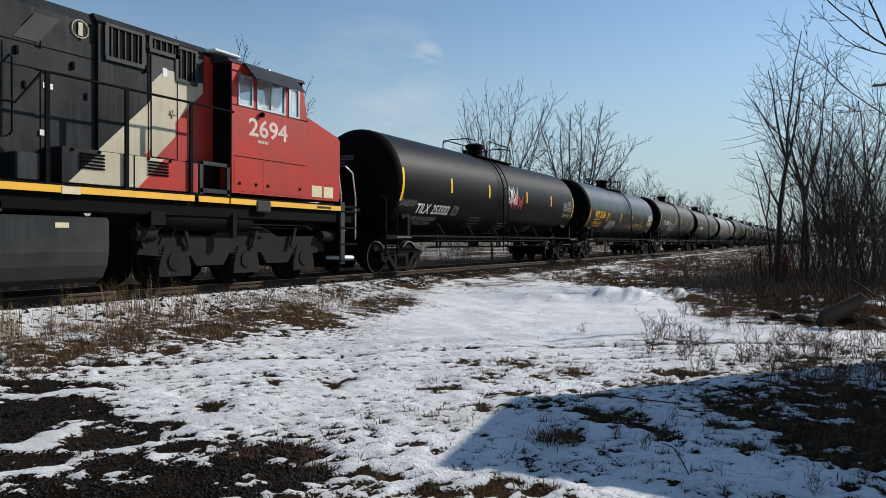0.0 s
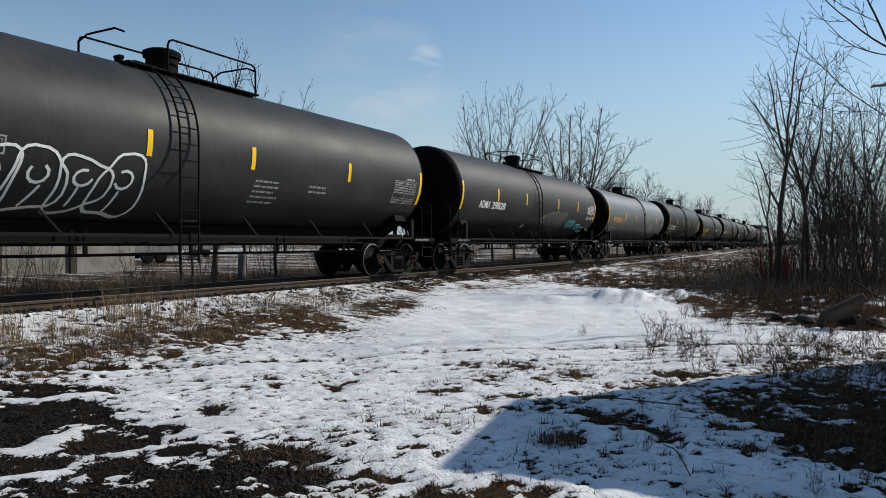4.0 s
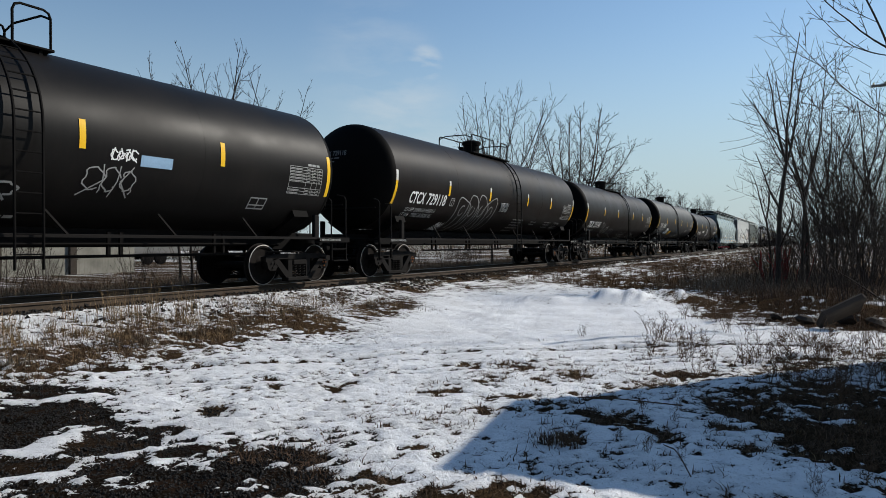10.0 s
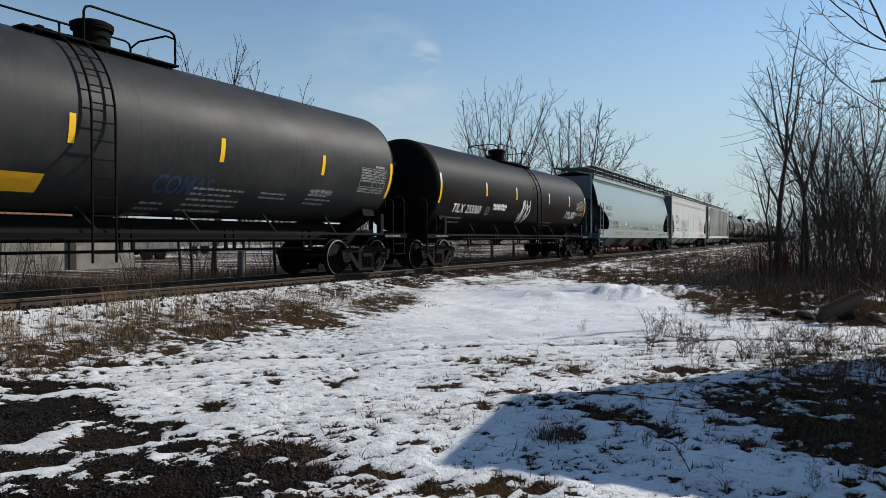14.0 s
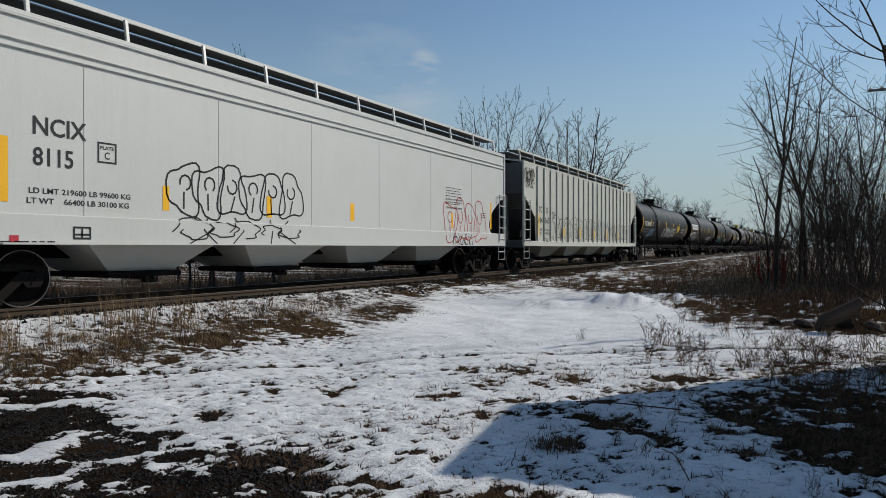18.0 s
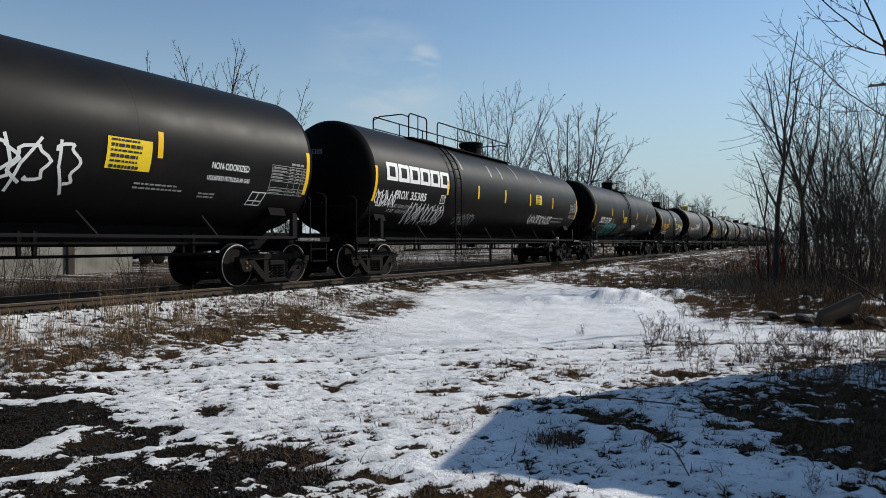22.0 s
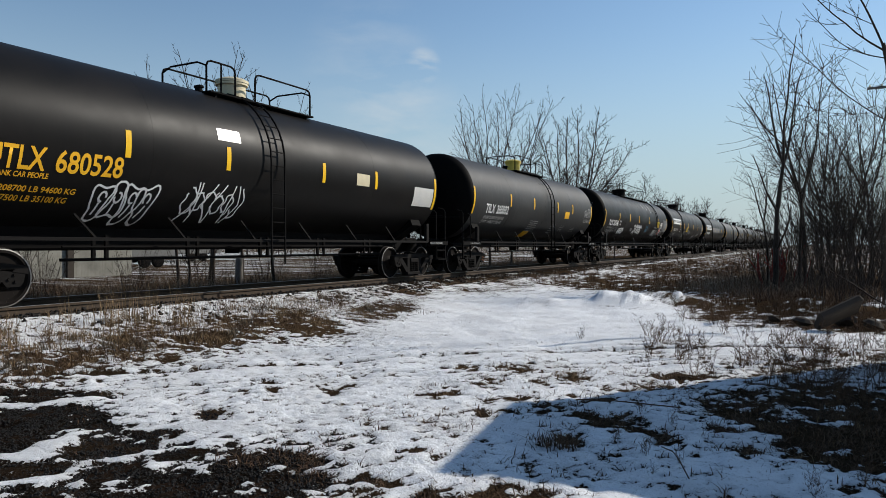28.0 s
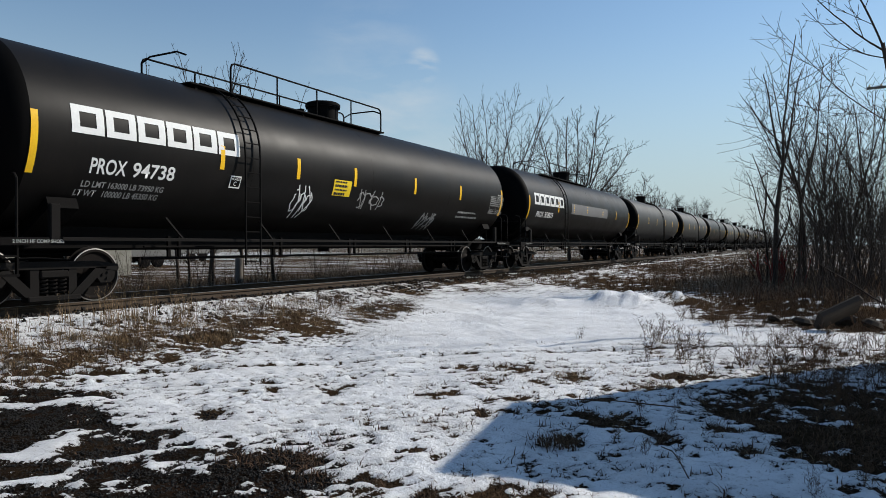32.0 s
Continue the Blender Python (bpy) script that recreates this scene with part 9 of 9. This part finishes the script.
branch(13.0, 13.8, 0.3, (-1.5, 1.1, 1.2), 2.3, 0.016, 5, "pale dead branch leaning over the rubble")
tagged(put("dead_stick", Shape().pipe([(0, 0, 0), (0.12, -0.25, 0.05), (0.2, -0.5, 0.08), (0.31, -0.8, 0.06)], 0.004, 5).mesh("dead_stick", M_WEED), None, (10.7, 5.1, 0.04)), "thin dead stick lying on the snow", "stick")
tagged(put("dead_stick", Shape().pipe([(0, 0, 0), (0.3, -0.02, 0.03), (0.62, 0.03, 0.02), (0.95, -0.01, 0.03)], 0.006, 5).mesh("dead_stick", M_WEED), None, (9.7, 6.25, 0.05)), "thin dead stick lying on the snow", "stick")

# broken concrete slab tipped against a bank of earth
_s = Shape().box((0, 0, 0), (0.8, 0.45, 0.14), None, 0.03)
_slab = put("concrete_slab", _s.mesh("concrete_slab", M_CONCRETE, 30), None, (12.05, 13.6, 0.33))
_slab.rotation_euler = (radians(-38), radians(-24), radians(30))
tagged(_slab, "broken slab of old concrete tipped on the bank", "concrete slab")
for _i, (_x, _y, _k) in enumerate(((11.5, 14.3, 0.3), (12.6, 14.2, 0.35), (11.0, 14.7, 0.22), (12.2, 14.6, 0.3))):
    _b = Shape().lathe([(0.01, -0.5), (0.6, -0.4), (0.9, 0.0), (0.6, 0.4), (0.25, 0.55), (0.01, 0.58)], 9, "z")
    _o = put("rubble_lump", _b.mesh("rubble_lump", M_CONCRETE, 25), None, (_x, _y, height_at(_x, _y) + _k * 0.25))
    _o.scale, _o.rotation_euler = (_k * 0.7, _k * 0.6, _k * 0.5), (0.3 * _i, 0.2, 1.1 * _i)
    tagged(_o, "earthy lump of rubble in the brush", "rubble", "rubble under the thicket")

# red-stemmed shrub
_r = random.Random(31)
_shrub = thing("red_stem_shrub", (10.6, 26.0, 0.0), "shrub of straight dark red stems", "shrub")
for _i in range(26):
    _x, _y = _r.gauss(0, 0.28), _r.gauss(0, 0.3)
    _p = [(_x, _y, 0), (_x * 1.15 + _r.gauss(0, 0.05), _y * 1.1, 0.6), (_x * 1.4 + _r.gauss(0, 0.1), _y * 1.3, _r.uniform(0.9, 1.5))]
    part("shrub_stem", Shape().pipe(_p, 0.024, 4), M_REDSTEM, _shrub)

# utility pole with a crossarm, behind the thicket
_pole = thing("utility_pole", (15.25, 39.9, 0.0), "weathered wooden utility pole with a crossarm", "utility pole")
part("pole", Shape().rod((0, 0, -0.3), (0, 0, 10.4), 0.15, 0.10, 12), M_PLANK, _pole)
_arm = part("crossarm", Shape().box((0, 0, 9.25), (2.4, 0.1, 0.12), None, 0.01), M_PLANK, _pole)
for _x in (-1.1, -0.6, 0.6, 1.1):
    part("insulator", Shape().lathe([(0.01, 0.06), (0.04, 0.06), (0.055, 0.1), (0.03, 0.16), (0.01, 0.18)], 10, "z", (_x, 0, 9.25)), M_CREAM, _arm)

# unseen caster of the shadow on the snow, built as a small board shed
SH_W, SH_D, SH_H = 3.7, 1.97, 3.6
_shed = thing("shadow_shed", (13.03, 8.6, 0), "unseen shadow caster shaped as a small board shed", "shed")
_shed.rotation_euler[2] = radians(9)
for _i in range(10):
    part("wall_board", Shape().box((0, SH_D * (_i + 0.5) / 10, SH_H / 2), (0.05, SH_D / 10 - 0.006, SH_H)), M_PLANK, _shed, "", None)
for _i in range(14):
    for _y in (0.0, SH_D):
        part("wall_board", Shape().box((SH_W * (_i + 0.5) / 14, _y, SH_H / 2), (SH_W / 14 - 0.006, 0.05, SH_H)), M_PLANK, _shed, "", None)
part("back_wall", Shape().box((SH_W, SH_D / 2, SH_H / 2), (0.05, SH_D, SH_H)), M_PLANK, _shed, "", None)
part("roof", Shape().box((SH_W / 2, SH_D / 2, SH_H + 0.04), (SH_W + 0.06, SH_D + 0.06, 0.08)), M_SHINGLE, _shed, "", None)


# ---------------------------------------------------------------- brick building beyond the track
def brick_building():
    x0, x1, y0, y1, eave, ridge = -34.0, -20.5, -2.0, 21.0, 4.1, 8.3
    b = thing("brick_building", (0, 0, 0), "low orange-brown brick building with a dark hipped roof", "building")
    wall = Shape().box(((x0 + x1) / 2, (y0 + y1) / 2, eave / 2), (x1 - x0, y1 - y0, eave))
    w = part("wall", wall, M_MORTAR, b, "", None)
    part("plinth", Shape().box((x1 + 0.01, (y0 + y1) / 2, 0.25), (0.08, y1 - y0 + 0.1, 0.5)), M_CONCRETE, b, "", None)
    part("fascia", Shape().box((x1 + 0.35, (y0 + y1) / 2, eave + 0.06), (0.06, y1 - y0 + 1.2, 0.22)), M_FRAME, b, "", None)
    part("frieze_band", Shape().box((x1 + 0.02, (y0 + y1) / 2, eave - 0.16), (0.06, y1 - y0, 0.2)), M_CREAM, b, "pale band under the eave", None)
    e = 0.45
    cx = (x0 + x1) / 2
    v = [(x0 - e, y0 - e, eave), (x1 + e, y0 - e, eave), (x1 + e, y1 + e, eave), (x0 - e, y1 + e, eave), (cx, y0 + 6.0, ridge), (cx, y1 - 6.0, ridge)]
    part("roof", Shape().add(v, [(0, 1, 4), (1, 2, 5, 4), (2, 3, 5), (3, 0, 4, 5), (3, 2, 1, 0)]), M_SHINGLE, b, "dark shingled hip roof", None)
    part("downpipe", Shape().rod((x1 + 0.12, 8.2, 0.1), (x1 + 0.12, 8.2, eave), 0.05, n=8), M_FRAME, b)
    # courses of brick near the gap through which the wall shows, the rest as joined courses
    me = Shape().box((0, 0, 0), (0.03, 0.40, 0.118)).mesh("brick", M_BRICK)
    n = 0
    for j in range(24):
        z = 1.0 + 0.14 * j * 1.0
        if z > eave - 0.3:
            break
        for i in range(12):
            y = 4.2 + 0.43 * i + (0.215 if j % 2 else 0)
            put("brick", me, w, (x1 + 0.015, y, z))
            n += 1
    s = Shape()
    for j in range(24):
        z = 1.0 + 0.14 * j
        if z > eave - 0.3:
            break
        for lo, hi in ((y0 + 0.2, 3.9), (9.7, y1 - 0.2)):
            y = lo + (0.215 if j % 2 else 0)
            while y < hi:
                s.box((x1 + 0.015, y, z), (0.03, 0.40, 0.118))
                y += 0.43
    rest = part("brickwork", s, M_BRICK, w, "", None)
    rest["kind"] = "stuff"
    sign = thing("roof_sign", (cx + 1.5, y1 - 9.8, 0), "small white board on a thin mast", "sign")
    part("mast", Shape().rod((0, 0, 7.2), (0, 0, 9.3), 0.035, n=8), M_TRUCK, sign)
    part("board", Shape().box((0, 0, 9.3), (0.5, 0.06, 0.5), None, 0.01), M_WHITE, sign)


M_WALL = paint("stained_pale_concrete", (0.25, 0.24, 0.205), 0.85, (0.10, 0.095, 0.08), 0.8, spec=0.1)
M_MORTAR = plain("pale_mortar", (0.24, 0.20, 0.17), 0.95)
brick_building()

# pale low sheds and a tree trunk that show under the cars
for _i, (_x, _y, _w, _h) in enumerate(((-30.0, 30.0, 9.0, 1.6), (-42.0, 44.0, 12.0, 2.0))):
    _u = thing("parked_trailer", (_x, _y, 0), "long pale box trailer parked beyond the track", "trailer", "trailers beyond the track")
    part("box", Shape().box((0, 0, 0.75 + _h / 2), (2.4, _w, _h), None, 0.04), M_TRAILER, _u, "", None)
    for _k in (-1, 1):
        for _d in (-0.32, -0.2):
            part("wheel", Shape().lathe([(0.02, -0.12), (0.42, -0.12), (0.5, -0.08), (0.5, 0.08), (0.42, 0.12), (0.02, 0.12)], 18, "x", (_k * 1.0, _w * _d * -_k, 0.5)), M_FRAME, _u)
plant_tree("sapling", -5.0, 14.6, 0.9, 100, "slender bare grey tree with fine upright twigs behind the track")

# low wall before the brick building, and an old post beyond the track
_wall = thing("retaining_wall", (-19.2, 8.0, 0), "low stained concrete wall before the brick building", "wall")
for _i in range(9):
    part("wall_panel", Shape().box((0, -13.6 + 3.4 * _i, 1.1), (0.25, 3.37, 2.2), None, 0.02), M_WALL, _wall, "", None)
    part("wall_post", Shape().box((0.16, -15.3 + 3.4 * _i, 1.05), (0.22, 0.34, 2.1), None, 0.02), M_CONCRETE, _wall, "", None)
part("coping", Shape().box((0, 0, 2.24), (0.36, 30.6, 0.09), None, 0.015), M_CONCRETE, _wall, "", None)
tagged(put("wooden_post", Shape().rod((0, 0, -0.2), (0.02, 0.01, 1.0), 0.14, 0.12, 10).mesh("wooden_post", M_PLANK, 40), None, (-5.0, 16.64, 0.1)), "old weathered wooden post beyond the track", "post")

# ---------------------------------------------------------------- motion
SPEEDS = ((0.0, 12.80), (8.0, 12.86), (16.0, 13.27), (24.0, 13.41), (32.0, 13.03))


def run(t):
    """How far the train has gone after t seconds."""
    d = 0.0
    for (t0, v0), (t1, v1) in zip(SPEEDS, SPEEDS[1:]):
        if t <= t0:
            break
        u = min(t, t1) - t0
        d += v0 * u + (v1 - v0) / (t1 - t0) * u * u / 2
    return d


def motions():
    for car, y in TRAIN:
        walk(car, [(t, pose(0, y - run(t), RAIL_Z)) for t in range(0, 33, 2)])
    for ws, (x, y, z), r, car in WHEELS:
        start = next(q for c, q in TRAIN if c is car) + car_offset(ws)
        times = [k / FPS for k in range(0, 32 * FPS + 1) if -4.0 < start - run(k / FPS) < 46.0]
        if len(times) < 2:
            continue
        rows = [(t, pose(x, y, z, math.degrees(run(t) / r))) for t in times]
        if times[0] > 0:
            rows.insert(0, (0.0, rows[0][1]))
        if times[-1] < 32:
            rows.append((32.0, rows[-1][1]))
        walk(ws, rows)


def car_offset(ws):
    return ws.parent.location.y + ws.location.y


motions()
